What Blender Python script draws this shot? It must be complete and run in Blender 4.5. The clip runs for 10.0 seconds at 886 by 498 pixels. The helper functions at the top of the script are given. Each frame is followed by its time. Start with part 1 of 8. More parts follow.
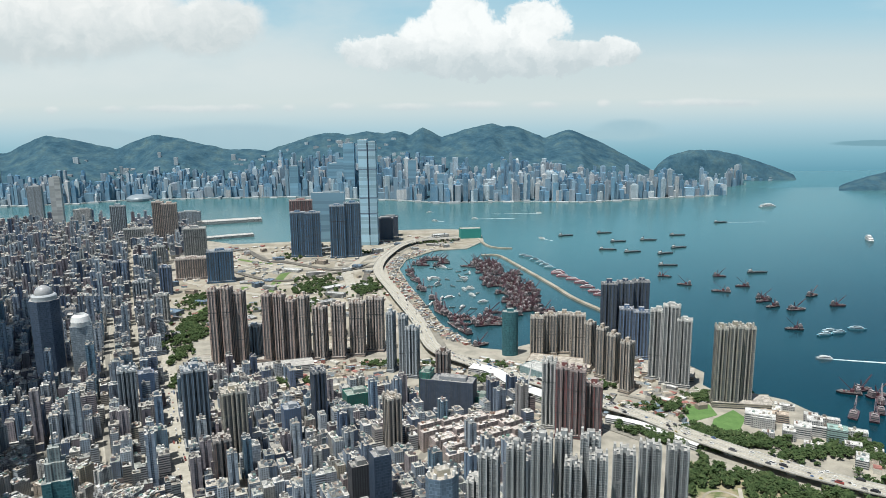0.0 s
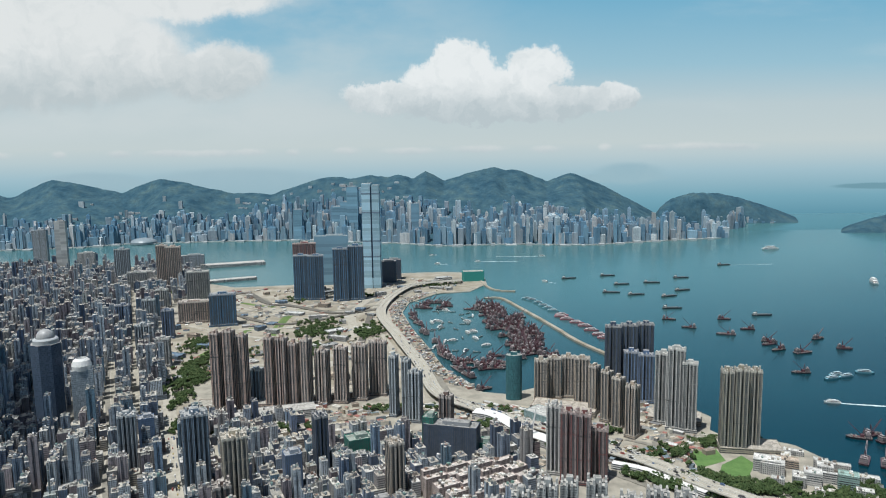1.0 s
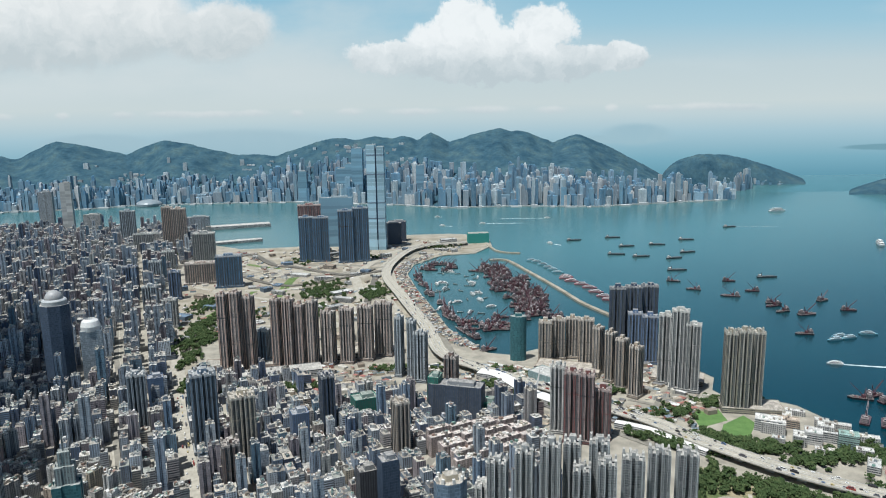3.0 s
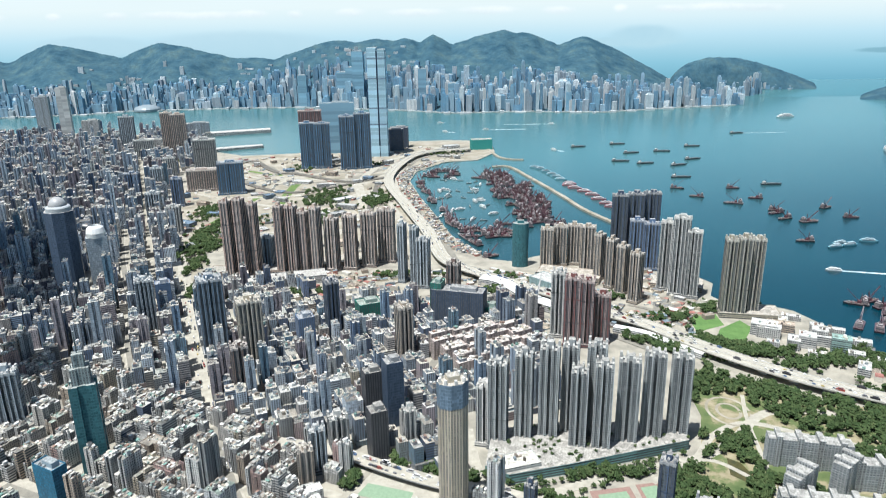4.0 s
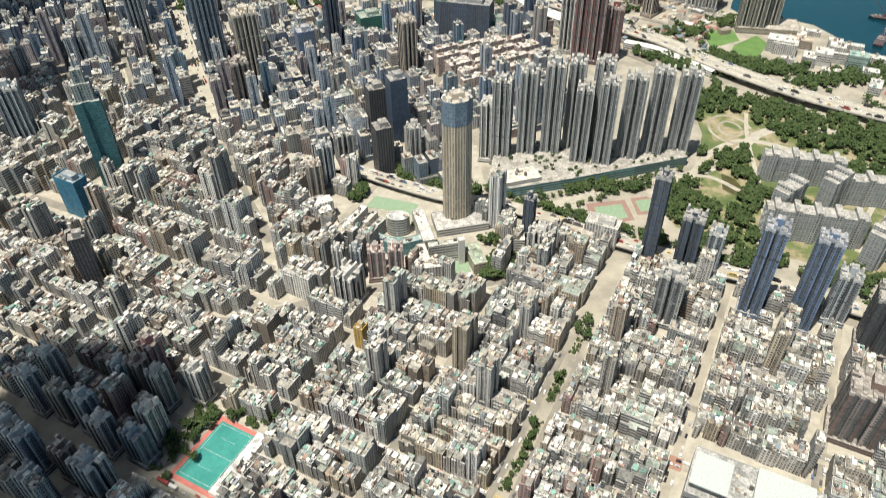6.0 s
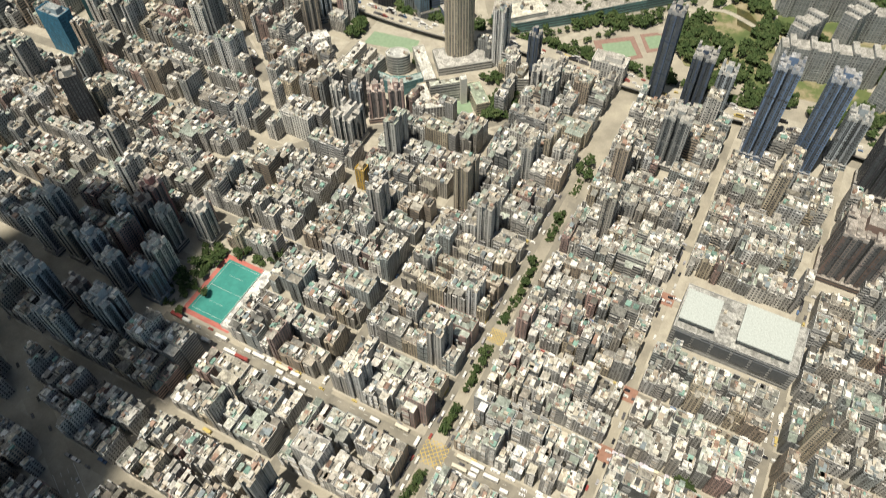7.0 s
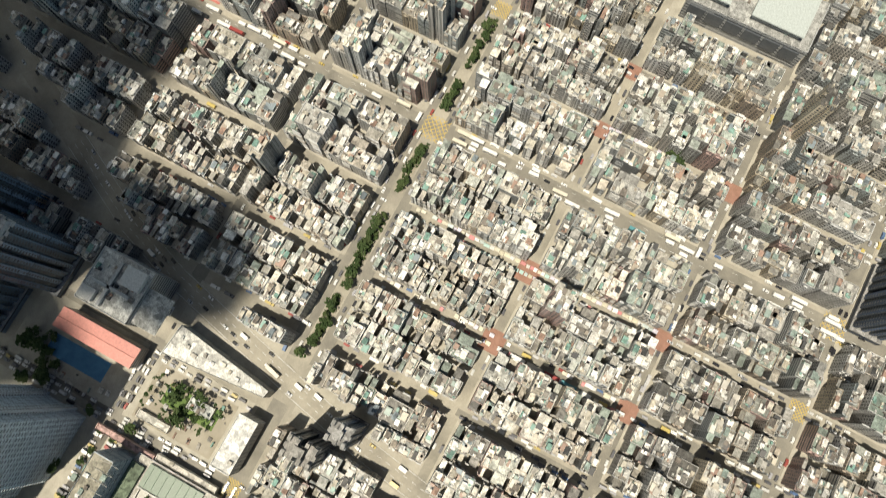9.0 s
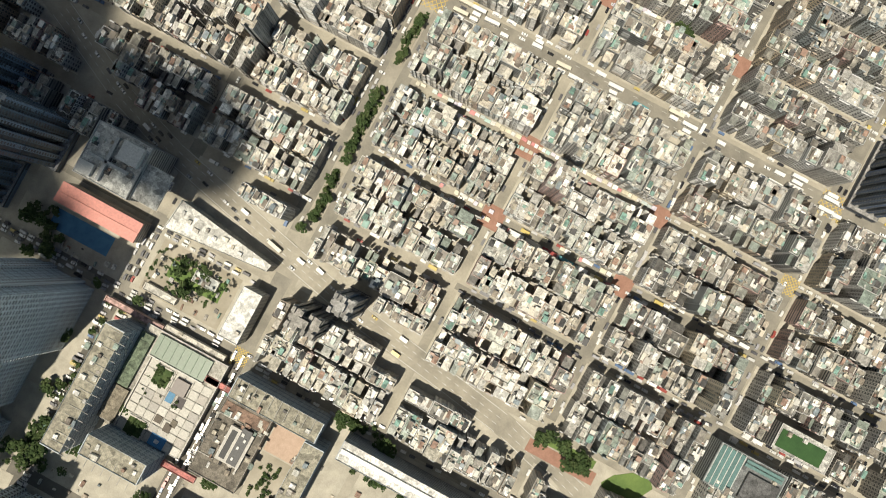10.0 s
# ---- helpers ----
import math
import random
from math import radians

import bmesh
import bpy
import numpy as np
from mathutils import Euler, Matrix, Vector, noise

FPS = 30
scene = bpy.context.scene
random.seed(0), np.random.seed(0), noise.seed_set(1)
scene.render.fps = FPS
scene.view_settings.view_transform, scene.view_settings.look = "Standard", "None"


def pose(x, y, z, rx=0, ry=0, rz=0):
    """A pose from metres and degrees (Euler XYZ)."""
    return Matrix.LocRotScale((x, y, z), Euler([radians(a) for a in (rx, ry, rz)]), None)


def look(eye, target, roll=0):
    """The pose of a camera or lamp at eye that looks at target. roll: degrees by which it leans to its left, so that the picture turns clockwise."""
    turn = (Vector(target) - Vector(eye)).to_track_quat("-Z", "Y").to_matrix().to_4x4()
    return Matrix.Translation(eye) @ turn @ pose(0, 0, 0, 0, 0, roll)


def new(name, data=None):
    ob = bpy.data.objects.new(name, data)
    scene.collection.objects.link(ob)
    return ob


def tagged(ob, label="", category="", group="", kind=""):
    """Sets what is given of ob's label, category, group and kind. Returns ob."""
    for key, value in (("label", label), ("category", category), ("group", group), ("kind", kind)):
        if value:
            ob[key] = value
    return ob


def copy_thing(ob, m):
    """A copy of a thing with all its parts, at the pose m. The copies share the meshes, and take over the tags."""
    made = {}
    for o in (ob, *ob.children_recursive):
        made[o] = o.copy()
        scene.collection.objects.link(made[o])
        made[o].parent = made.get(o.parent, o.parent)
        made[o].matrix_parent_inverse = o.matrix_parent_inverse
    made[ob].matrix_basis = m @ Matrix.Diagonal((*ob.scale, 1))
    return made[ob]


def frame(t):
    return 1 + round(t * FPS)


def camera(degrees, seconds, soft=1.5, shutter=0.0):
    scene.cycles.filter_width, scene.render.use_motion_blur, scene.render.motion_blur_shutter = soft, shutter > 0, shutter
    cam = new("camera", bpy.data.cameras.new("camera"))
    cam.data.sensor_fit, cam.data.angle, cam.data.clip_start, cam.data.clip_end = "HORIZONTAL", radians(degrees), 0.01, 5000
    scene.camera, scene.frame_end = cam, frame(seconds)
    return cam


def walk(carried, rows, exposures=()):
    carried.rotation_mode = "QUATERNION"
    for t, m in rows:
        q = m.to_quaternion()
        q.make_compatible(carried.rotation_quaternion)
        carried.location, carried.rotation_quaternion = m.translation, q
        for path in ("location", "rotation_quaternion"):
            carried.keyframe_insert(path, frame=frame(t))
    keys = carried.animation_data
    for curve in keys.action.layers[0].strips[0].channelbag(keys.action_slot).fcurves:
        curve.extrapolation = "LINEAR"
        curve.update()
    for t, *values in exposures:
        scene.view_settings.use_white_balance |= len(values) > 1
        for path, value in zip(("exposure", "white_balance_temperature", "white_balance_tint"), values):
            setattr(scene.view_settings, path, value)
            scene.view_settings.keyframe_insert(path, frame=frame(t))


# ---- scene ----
cam = camera(63.7, 10.0, soft=0.85, shutter=0.3)
# ---------------------------------------------------------------- the camera: a drone that hovers and tilts down
H = 480.0
TURNS = [(0.0, 0.30, -11.01, 0.66), (0.5, 0.38, -10.69, 0.69), (1.0, 0.52, -7.56, 0.79), (1.5, 0.62, -6.26, 0.83), (2.0, 0.69, -6.67, 0.84),
         (2.5, 0.81, -8.06, 0.83), (4.0, 1.13, -18.08, 0.86), (4.5, 1.26, -22.46, 0.86), (5.0, 1.35, -27.85, 0.87), (5.5, 1.44, -34.13, 0.86),
         (7.0, 1.68, -53.20, 0.86), (7.5, 1.79, -59.62, 0.86), (8.0, 1.87, -66.06, 0.86), (8.5, 1.94, -72.42, 0.86), (9.0, 2.04, -78.77, 0.83),
         (9.5, 2.15, -85.10, 0.81), (10.0, 2.22, -88.69, 0.80)]
EXPOSURE = [(0.0, 0.02, 6080, 8), (1.0, -0.22, 5980, 8), (2.5, -0.22, 5960, 8), (4.0, 0.38, 5880, 8), (4.5, 0.54, 5880, 9), (5.0, 0.56, 5980, 10), (5.5, 0.45, 6330, 9), (7.0, 0.02, 7120, 8), (8.0, -0.02, 7120, 7), (10.0, -0.08, 7150, 7)]
walk(cam, [(t, pose(0, 0, H, 90 + p, r, y)) for t, y, p, r in TURNS], EXPOSURE)

# ---------------------------------------------------------------- sun
SUN_TO = Vector((-0.22, -0.23, 0.948)).normalized()
sun = new("sun", bpy.data.lights.new("sun", "SUN"))
sun.data.energy, sun.data.angle, sun.data.color = 5.7, radians(0.8), (1.0, 0.95, 0.87)
sun.matrix_world = look((0, 0, 900), Vector((0, 0, 900)) - SUN_TO)


# ---------------------------------------------------------------- node helper
class Net:
    """A small writer for node trees."""

    def __init__(self, tree):
        self.tree = tree

    def add(self, kind, ins=None, **props):
        nd = self.tree.nodes.new(kind)
        for k, v in props.items():
            if k == "operation":
                nd.operation = v
            elif k == "blend":
                nd.data_type, nd.blend_type = "RGBA", v
            elif k == "attribute":
                nd.attribute_name = v
            elif k == "feature":
                nd.feature = v
            elif k == "dims":
                nd.noise_dimensions = v
            elif k == "clamp":
                nd.use_clamp = v
        for k, v in (ins or {}).items():
            if isinstance(v, bpy.types.NodeSocket):
                self.tree.links.new(v, nd.inputs[k])
            else:
                nd.inputs[k].default_value = v
        return nd

    def math(self, op, a, b=0.0, c=0.0, clamp=False):
        return self.add("ShaderNodeMath", {0: a, 1: b, 2: c}, operation=op, clamp=clamp).outputs[0]

    def vec(self, op, a, b=(0, 0, 0)):
        nd = self.add("ShaderNodeVectorMath", {0: a, 1: b}, operation=op)
        return nd.outputs["Value"] if op in ("DOT_PRODUCT", "LENGTH", "DISTANCE") else nd.outputs[0]

    def mix(self, f, a, b, blend="MIX"):
        nd = self.add("ShaderNodeMix", blend=blend)
        for i, v in ((0, f), (6, a), (7, b)):
            if isinstance(v, bpy.types.NodeSocket):
                self.tree.links.new(v, nd.inputs[i])
            else:
                nd.inputs[i].default_value = v if i == 0 else (*v[:3], 1)
        return nd.outputs[2]

    def ramp(self, f, stops):
        nd = self.tree.nodes.new("ShaderNodeValToRGB")
        el = nd.color_ramp.elements
        while len(el) < len(stops):
            el.new(0.5)
        for e, (p, c) in zip(el, stops):
            e.position, e.color = p, (*c, 1) if not isinstance(c, float) else (c, c, c, 1)
        self.tree.links.new(f, nd.inputs[0])
        return nd.outputs[0]

    def noise(self, v, scale, detail=4.0, rough=0.55, out="Fac", distortion=0.0):
        ins = {"Scale": scale, "Detail": detail, "Roughness": rough, "Distortion": distortion}
        if v is not None:
            ins["Vector"] = v
        return self.add("ShaderNodeTexNoise", ins).outputs[out]

    def step(self, v, lo, hi):
        nd = self.add("ShaderNodeMapRange", {"Value": v, "From Min": lo, "From Max": hi})
        nd.interpolation_type = "SMOOTHSTEP"
        return nd.outputs[0]


# ---------------------------------------------------------------- sky: hazy horizon, cumulus, far sea
world = bpy.data.worlds.new("sky")
scene.world = world
world.use_nodes = True
wt = world.node_tree
wt.nodes.clear()
w = Net(wt)
coord = w.add("ShaderNodeTexCoord").outputs["Generated"]
sep = w.add("ShaderNodeSeparateXYZ", {0: coord})
ahead = w.math("MAXIMUM", w.math("ABSOLUTE", sep.outputs[1]), 0.05)
az = w.math("DIVIDE", sep.outputs[0], ahead)          # across
el = w.math("DIVIDE", sep.outputs[2], ahead)          # up
flat = w.add("ShaderNodeCombineXYZ", {0: az, 1: el, 2: 0.0}).outputs[0]
nish = w.add("ShaderNodeTexSky")
nish.sky_type, nish.sun_disc = "NISHITA", False
nish.sun_elevation, nish.sun_rotation = math.asin(SUN_TO.z), math.atan2(SUN_TO.x, SUN_TO.y)
nish.altitude, nish.dust_density = 480, 2.0
high = w.mix(1.0, nish.outputs[0], (0.024, 0.031, 0.042), "MULTIPLY")
SKY = [(0.0, (0.03, 0.17, 0.24)), (0.14, (0.05, 0.21, 0.28)), (0.26, (0.09, 0.27, 0.35)), (0.36, (0.24, 0.45, 0.52)), (0.44, (0.44, 0.60, 0.64)), (0.49, (0.59, 0.68, 0.67)), (0.53, (0.67, 0.72, 0.68)),
       (0.64, (0.61, 0.69, 0.68)), (0.76, (0.40, 0.61, 0.69)), (1.0, (0.19, 0.47, 0.64))]
low = w.ramp(w.math("MULTIPLY_ADD", el, 2.2, 0.5, clamp=True), SKY)
base_sky = w.mix(w.step(el, 0.22, 0.7), low, high)


def cloud(blobs, size, edge, stir=1.0):
    """Cover of a cloud made of overlapping lobes (across, up, half width, half height)."""
    wob = w.vec("SUBTRACT", w.noise(flat, size, 9.0, 0.74, "Color"), (0.5, 0.5, 0.5))
    at = w.vec("ADD", flat, w.vec("MULTIPLY", wob, (0.075 * stir, 0.06 * stir, 0)))
    best = None
    for x, y, rx, ry in blobs:
        d = w.vec("LENGTH", w.vec("DIVIDE", w.vec("SUBTRACT", at, (x, y, 0)), (rx, ry, 1)))
        best = d if best is None else w.math("SMOOTH_MIN", best, d, 0.08)
    return w.step(best, 1.0 + edge, 1.0 - edge), best, at


def add_cloud(sky, blobs, size, edge, lit, shade, bottom, top, stir=1.0, full=0.97):
    cover, depth, at = cloud(blobs, size, edge, stir)
    up = w.step(w.add("ShaderNodeSeparateXYZ", {0: at}).outputs[1], bottom, top)
    puff = w.noise(at, 26.0, 8.0, 0.62, distortion=0.6)
    tone = w.math("MULTIPLY_ADD", w.math("SUBTRACT", puff, 0.5), 1.5, up, clamp=True)
    return w.mix(w.math("MULTIPLY", cover, full), sky, w.mix(tone, shade, lit))


sky = base_sky
veil = w.math("MULTIPLY", w.step(w.noise(w.vec("MULTIPLY", flat, (1.0, 4.0, 1.0)), 3.0, 5.0), 0.5, 0.8), 0.35)
sky = w.mix(w.math("MULTIPLY", veil, w.step(el, 0.0, 0.1)), sky, (0.75, 0.8, 0.78))
bank = w.math("MULTIPLY", w.step(w.noise(w.vec("MULTIPLY", flat, (1.0, 2.2, 1.0)), 4.0, 6.0), 0.3, 0.65), w.math("MULTIPLY", w.step(az, 0.25, -0.35), w.step(el, 0.005, 0.05)))
sky = w.mix(w.math("MULTIPLY", bank, 0.7), sky, (0.74, 0.77, 0.73))
# far islands and hills in the haze
sky = add_cloud(sky, [(-0.30, -0.036, 0.13, 0.020), (-0.50, -0.034, 0.08, 0.014)], 20.0, 0.25, (0.40, 0.54, 0.58), (0.44, 0.57, 0.60), -0.05, 0.0, 0.12, 0.6)
sky = add_cloud(sky, [(0.25, -0.030, 0.045, 0.014), (0.23, -0.036, 0.07, 0.006)], 30.0, 0.3, (0.36, 0.52, 0.57), (0.42, 0.57, 0.60), -0.05, 0.0, 0.1, 0.7)
sky = add_cloud(sky, [(0.60, -0.0515, 0.065, 0.0042), (0.64, -0.050, 0.04, 0.005)], 40.0, 0.2, (0.17, 0.33, 0.38), (0.20, 0.36, 0.41), -0.05, 0.0, 0.05, 0.85)
# a row of small clouds low over the horizon
for i in range(15):
    a = -0.64 + 0.075 * i + 0.03 * math.sin(7.0 * i)
    sky = add_cloud(sky, [(a, 0.006 + 0.002 * math.sin(3.1 * i), 0.022 + 0.014 * math.sin(5.0 * i), 0.0045)], 70.0, 0.6, (0.80, 0.80, 0.75), (0.62, 0.67, 0.66), 0.0, 0.012, 0.12, 0.75)
sky = add_cloud(sky, [(-0.60, 0.115, 0.26, 0.045), (-0.33, 0.118, 0.085, 0.035), (-0.45, 0.145, 0.10, 0.05), (-0.62, 0.205, 0.24, 0.07), (-0.35, 0.215, 0.13, 0.03)],
                9.0, 0.22, (0.92, 0.90, 0.84), (0.62, 0.66, 0.64), 0.07, 0.175)
sky = add_cloud(sky, [(-0.08, 0.076, 0.068, 0.021), (-0.01, 0.092, 0.06, 0.034), (0.018, 0.119, 0.045, 0.036), (0.07, 0.082, 0.08, 0.034), (0.118, 0.112, 0.045, 0.034),
                      (0.175, 0.071, 0.065, 0.020), (0.228, 0.071, 0.035, 0.019), (0.06, 0.058, 0.13, 0.016)],
                16.0, 0.13, (1.0, 0.98, 0.92), (0.60, 0.65, 0.64), 0.04, 0.115)
wt.links.new(w.add("ShaderNodeBackground", {"Color": sky, "Strength": 1.0}).outputs[0], w.add("ShaderNodeOutputWorld").inputs[0])


# ---------------------------------------------------------------- materials
def material(name, rough=0.8):
    m = bpy.data.materials.new(name)
    m.use_nodes = True
    n = Net(m.node_tree)
    bsdf = m.node_tree.nodes["Principled BSDF"]
    bsdf.inputs["Roughness"].default_value = rough
    geo = n.add("ShaderNodeNewGeometry")
    return m, n, bsdf, geo


def tinted(n):
    return n.add("ShaderNodeAttribute", attribute="tint").outputs["Color"]


def facade(name, wide, tall, glass_wide, glass_tall, dark, spread=0.1, band=0.0, pane=0.0, strips=0.3):
    """Painted wall with rows of windows; the wall's colour comes from the building."""
    m, n, b, geo = material(name)
    pn = n.add("ShaderNodeSeparateXYZ", {0: geo.outputs["Normal"]})
    pp = n.add("ShaderNodeSeparateXYZ", {0: geo.outputs["Position"]})
    u = n.math("SUBTRACT", n.math("MULTIPLY", pp.outputs[1], pn.outputs[0]), n.math("MULTIPLY", pp.outputs[0], pn.outputs[1]))
    cu, cv = n.math("DIVIDE", u, wide), n.math("DIVIDE", pp.outputs[2], tall)
    fu, fv = n.math("ABSOLUTE", n.math("SUBTRACT", n.math("FRACT", cu), 0.5)), n.math("ABSOLUTE", n.math("SUBTRACT", n.math("FRACT", cv), 0.5))
    win = n.math("MULTIPLY", n.math("LESS_THAN", fu, glass_wide / 2), n.math("LESS_THAN", fv, glass_tall / 2))
    cell = n.add("ShaderNodeCombineXYZ", {0: n.math("FLOOR", cu), 1: n.math("FLOOR", cv), 2: n.math("FLOOR", n.math("MULTIPLY", pn.outputs[0], 9.0))}).outputs[0]
    rnd = n.add("ShaderNodeTexWhiteNoise", {"Vector": cell}).outputs["Value"]
    paint = tinted(n)
    strip = n.add("ShaderNodeTexWhiteNoise", {"Vector": n.add("ShaderNodeCombineXYZ", {0: n.math("FLOOR", n.math("DIVIDE", u, wide * 2.0)), 1: n.math("FLOOR", n.math("MULTIPLY", pn.outputs[1], 5.0)), 2: 0.0}).outputs[0]}).outputs["Value"]
    if strips:
        paint = n.mix(1.0, paint, n.ramp(strip, [(0.0, 1.0 - strips), (0.4, 1.0), (0.8, 1.0), (1.0, 1.0 + strips * 0.5)]), "MULTIPLY")
    stain = n.noise(n.vec("MULTIPLY", geo.outputs["Position"], (0.35, 0.35, 0.05)), 1.0, 5.0, 0.65)
    paint = n.mix(1.0, paint, n.ramp(stain, [(0.25, 0.68), (0.5, 0.93), (0.75, 1.1)]), "MULTIPLY")
    if band:
        paint = n.mix(n.math("MULTIPLY", n.math("GREATER_THAN", fv, 0.42), band), paint, (0.10, 0.10, 0.10))
    glass = n.mix(rnd, [c * (1 - spread * 4) for c in dark], [c + spread for c in dark])
    lit = n.math("GREATER_THAN", rnd, 0.9)
    glass = n.mix(n.math("MULTIPLY", lit, 0.5), glass, paint)
    if pane:
        glass = n.mix(pane, glass, n.mix(1.0, tinted(n), n.ramp(rnd, [(0.0, 0.72), (0.6, 0.95), (1.0, 1.2)]), "MULTIPLY"))
        paint = n.mix(0.05, paint, (0.6, 0.62, 0.62))
    n.tree.links.new(n.mix(win, paint, glass), b.inputs["Base Color"])
    n.tree.links.new(n.math("MULTIPLY_ADD", win, -0.5, 0.85), b.inputs["Roughness"])
    return m


WALL = facade("painted_wall_with_windows", 2.9, 3.0, 0.58, 0.54, (0.034, 0.038, 0.045), 0.05)
WALL_OLD = facade("stained_wall_with_windows", 2.3, 3.1, 0.64, 0.54, (0.034, 0.031, 0.028), 0.06, 0.6)
WALL_BAND = facade("wall_with_ribbon_windows", 40.0, 3.2, 1.0, 0.50, (0.036, 0.042, 0.05), 0.025)
WALL_TOWER = facade("tower_wall_with_windows", 3.0, 3.0, 0.60, 0.58, (0.045, 0.055, 0.065), 0.06, 0.5, 0.0, 0.35)
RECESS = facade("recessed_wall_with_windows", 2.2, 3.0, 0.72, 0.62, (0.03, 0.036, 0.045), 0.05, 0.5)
WALL_ESTATE = facade("estate_wall_with_galleries", 3.4, 2.8, 0.62, 0.46, (0.12, 0.15, 0.175), 0.06, 0.4, 0.0, 0.2)
# distant wall: its pale blue windows have haze painted in
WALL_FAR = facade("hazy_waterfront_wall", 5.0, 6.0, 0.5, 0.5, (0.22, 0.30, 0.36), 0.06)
GLASS = facade("curtain_wall", 2.4, 3.6, 0.90, 0.80, (0.035, 0.06, 0.08), 0.03, 0.0, 0.6)
# far glass: the panes' pale blue includes haze put into the colour
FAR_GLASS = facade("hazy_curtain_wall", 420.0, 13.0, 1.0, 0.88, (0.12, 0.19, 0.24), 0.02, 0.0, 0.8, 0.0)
for glazing in (GLASS, FAR_GLASS):
    glazing.node_tree.nodes["Principled BSDF"].inputs["Specular IOR Level"].default_value = 0.15


def plain(name, grain, contrast, rough=0.85, patches=0.0, bump=0.0):
    """Paint or cement in the thing's own colour, with grain, stains and mended patches."""
    m, n, b, geo = material(name, rough)
    pos = geo.outputs["Position"]
    c = n.mix(1.0, tinted(n), n.ramp(n.noise(pos, grain, 6.0, 0.65), [(0.25, 1 - contrast), (0.5, 1.0 - contrast * 0.25), (0.75, 1 + contrast * 0.4)]), "MULTIPLY")
    if patches:
        c = n.mix(1.0, c, n.ramp(n.noise(pos, 1.5, 3.0, 0.7), [(0.3, 0.62), (0.5, 1.0), (0.72, 1.22)]), "MULTIPLY")
        cells = n.add("ShaderNodeTexVoronoi", {"Vector": pos, "Scale": 0.22}).outputs["Color"]
        tone = n.add("ShaderNodeSeparateColor", {0: cells}).outputs[0]
        c = n.mix(patches, c, n.mix(1.0, c, n.ramp(tone, [(0.0, 0.45), (0.6, 1.0), (1.0, 1.25)]), "MULTIPLY"))
    n.tree.links.new(c, b.inputs["Base Color"])
    return m


ROOF = plain("cement_roof", 0.45, 0.7, 0.9, 0.7)
PAINT = plain("weathered_paint", 0.8, 0.35, 0.7)
METAL = plain("painted_metal", 0.6, 0.3, 0.45)
CAR_PAINT = plain("car_paint", 0.5, 0.05, 0.25)
CONCRETE = plain("concrete", 0.25, 0.35, 0.9)


def surface(name, stops, scale, rough=0.9, fine=3.0, fine_amount=0.25, specular=0.5):
    """Ground cover in a range of colours."""
    m, n, b, geo = material(name, rough)
    b.inputs["Specular IOR Level"].default_value = specular
    pos = geo.outputs["Position"]
    c = n.ramp(n.noise(pos, scale, 6.0, 0.6), stops)
    c = n.mix(fine_amount, c, n.ramp(n.noise(pos, fine, 4.0, 0.7), [(0.3, 0.3), (0.7, 1.0)]), "MULTIPLY")
    n.tree.links.new(c, b.inputs["Base Color"])
    return m, n, b


GROUND = surface("road_and_bare_ground", [(0.3, (0.22, 0.205, 0.17)), (0.5, (0.33, 0.305, 0.25)), (0.7, (0.43, 0.395, 0.32))], 0.035, fine=0.7)[0]
ASPHALT = surface("asphalt", [(0.3, (0.175, 0.165, 0.14)), (0.7, (0.29, 0.27, 0.225))], 0.08, fine=0.9)[0]
PAVING = surface("pavement_concrete", [(0.3, (0.31, 0.29, 0.24)), (0.7, (0.48, 0.445, 0.37))], 0.1, fine=1.1)[0]
BRICK = surface("red_brick_paving", [(0.3, (0.26, 0.14, 0.10)), (0.7, (0.36, 0.20, 0.15))], 0.2, fine=1.2)[0]
SAND = surface("bare_sandy_ground", [(0.3, (0.18, 0.165, 0.12)), (0.42, (0.28, 0.25, 0.19)), (0.6, (0.38, 0.345, 0.28)), (0.75, (0.45, 0.415, 0.345))], 0.02, fine=0.12)[0]
GRASS = surface("mown_grass", [(0.3, (0.075, 0.13, 0.035)), (0.7, (0.15, 0.22, 0.06))], 0.05, fine=0.5)[0]
# far forest: the blue of distance haze is painted into its greens
SCRUB = surface("hazed_hillside_forest", [(0.34, (0.030, 0.078, 0.116)), (0.46, (0.046, 0.104, 0.142)), (0.58, (0.064, 0.126, 0.156)), (0.72, (0.090, 0.148, 0.156))], 0.012, fine=0.045, fine_amount=0.5, specular=0.1)[0]
LEAF = surface("foliage", [(0.3, (0.034, 0.062, 0.022)), (0.5, (0.062, 0.098, 0.036)), (0.7, (0.11, 0.14, 0.056))], 0.12, fine=0.9, fine_amount=0.5, specular=0.2)[0]
BARK = surface("bark", [(0.3, (0.06, 0.045, 0.03)), (0.7, (0.12, 0.09, 0.065))], 1.0)[0]
SEA, sea_n, sea_b = surface("sea_water", [(0.3, (0.002, 0.046, 0.064)), (0.55, (0.004, 0.066, 0.084)), (0.75, (0.013, 0.086, 0.098))], 0.0022, rough=0.22, fine=0.02, fine_amount=0.15, specular=0.5)
# distance haze put into the colour: near water darkened, open harbour paler
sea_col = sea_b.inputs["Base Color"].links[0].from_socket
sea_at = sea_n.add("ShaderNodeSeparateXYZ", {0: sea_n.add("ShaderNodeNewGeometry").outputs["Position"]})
sea_haze = sea_n.step(sea_n.math("MULTIPLY_ADD", sea_n.noise(None, 3.0), 500.0, sea_n.math("MULTIPLY_ADD", sea_at.outputs[0], -0.45, sea_at.outputs[1])), 1100.0, 3000.0)
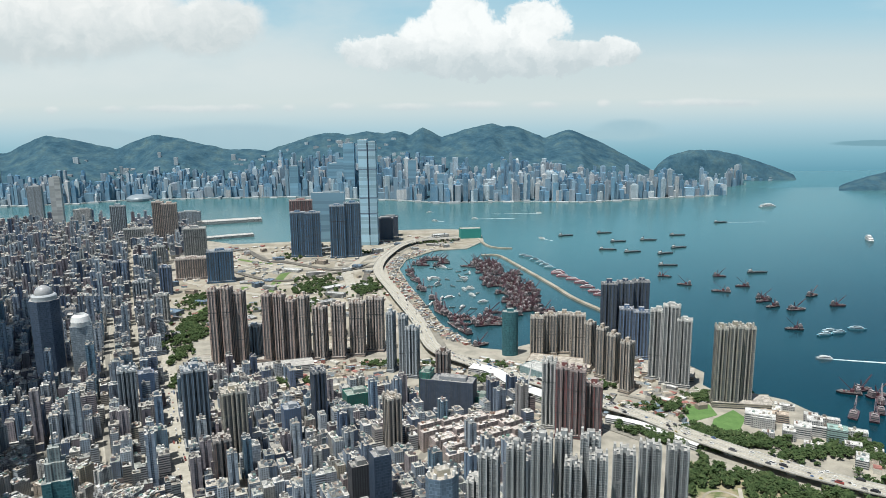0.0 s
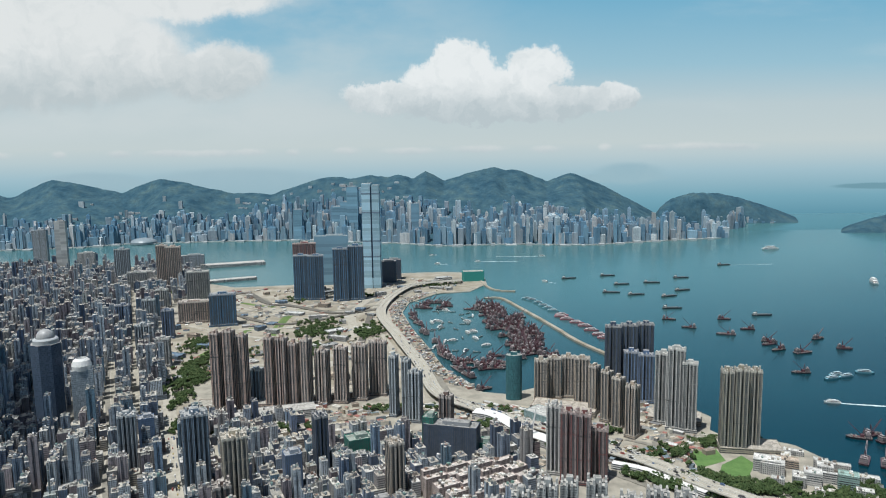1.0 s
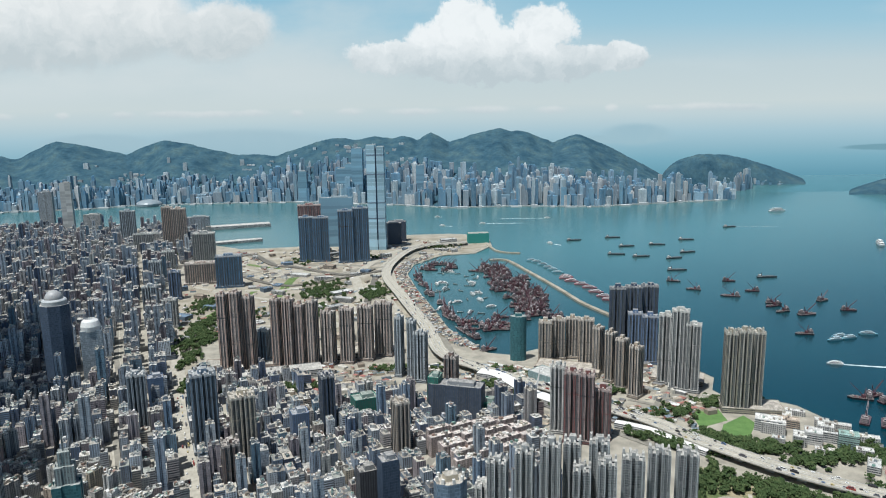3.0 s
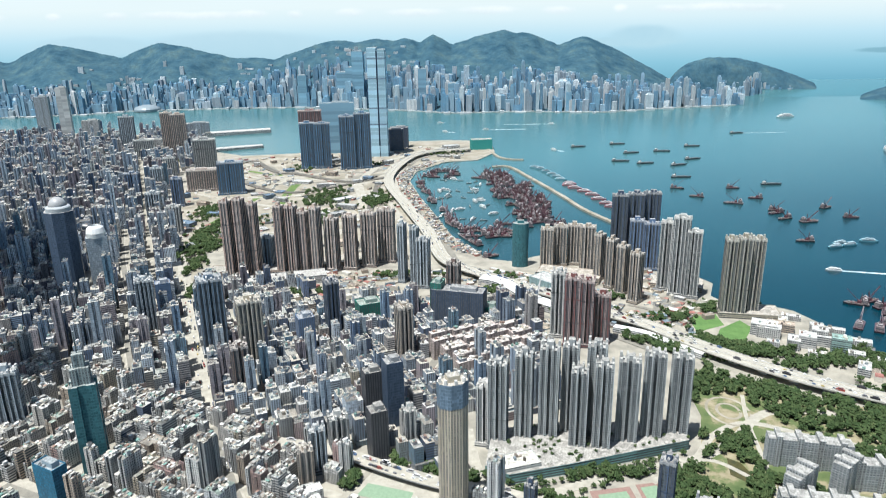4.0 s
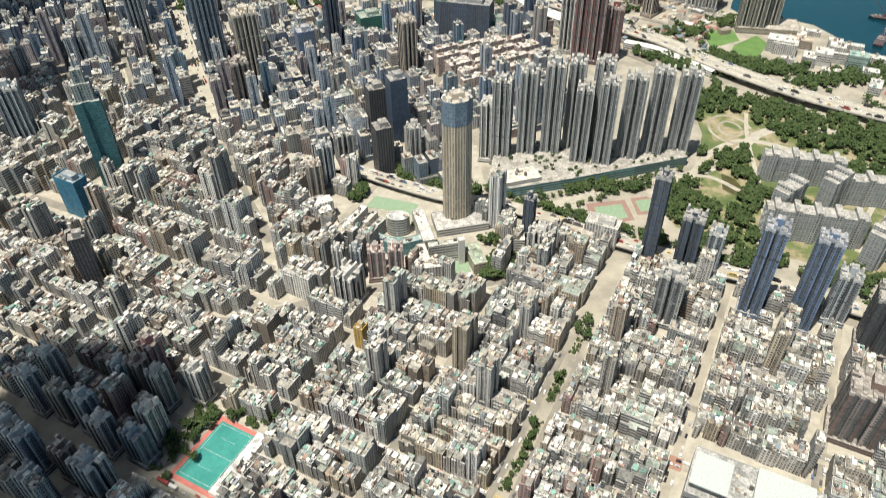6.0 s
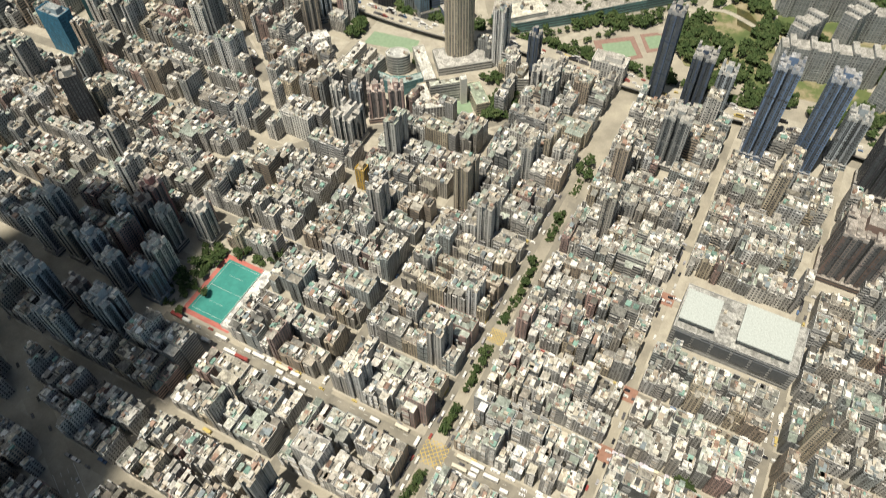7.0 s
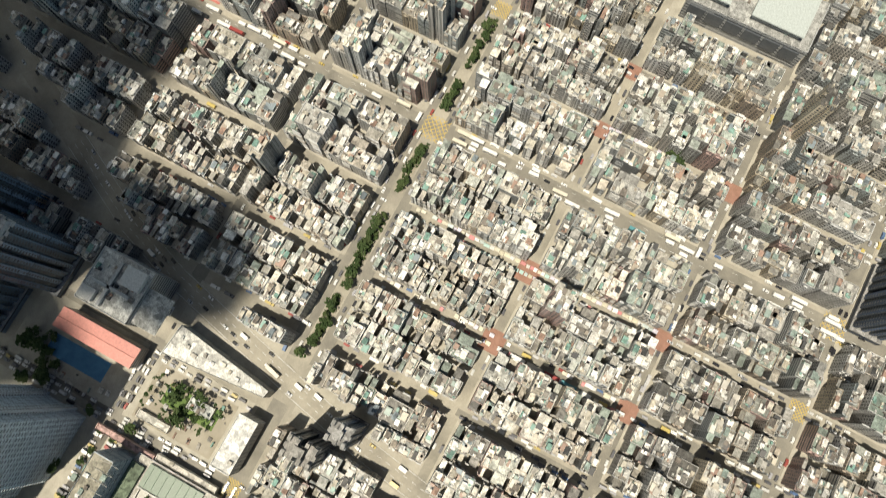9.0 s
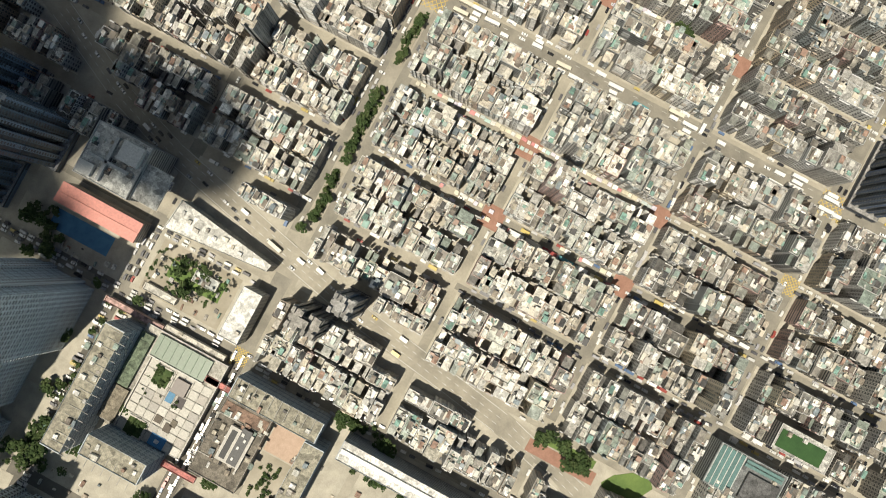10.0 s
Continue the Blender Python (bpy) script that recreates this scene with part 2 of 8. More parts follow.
sea_n.tree.links.new(sea_n.mix(sea_haze, sea_n.mix(1.0, sea_col, (0.30, 0.44, 0.53), "MULTIPLY"), sea_n.mix(0.8, sea_col, (0.072, 0.168, 0.178))), sea_b.inputs["Base Color"])
ripple = sea_n.noise(sea_n.add("ShaderNodeNewGeometry").outputs["Position"], 0.12, 5.0, 0.6)
sea_n.tree.links.new(sea_n.add("ShaderNodeBump", {"Height": ripple, "Strength": 0.12, "Distance": 1.5}).outputs[0], sea_b.inputs["Normal"])


# ---------------------------------------------------------------- mesh helper
def rot2(x, y, deg):
    c, s = math.cos(radians(deg)), math.sin(radians(deg))
    return x * c - y * s, x * s + y * c


class Solid:
    """Collects faces with their material and colour, and makes one mesh of them."""

    def __init__(self):
        self.v, self.f, self.m, self.c = [], [], [], []

    def face(self, idx, mat, tint):
        self.f.append(idx), self.m.append(mat), self.c.append(tint)

    def prism(self, poly, z0, z1, side, cap, tint, cap_tint=None, sides=None, floor=False):
        """poly: anticlockwise. side, cap: materials; sides: a material for each edge."""
        i, n = len(self.v), len(poly)
        self.v += [(x, y, z0) for x, y in poly] + [(x, y, z1) for x, y in poly]
        for k in range(n):
            j = (k + 1) % n
            m, c = (sides[k] if isinstance(sides[k], tuple) else (sides[k], tint)) if sides else (side, tint)
            self.face((i + k, i + j, i + n + j, i + n + k), m, c)
        self.face(tuple(range(i + n, i + 2 * n)), cap, cap_tint or tint)
        if floor:
            self.face(tuple(range(i + n - 1, i - 1, -1)), cap, tint)

    def box(self, x, y, z0, wx, wy, h, deg, side, cap, tint, cap_tint=None, floor=False):
        p = [rot2(a * wx / 2, b * wy / 2, deg) for a, b in ((-1, -1), (1, -1), (1, 1), (-1, 1))]
        self.prism([(x + a, y + b) for a, b in p], z0, z0 + h, side, cap, tint, cap_tint, floor=floor)

    def walled(self, poly, z0, z1, side, cap, tint, cap_tint, rim=0.3, drop=1.0):
        """A prism with a parapet round its sunken roof (poly convex)."""
        cx, cy = sum(p[0] for p in poly) / len(poly), sum(p[1] for p in poly) / len(poly)
        i, n = len(self.v), len(poly)
        inner = [(x + (cx - x) * rim / max(0.1, math.hypot(cx - x, cy - y)) * 1.4, y + (cy - y) * rim / max(0.1, math.hypot(cx - x, cy - y)) * 1.4) for x, y in poly]
        self.v += [(x, y, z0) for x, y in poly] + [(x, y, z1) for x, y in poly] + [(x, y, z1) for x, y in inner] + [(x, y, z1 - drop) for x, y in inner]
        for k in range(n):
            j = (k + 1) % n
            self.face((i + k, i + j, i + n + j, i + n + k), side, tint)
            self.face((i + n + k, i + n + j, i + 2 * n + j, i + 2 * n + k), PAINT, tint)
            self.face((i + 2 * n + k, i + 2 * n + j, i + 3 * n + j, i + 3 * n + k), PAINT, tint)
        self.face(tuple(range(i + 3 * n, i + 4 * n)), cap, cap_tint)

    def mesh(self, name, smooth=False):
        me = bpy.data.meshes.new(name)
        me.from_pydata(self.v, [], self.f)
        mats = []
        for m in self.m:
            if m not in mats:
                mats.append(m)
        for m in mats:
            me.materials.append(m)
        place = {m: k for k, m in enumerate(mats)}
        me.polygons.foreach_set("material_index", [place[m] for m in self.m])
        at = me.attributes.new("tint", "FLOAT_COLOR", "FACE")
        at.data.foreach_set("color", [q for c in self.c for q in (*c, 1.0)])
        if smooth:
            me.polygons.foreach_set("use_smooth", [True] * len(self.f))
        me.update()
        return me

    def build(self, name, parent=None, label=""):
        ob = new(name, self.mesh(name))
        if parent:
            ob.parent = parent
        return tagged(ob, label)


def thing(name, x, y, z, deg, label, category, group="", kind=""):
    ob = new(name)
    ob.matrix_world = pose(x, y, z, 0, 0, deg)
    return tagged(ob, label, category, group, kind)


def mixc(a, b, f):
    return tuple(p + (q - p) * f for p, q in zip(a, b))


def shade(c, f):
    return tuple(min(0.9, q * f) for q in c)


# colours of walls
WHITE, PALE, CREAM, SANDY = (0.62, 0.61, 0.58), (0.52, 0.52, 0.50), (0.55, 0.48, 0.37), (0.47, 0.39, 0.31)
BROWN, TAUPE, UMBER, RUST = (0.50, 0.36, 0.30), (0.53, 0.42, 0.355), (0.20, 0.14, 0.12), (0.33, 0.16, 0.15)
STEEL, SLATE, NAVY, BLUE = (0.36, 0.41, 0.45), (0.17, 0.24, 0.32), (0.05, 0.075, 0.125), (0.13, 0.20, 0.33)
BLACK, RED, OLIVE, GREY = (0.03, 0.03, 0.038), (0.21, 0.085, 0.08), (0.36, 0.33, 0.26), (0.33, 0.345, 0.345)
# BAYGLASS and HARBOUR: blues of far towers, haze mixed into the wall colour
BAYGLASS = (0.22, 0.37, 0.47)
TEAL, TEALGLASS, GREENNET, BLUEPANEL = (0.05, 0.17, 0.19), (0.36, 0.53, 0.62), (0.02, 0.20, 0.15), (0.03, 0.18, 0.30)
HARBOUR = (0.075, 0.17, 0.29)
PINK, MINT, YELLOW = (0.48, 0.34, 0.31), (0.30, 0.42, 0.38), (0.62, 0.40, 0.08)

# ---------------------------------------------------------------- plan: the street grid
THETA = 26.0


def grid(u, v):
    """From the old district's street grid to the plan."""
    return rot2(u, v, -THETA)


def ungrid(x, y):
    return rot2(x, y, THETA)


def near_line(x, y, pts):
    """Distance to a line of points."""
    best = 1e9
    for (ax, ay), (bx, by) in zip(pts, pts[1:]):
        dx, dy = bx - ax, by - ay
        f = max(0, min(1, ((x - ax) * dx + (y - ay) * dy) / (dx * dx + dy * dy)))
        best = min(best, math.hypot(x - ax - f * dx, y - ay - f * dy))
    return best


def inside(x, y, poly):
    hit = False
    for (ax, ay), (bx, by) in zip(poly, poly[1:] + poly[:1]):
        if (ay > y) != (by > y) and x < (bx - ax) * (y - ay) / (by - ay) + ax:
            hit = not hit
    return hit


def ribbon(pts, wide, z0, z1, mat, tint=(0.3, 0.3, 0.3), side=None):
    """A road slab along a line of points, rounded at its bends."""
    fine = []
    for k in range(len(pts) - 1):
        p0, p1, p2, p3 = (Vector(pts[max(0, min(len(pts) - 1, k + q))]) for q in (-1, 0, 1, 2))
        for s in range(6):
            t = s / 6
            fine.append(0.5 * ((2 * p1) + (p2 - p0) * t + (2 * p0 - 5 * p1 + 4 * p2 - p3) * t * t + (3 * p1 - p0 - 3 * p2 + p3) * t ** 3))
    fine.append(Vector(pts[-1]))
    s = Solid()
    rows = []
    for k, p in enumerate(fine):
        d = (fine[min(k + 1, len(fine) - 1)] - fine[max(k - 1, 0)]).normalized()
        nrm = Vector((d.y, -d.x)) * wide / 2
        i = len(s.v)
        s.v += [(*(p - nrm), z0), (*(p + nrm), z0), (*(p + nrm), z1), (*(p - nrm), z1)]
        rows.append(i)
    for a, b in zip(rows, rows[1:]):
        s.face((a + 3, a + 2, b + 2, b + 3), mat, tint)
        s.face((a + 1, b + 1, b + 2, a + 2), side or mat, tint)
        s.face((b, a, a + 3, b + 3), side or mat, tint)
        s.face((a, b, b + 1, a + 1), side or mat, tint)
    return s, fine


def far(x, y, z=0.0):
    """Beyond 4.3 km the land and sea draw closer together along the line of sight."""
    if y <= 4300:
        return x, y, z
    s = (4300 + (y - 4300) * 0.59) / y
    return x * s, y * s, H + (z - H) * s


# sea: one sheet to the horizon's haze
s = Solid()
ys = [-3000, -1000, 500, 1500, 2500, 3300, 4000, 4300, 4500, 4700, 4900, 5100, 5300, 5420]
xs = [-5200 + 650 * k for k in range(17)]
for y in ys:
    s.v += [far(x, y, -2.0) for x in xs]
for r in range(len(ys) - 1):
    for c in range(len(xs) - 1):
        i = r * len(xs) + c
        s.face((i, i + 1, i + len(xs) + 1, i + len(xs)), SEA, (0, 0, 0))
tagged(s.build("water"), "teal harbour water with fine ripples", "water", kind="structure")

# the mainland, with a sea wall
EAST = [(2600, -2600), (2600, 640), (900, 760), (640, 860), (612, 930), (600, 1016), (588, 1050), (560, 1120), (520, 1150), (462, 1150), (446, 1190), (470, 1250),
        (448, 1300), (440, 1400), (300, 1422), (170, 1424)]
WEST = [(112, 1385), (62, 1400), (23, 1466), (-21, 1580), (-58, 1741), (-111, 1948), (-151, 2149), (-138, 2288), (-49, 2440), (67, 2473), (133, 2618), (128, 2860),
        (-35, 2900), (-215, 2880), (-300, 2860), (-520, 2790), (-600, 2640), (-798, 2600), (-900, 2670), (-985, 2720), (-1040, 2960), (-1090, 3080), (-1257, 3120),
        (-1567, 3150), (-1900, 3230), (-2300, 3150), (-4600, 3000), (-4600, -2600)]
LAND = EAST + WEST
s = Solid()
s.prism(LAND, -6, 0, CONCRETE, GROUND, (0.36, 0.34, 0.30))
tagged(s.build("ground"), "pale sunlit asphalt and bare ground of the city", "ground", kind="structure")

# ---------------------------------------------------------------- towers
TAKEN = []           # (x, y, radius) that the filling blocks keep clear of


def bays(wx, wy, nx, ny, q):
    """A tower's outline with recessed bays; also tells which edges lie in a recess."""
    pts, deep = [], []

    def run(ax, ay, bx, by, n, inx, iny):
        for k in range(n):
            f0, f1 = k / n, (k + 1) / n
            deepest = n // 2 if (n // 2) % 2 else n // 2 - 1
            off = (q * 4.0 if k == deepest and n > 5 else q) if k % 2 else 0.0
            for f in (f0, f1):
                pts.append((ax + (bx - ax) * f + inx * off, ay + (by - ay) * f + iny * off))
            deep.extend((1 if k % 2 else 2 if k % 4 == 2 else 0, 1))

    run(-wx / 2, -wy / 2, wx / 2, -wy / 2, nx, 0, 1)
    run(wx / 2, -wy / 2, wx / 2, wy / 2, ny, -1, 0)
    run(wx / 2, wy / 2, -wx / 2, wy / 2, nx, 0, -1)
    run(-wx / 2, wy / 2, -wx / 2, -wy / 2, ny, 1, 0)
    out, flag = [], []
    for k, p in enumerate(pts):
        if out and math.hypot(p[0] - out[-1][0], p[1] - out[-1][1]) < 1e-4:
            flag[-1] = deep[k]
            continue
        out.append(p), flag.append(deep[k])
    return out, flag


def ngon(r, n, squash=1.0):
    return [(r * math.cos(2 * math.pi * (k + 0.5) / n), r * squash * math.sin(2 * math.pi * (k + 0.5) / n)) for k in range(n)]


LOOKS = {"bay": "with recessed window bays", "estate": "with stacked balconies and a finned white crown", "glass": "with a glazed curtain wall", "box": "with plain flush walls",
         "slab": "with long open corridors on each floor", "octagon": "with chamfered corners and a glass top", "round": "with a curved glass face", "spire": "with stepped top and mast", "icc": "with tall tapering glass faces"}
SAY = {}
for word, colour in (("white", WHITE), ("pale grey", PALE), ("cream", CREAM), ("sand-coloured", SANDY), ("brown", BROWN), ("taupe", TAUPE), ("dark brown", UMBER), ("rust-red", RUST),
                     ("steel-grey", STEEL), ("slate-blue", SLATE), ("deep blue-grey", HARBOUR), ("navy", NAVY), ("blue", BLUE), ("black", BLACK), ("brick-red", RED), ("olive-beige", OLIVE), ("grey", GREY),
                     ("teal", TEAL), ("blue-green", TEALGLASS), ("blue glass", BAYGLASS), ("green-netted", GREENNET), ("bright blue", BLUEPANEL), ("pink", PINK), ("mint", MINT), ("yellow", YELLOW)):
    SAY[colour] = word


def tower(x, y, wx, wy, h, deg, style, tint, base=0.0):
    """One high building: shaft, roof slab, roof houses, tanks or crown as parts."""
    rnd = random.Random(int(x * 7 + y * 13))
    TAKEN.append((x, y, 0.5 * math.hypot(wx, wy) + 3))
    kind = "office_tower" if style in ("glass", "icc", "round") else "housing_block" if style == "slab" else "apartment_tower"
    t = thing(kind, x, y, base, deg, f"{SAY[tint]} {'high-rise' if h > 60 else 'block'} {LOOKS[style]}", "building")
    roof = mixc(tint, (0.45, 0.43, 0.39), 0.7)
    shaft = Solid()
    if style in ("bay", "estate"):
        nx, ny = max(3, 2 * round(wx / 7) + 1), max(3, 2 * round(wy / 7) + 1)
        poly, deep = bays(wx, wy, nx, ny, min(1.5, min(wx, wy) * 0.07))
        # darker recess tint: glass strips, and the bays' shade put into the colour
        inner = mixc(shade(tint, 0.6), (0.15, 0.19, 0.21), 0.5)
        second = shade(tint, 1.5) if style != "bay" or sum(tint) < 0.3 else shade(tint, 1.35) if tint[2] > tint[0] + 0.03 else mixc(tint, WHITE, 0.32)
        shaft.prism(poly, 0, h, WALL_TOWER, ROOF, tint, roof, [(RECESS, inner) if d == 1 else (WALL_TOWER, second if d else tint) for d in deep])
        shaft.build("shaft", t)
        if style == "estate":
            ledges = Solid()
            ring = [(a * 1.025, b * 1.025) for a, b in poly]
            for k in range(1, int(h / 2.9)):
                ledges.prism(ring, k * 2.9 - 0.2, k * 2.9 + 0.35, PAINT, PAINT, shade(tint, 0.85), floor=True)
            tagged(ledges.build("balcony_tier", t), "stacked pale balcony fronts", kind="stuff")
            for k in range(0, nx, 2):
                for j in (-1, 1):
                    fin = Solid()
                    bx = (k + 0.5) / nx * wx - wx / 2
                    fin.v = [(bx - 1.6, j * wy * 0.5, h - 3), (bx + 1.6, j * wy * 0.5, h - 3), (bx + 1.0, j * wy * 0.36, h + 5.0), (bx - 1.0, j * wy * 0.36, h + 5.0), (bx - 1.6, j * wy * 0.30, h), (bx + 1.6, j * wy * 0.30, h)]
                    for q in ((0, 1, 2, 3), (4, 3, 2, 5), (0, 3, 4), (1, 5, 2)):
                        fin.face(q, PAINT, (0.66, 0.64, 0.60))
                    fin.build("crown_fin", t)
        for k in range(0, nx, 2):
            for j in (-1, 1) if y < 1150 else (-1,):
                bx, by = (k + 0.5) / nx * wx - wx / 2, j * (wy / 2 - wy * 0.16)
                top = Solid()
                top.box(bx, by, h, wx / nx * 0.8, wy * 0.26, rnd.uniform(2, 6.5), 0, PAINT, ROOF, mixc(tint, WHITE, 0.35), roof)
                top.build("roof_house", t)
        if h > 55:
            for f in ((0.36, 0.70) if h > 100 else (0.52,)):
                belt = Solid()
                belt.prism([(a * 1.006, b * 1.006) for a, b in poly], h * f, h * f + 1.5, WALL_BAND, PAINT, shade(tint, 0.8), floor=True)
                belt.build("refuge_floor", t)
            if style == "bay":
                hat = Solid()
                hat.prism([(a * 1.03, b * 1.03) for a, b in poly], h - 2.2, h + 1.0, PAINT, ROOF, mixc(tint, WHITE, 0.5), roof, floor=True)
                hat.build("crown_band", t)
        core = Solid()
        core.box(0, 0, h, wx * 0.35, wy * 0.4, rnd.uniform(5, 9), 0, PAINT, ROOF, shade(tint, 1.05), roof)
        core.build("lift_house", t)
        if h > 30:
            foot = Solid()
            foot.box(0, 0, 0, wx * 1.12, wy * 1.12, 6, 0, WALL_BAND, ROOF, shade(tint, 0.9), roof)
            foot.build("podium", t)
    elif style == "spire":
        for z0, z1, f in ((0, h, 1.0), (h, h * 1.18, 0.7), (h * 1.18, h * 1.32, 0.42), (h * 1.32, h * 1.55, 0.06)):
            seg = Solid()
            seg.prism([(a * f, b * f) for a, b in bays(wx, wy, 3, 3, wx * 0.08)[0]], z0, z1, GLASS if z0 == 0 else WALL_TOWER, ROOF, tint if z0 == 0 else mixc(tint, PALE, 0.5), roof)
            seg.build("shaft" if z0 == 0 else "setback", t)
    elif style in ("octagon", "round"):
        n = 8 if style == "octagon" or wx > 45 else 20
        poly = ngon(wx / 2, n, wy / wx)
        body = WALL_TOWER if style == "octagon" else GLASS
        shaft.prism(poly, 0, h * (0.8 if style == "octagon" else 1.0), body, ROOF, tint, roof)
        shaft.build("shaft", t)
        if style == "octagon":
            crown = Solid()
            crown.prism([(a * 1.03, b * 1.03) for a, b in poly], h * 0.8, h * 0.97, GLASS, ROOF, SLATE, roof)
            crown.build("glazed_top", t)
            for k in range(8):
                fin = Solid()
                fin.box(math.cos(k * 0.785) * wx * 0.42, math.sin(k * 0.785) * wy * 0.42, h * 0.97, 2.5, 2.5, h * 0.03, k * 45, PAINT, PAINT, WHITE)
                fin.build("fin", t)
        core = Solid()
        core.box(0, 0, h * 0.97 if style == "octagon" else h, wx * 0.4, wy * 0.4, 6, 0, PAINT, ROOF, tint, roof)
        core.build("lift_house", t)
    elif style == "icc":
        # navy core: the dark slot between the glass halves is put in as colour
        core = Solid()
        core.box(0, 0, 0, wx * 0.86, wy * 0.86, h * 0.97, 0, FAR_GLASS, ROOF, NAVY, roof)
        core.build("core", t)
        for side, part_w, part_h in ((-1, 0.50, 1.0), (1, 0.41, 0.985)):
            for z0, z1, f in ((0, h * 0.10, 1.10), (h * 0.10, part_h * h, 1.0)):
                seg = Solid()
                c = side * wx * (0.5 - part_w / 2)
                # left half tinted lighter than the right, a brighter reflection painted in
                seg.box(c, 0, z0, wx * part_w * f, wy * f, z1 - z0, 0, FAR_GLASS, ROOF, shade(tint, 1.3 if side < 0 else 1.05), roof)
                body = seg.build("glass_skirt" if z0 == 0 else "shaft", t)
            for f in (0.30, 0.45, 0.72, 0.90):
                band = Solid()
                band.box(c, 0, h * f, wx * part_w * 1.02, wy * 1.02, h * 0.012, 0, PAINT, PAINT, SLATE, floor=True)
                band.build("plant_floor", body)
    elif style == "slab":
        shaft.box(0, 0, 0, wx, wy, h, 0, WALL_ESTATE, ROOF, tint, roof)
        shaft.build("body", t)
        rails = Solid()
        for k in range(1, int(h / 2.8)):
            rails.box(0, 0, k * 2.8 - 0.15, wx + 0.6, wy + 0.6, 0.5, 0, PAINT, PAINT, shade(tint, 1.0 if k % 3 else 0.7), floor=True)
        tagged(rails.build("gallery_parapet", t), "pale gallery parapets on every floor", kind="stuff")
        for k in range(max(2, int(wx / 18))):
            core = Solid()
            core.box(-wx / 2 + (k + 0.5) * wx / max(2, int(wx / 18)), 0, 0, 6, wy + 4, h + 4, 0, WALL, ROOF, shade(tint, 1.05), roof)
            core.build("stair_tower", t)
    else:
        p = [(-wx / 2, -wy / 2), (wx / 2, -wy / 2), (wx / 2, wy / 2), (-wx / 2, wy / 2)]
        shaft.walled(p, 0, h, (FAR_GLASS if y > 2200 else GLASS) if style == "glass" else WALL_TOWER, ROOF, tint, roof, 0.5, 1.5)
        shaft.build("shaft", t)
        core = Solid()
        core.box(wx * 0.1, 0, h - 1.5, wx * 0.5, wy * 0.5, 6, 0, PAINT, ROOF, mixc(tint, PALE, 0.5), roof)
        core.build("lift_house", t)
        for k in range(3):
            tank = Solid()
            tank.box(rnd.uniform(-0.4, 0.4) * wx, rnd.choice((-1, 1)) * wy * 0.35, h - 1.5, 3, 2.5, 2.5, 0, PAINT, ROOF, PALE, roof)
            tank.build("roof_tank", t)
    return t


tower(-446, 1309, 17, 20, 152, -12, "bay", BROWN)
tower(-420, 1306, 17, 20, 157, -12, "bay", BROWN)
tower(-400, 1318, 17, 20, 145, -12, "bay", BROWN)
tower(-350, 1327, 16, 20, 137, -12, "bay", BROWN)
tower(-326, 1326, 18, 20, 136, -12, "bay", BROWN)
tower(-305, 1332, 16, 20, 124, -12, "bay", BROWN)
tower(-385, 1353, 24, 20, 68, -12, "bay", SLATE)
tower(-281, 1332, 16, 20, 131, -20, "bay", TAUPE)
tower(-252, 1341, 24, 20, 107, -20, "bay", TAUPE)
tower(-217, 1348, 25, 20, 111, -8, "bay", TAUPE)
tower(-182, 1364, 28, 20, 111, -8, "bay", TAUPE)
tower(-149, 1391, 33, 20, 111, -8, "bay", TAUPE)
tower(-108, 1274, 13, 20, 114, -15, "bay", STEEL)
tower(-84, 1264, 13, 20, 109, -15, "bay", STEEL)
tower(-67, 1244, 22, 20, 93, -15, "bay", STEEL)
tower(-505, 2366, 49, 30, 151, 10, "bay", HARBOUR)
tower(-454, 2363, 52, 30, 150, 10, "bay", HARBOUR)
tower(-519, 2500, 80, 30, 175, 10, "bay", RUST)
tower(-447, 2648, 124, 36, 185, 5, "glass", BAYGLASS)
tower(-368, 2341, 49, 30, 175, 10, "bay", HARBOUR)
tower(-319, 2356, 53, 30, 182, 10, "bay", HARBOUR)
tower(-287, 2578, 62, 46, 380, 0, "icc", TEALGLASS)
tower(-343, 2639, 38, 30, 135, 0, "glass", NAVY)
tower(-244, 2682, 73, 36, 82, 0, "box", NAVY)
# mixed blocks between the reclaimed land and the city
for x, y, wx, h, c in ((-860, 2380, 54, 62, STEEL), (-1154, 2580, 70, 66, PALE), (-1284, 2746, 54, 130, STEEL), (-922, 1957, 37, 73, BLUE), (-849, 1954, 33, 88, STEEL), (-764, 1717, 35, 72, STEEL), (-890, 2149, 36, 80, PALE), (-761, 1866, 29, 77, BLUE), (-670, 1606, 30, 67, PALE)):
    if all(math.hypot(x - a, y - b) > q + wx * 0.45 for a, b, q in TAKEN):
        tower(x, y, wx, 24, h, 12, "bay", c)
tower(121, 1357, 32, 20, 90, 0, "round", TEAL)
tower(172, 1342, 25, 20, 83, -10, "bay", SANDY)
tower(201, 1361, 26, 20, 82, -10, "bay", SANDY)
tower(229, 1367, 26, 20, 82, -10, "bay", SANDY)
tower(248, 1321, 29, 20, 93, -10, "bay", SANDY)
tower(263, 1277, 15, 20, 90, -40, "bay", SANDY)
tower(277, 1236, 15, 20, 92, -40, "bay", SANDY)
tower(289, 1202, 17, 20, 91, -40, "bay", SANDY)
tower(304, 1162, 18, 20, 90, -40, "bay", SANDY)
tower(316, 1366, 30, 20, 143, -8, "bay", NAVY)
tower(349, 1372, 31, 20, 144, -8, "bay", NAVY)
tower(383, 1378, 30, 20, 144, -8, "bay", NAVY)
tower(347, 1346, 27, 20, 97, -8, "bay", BLUE)
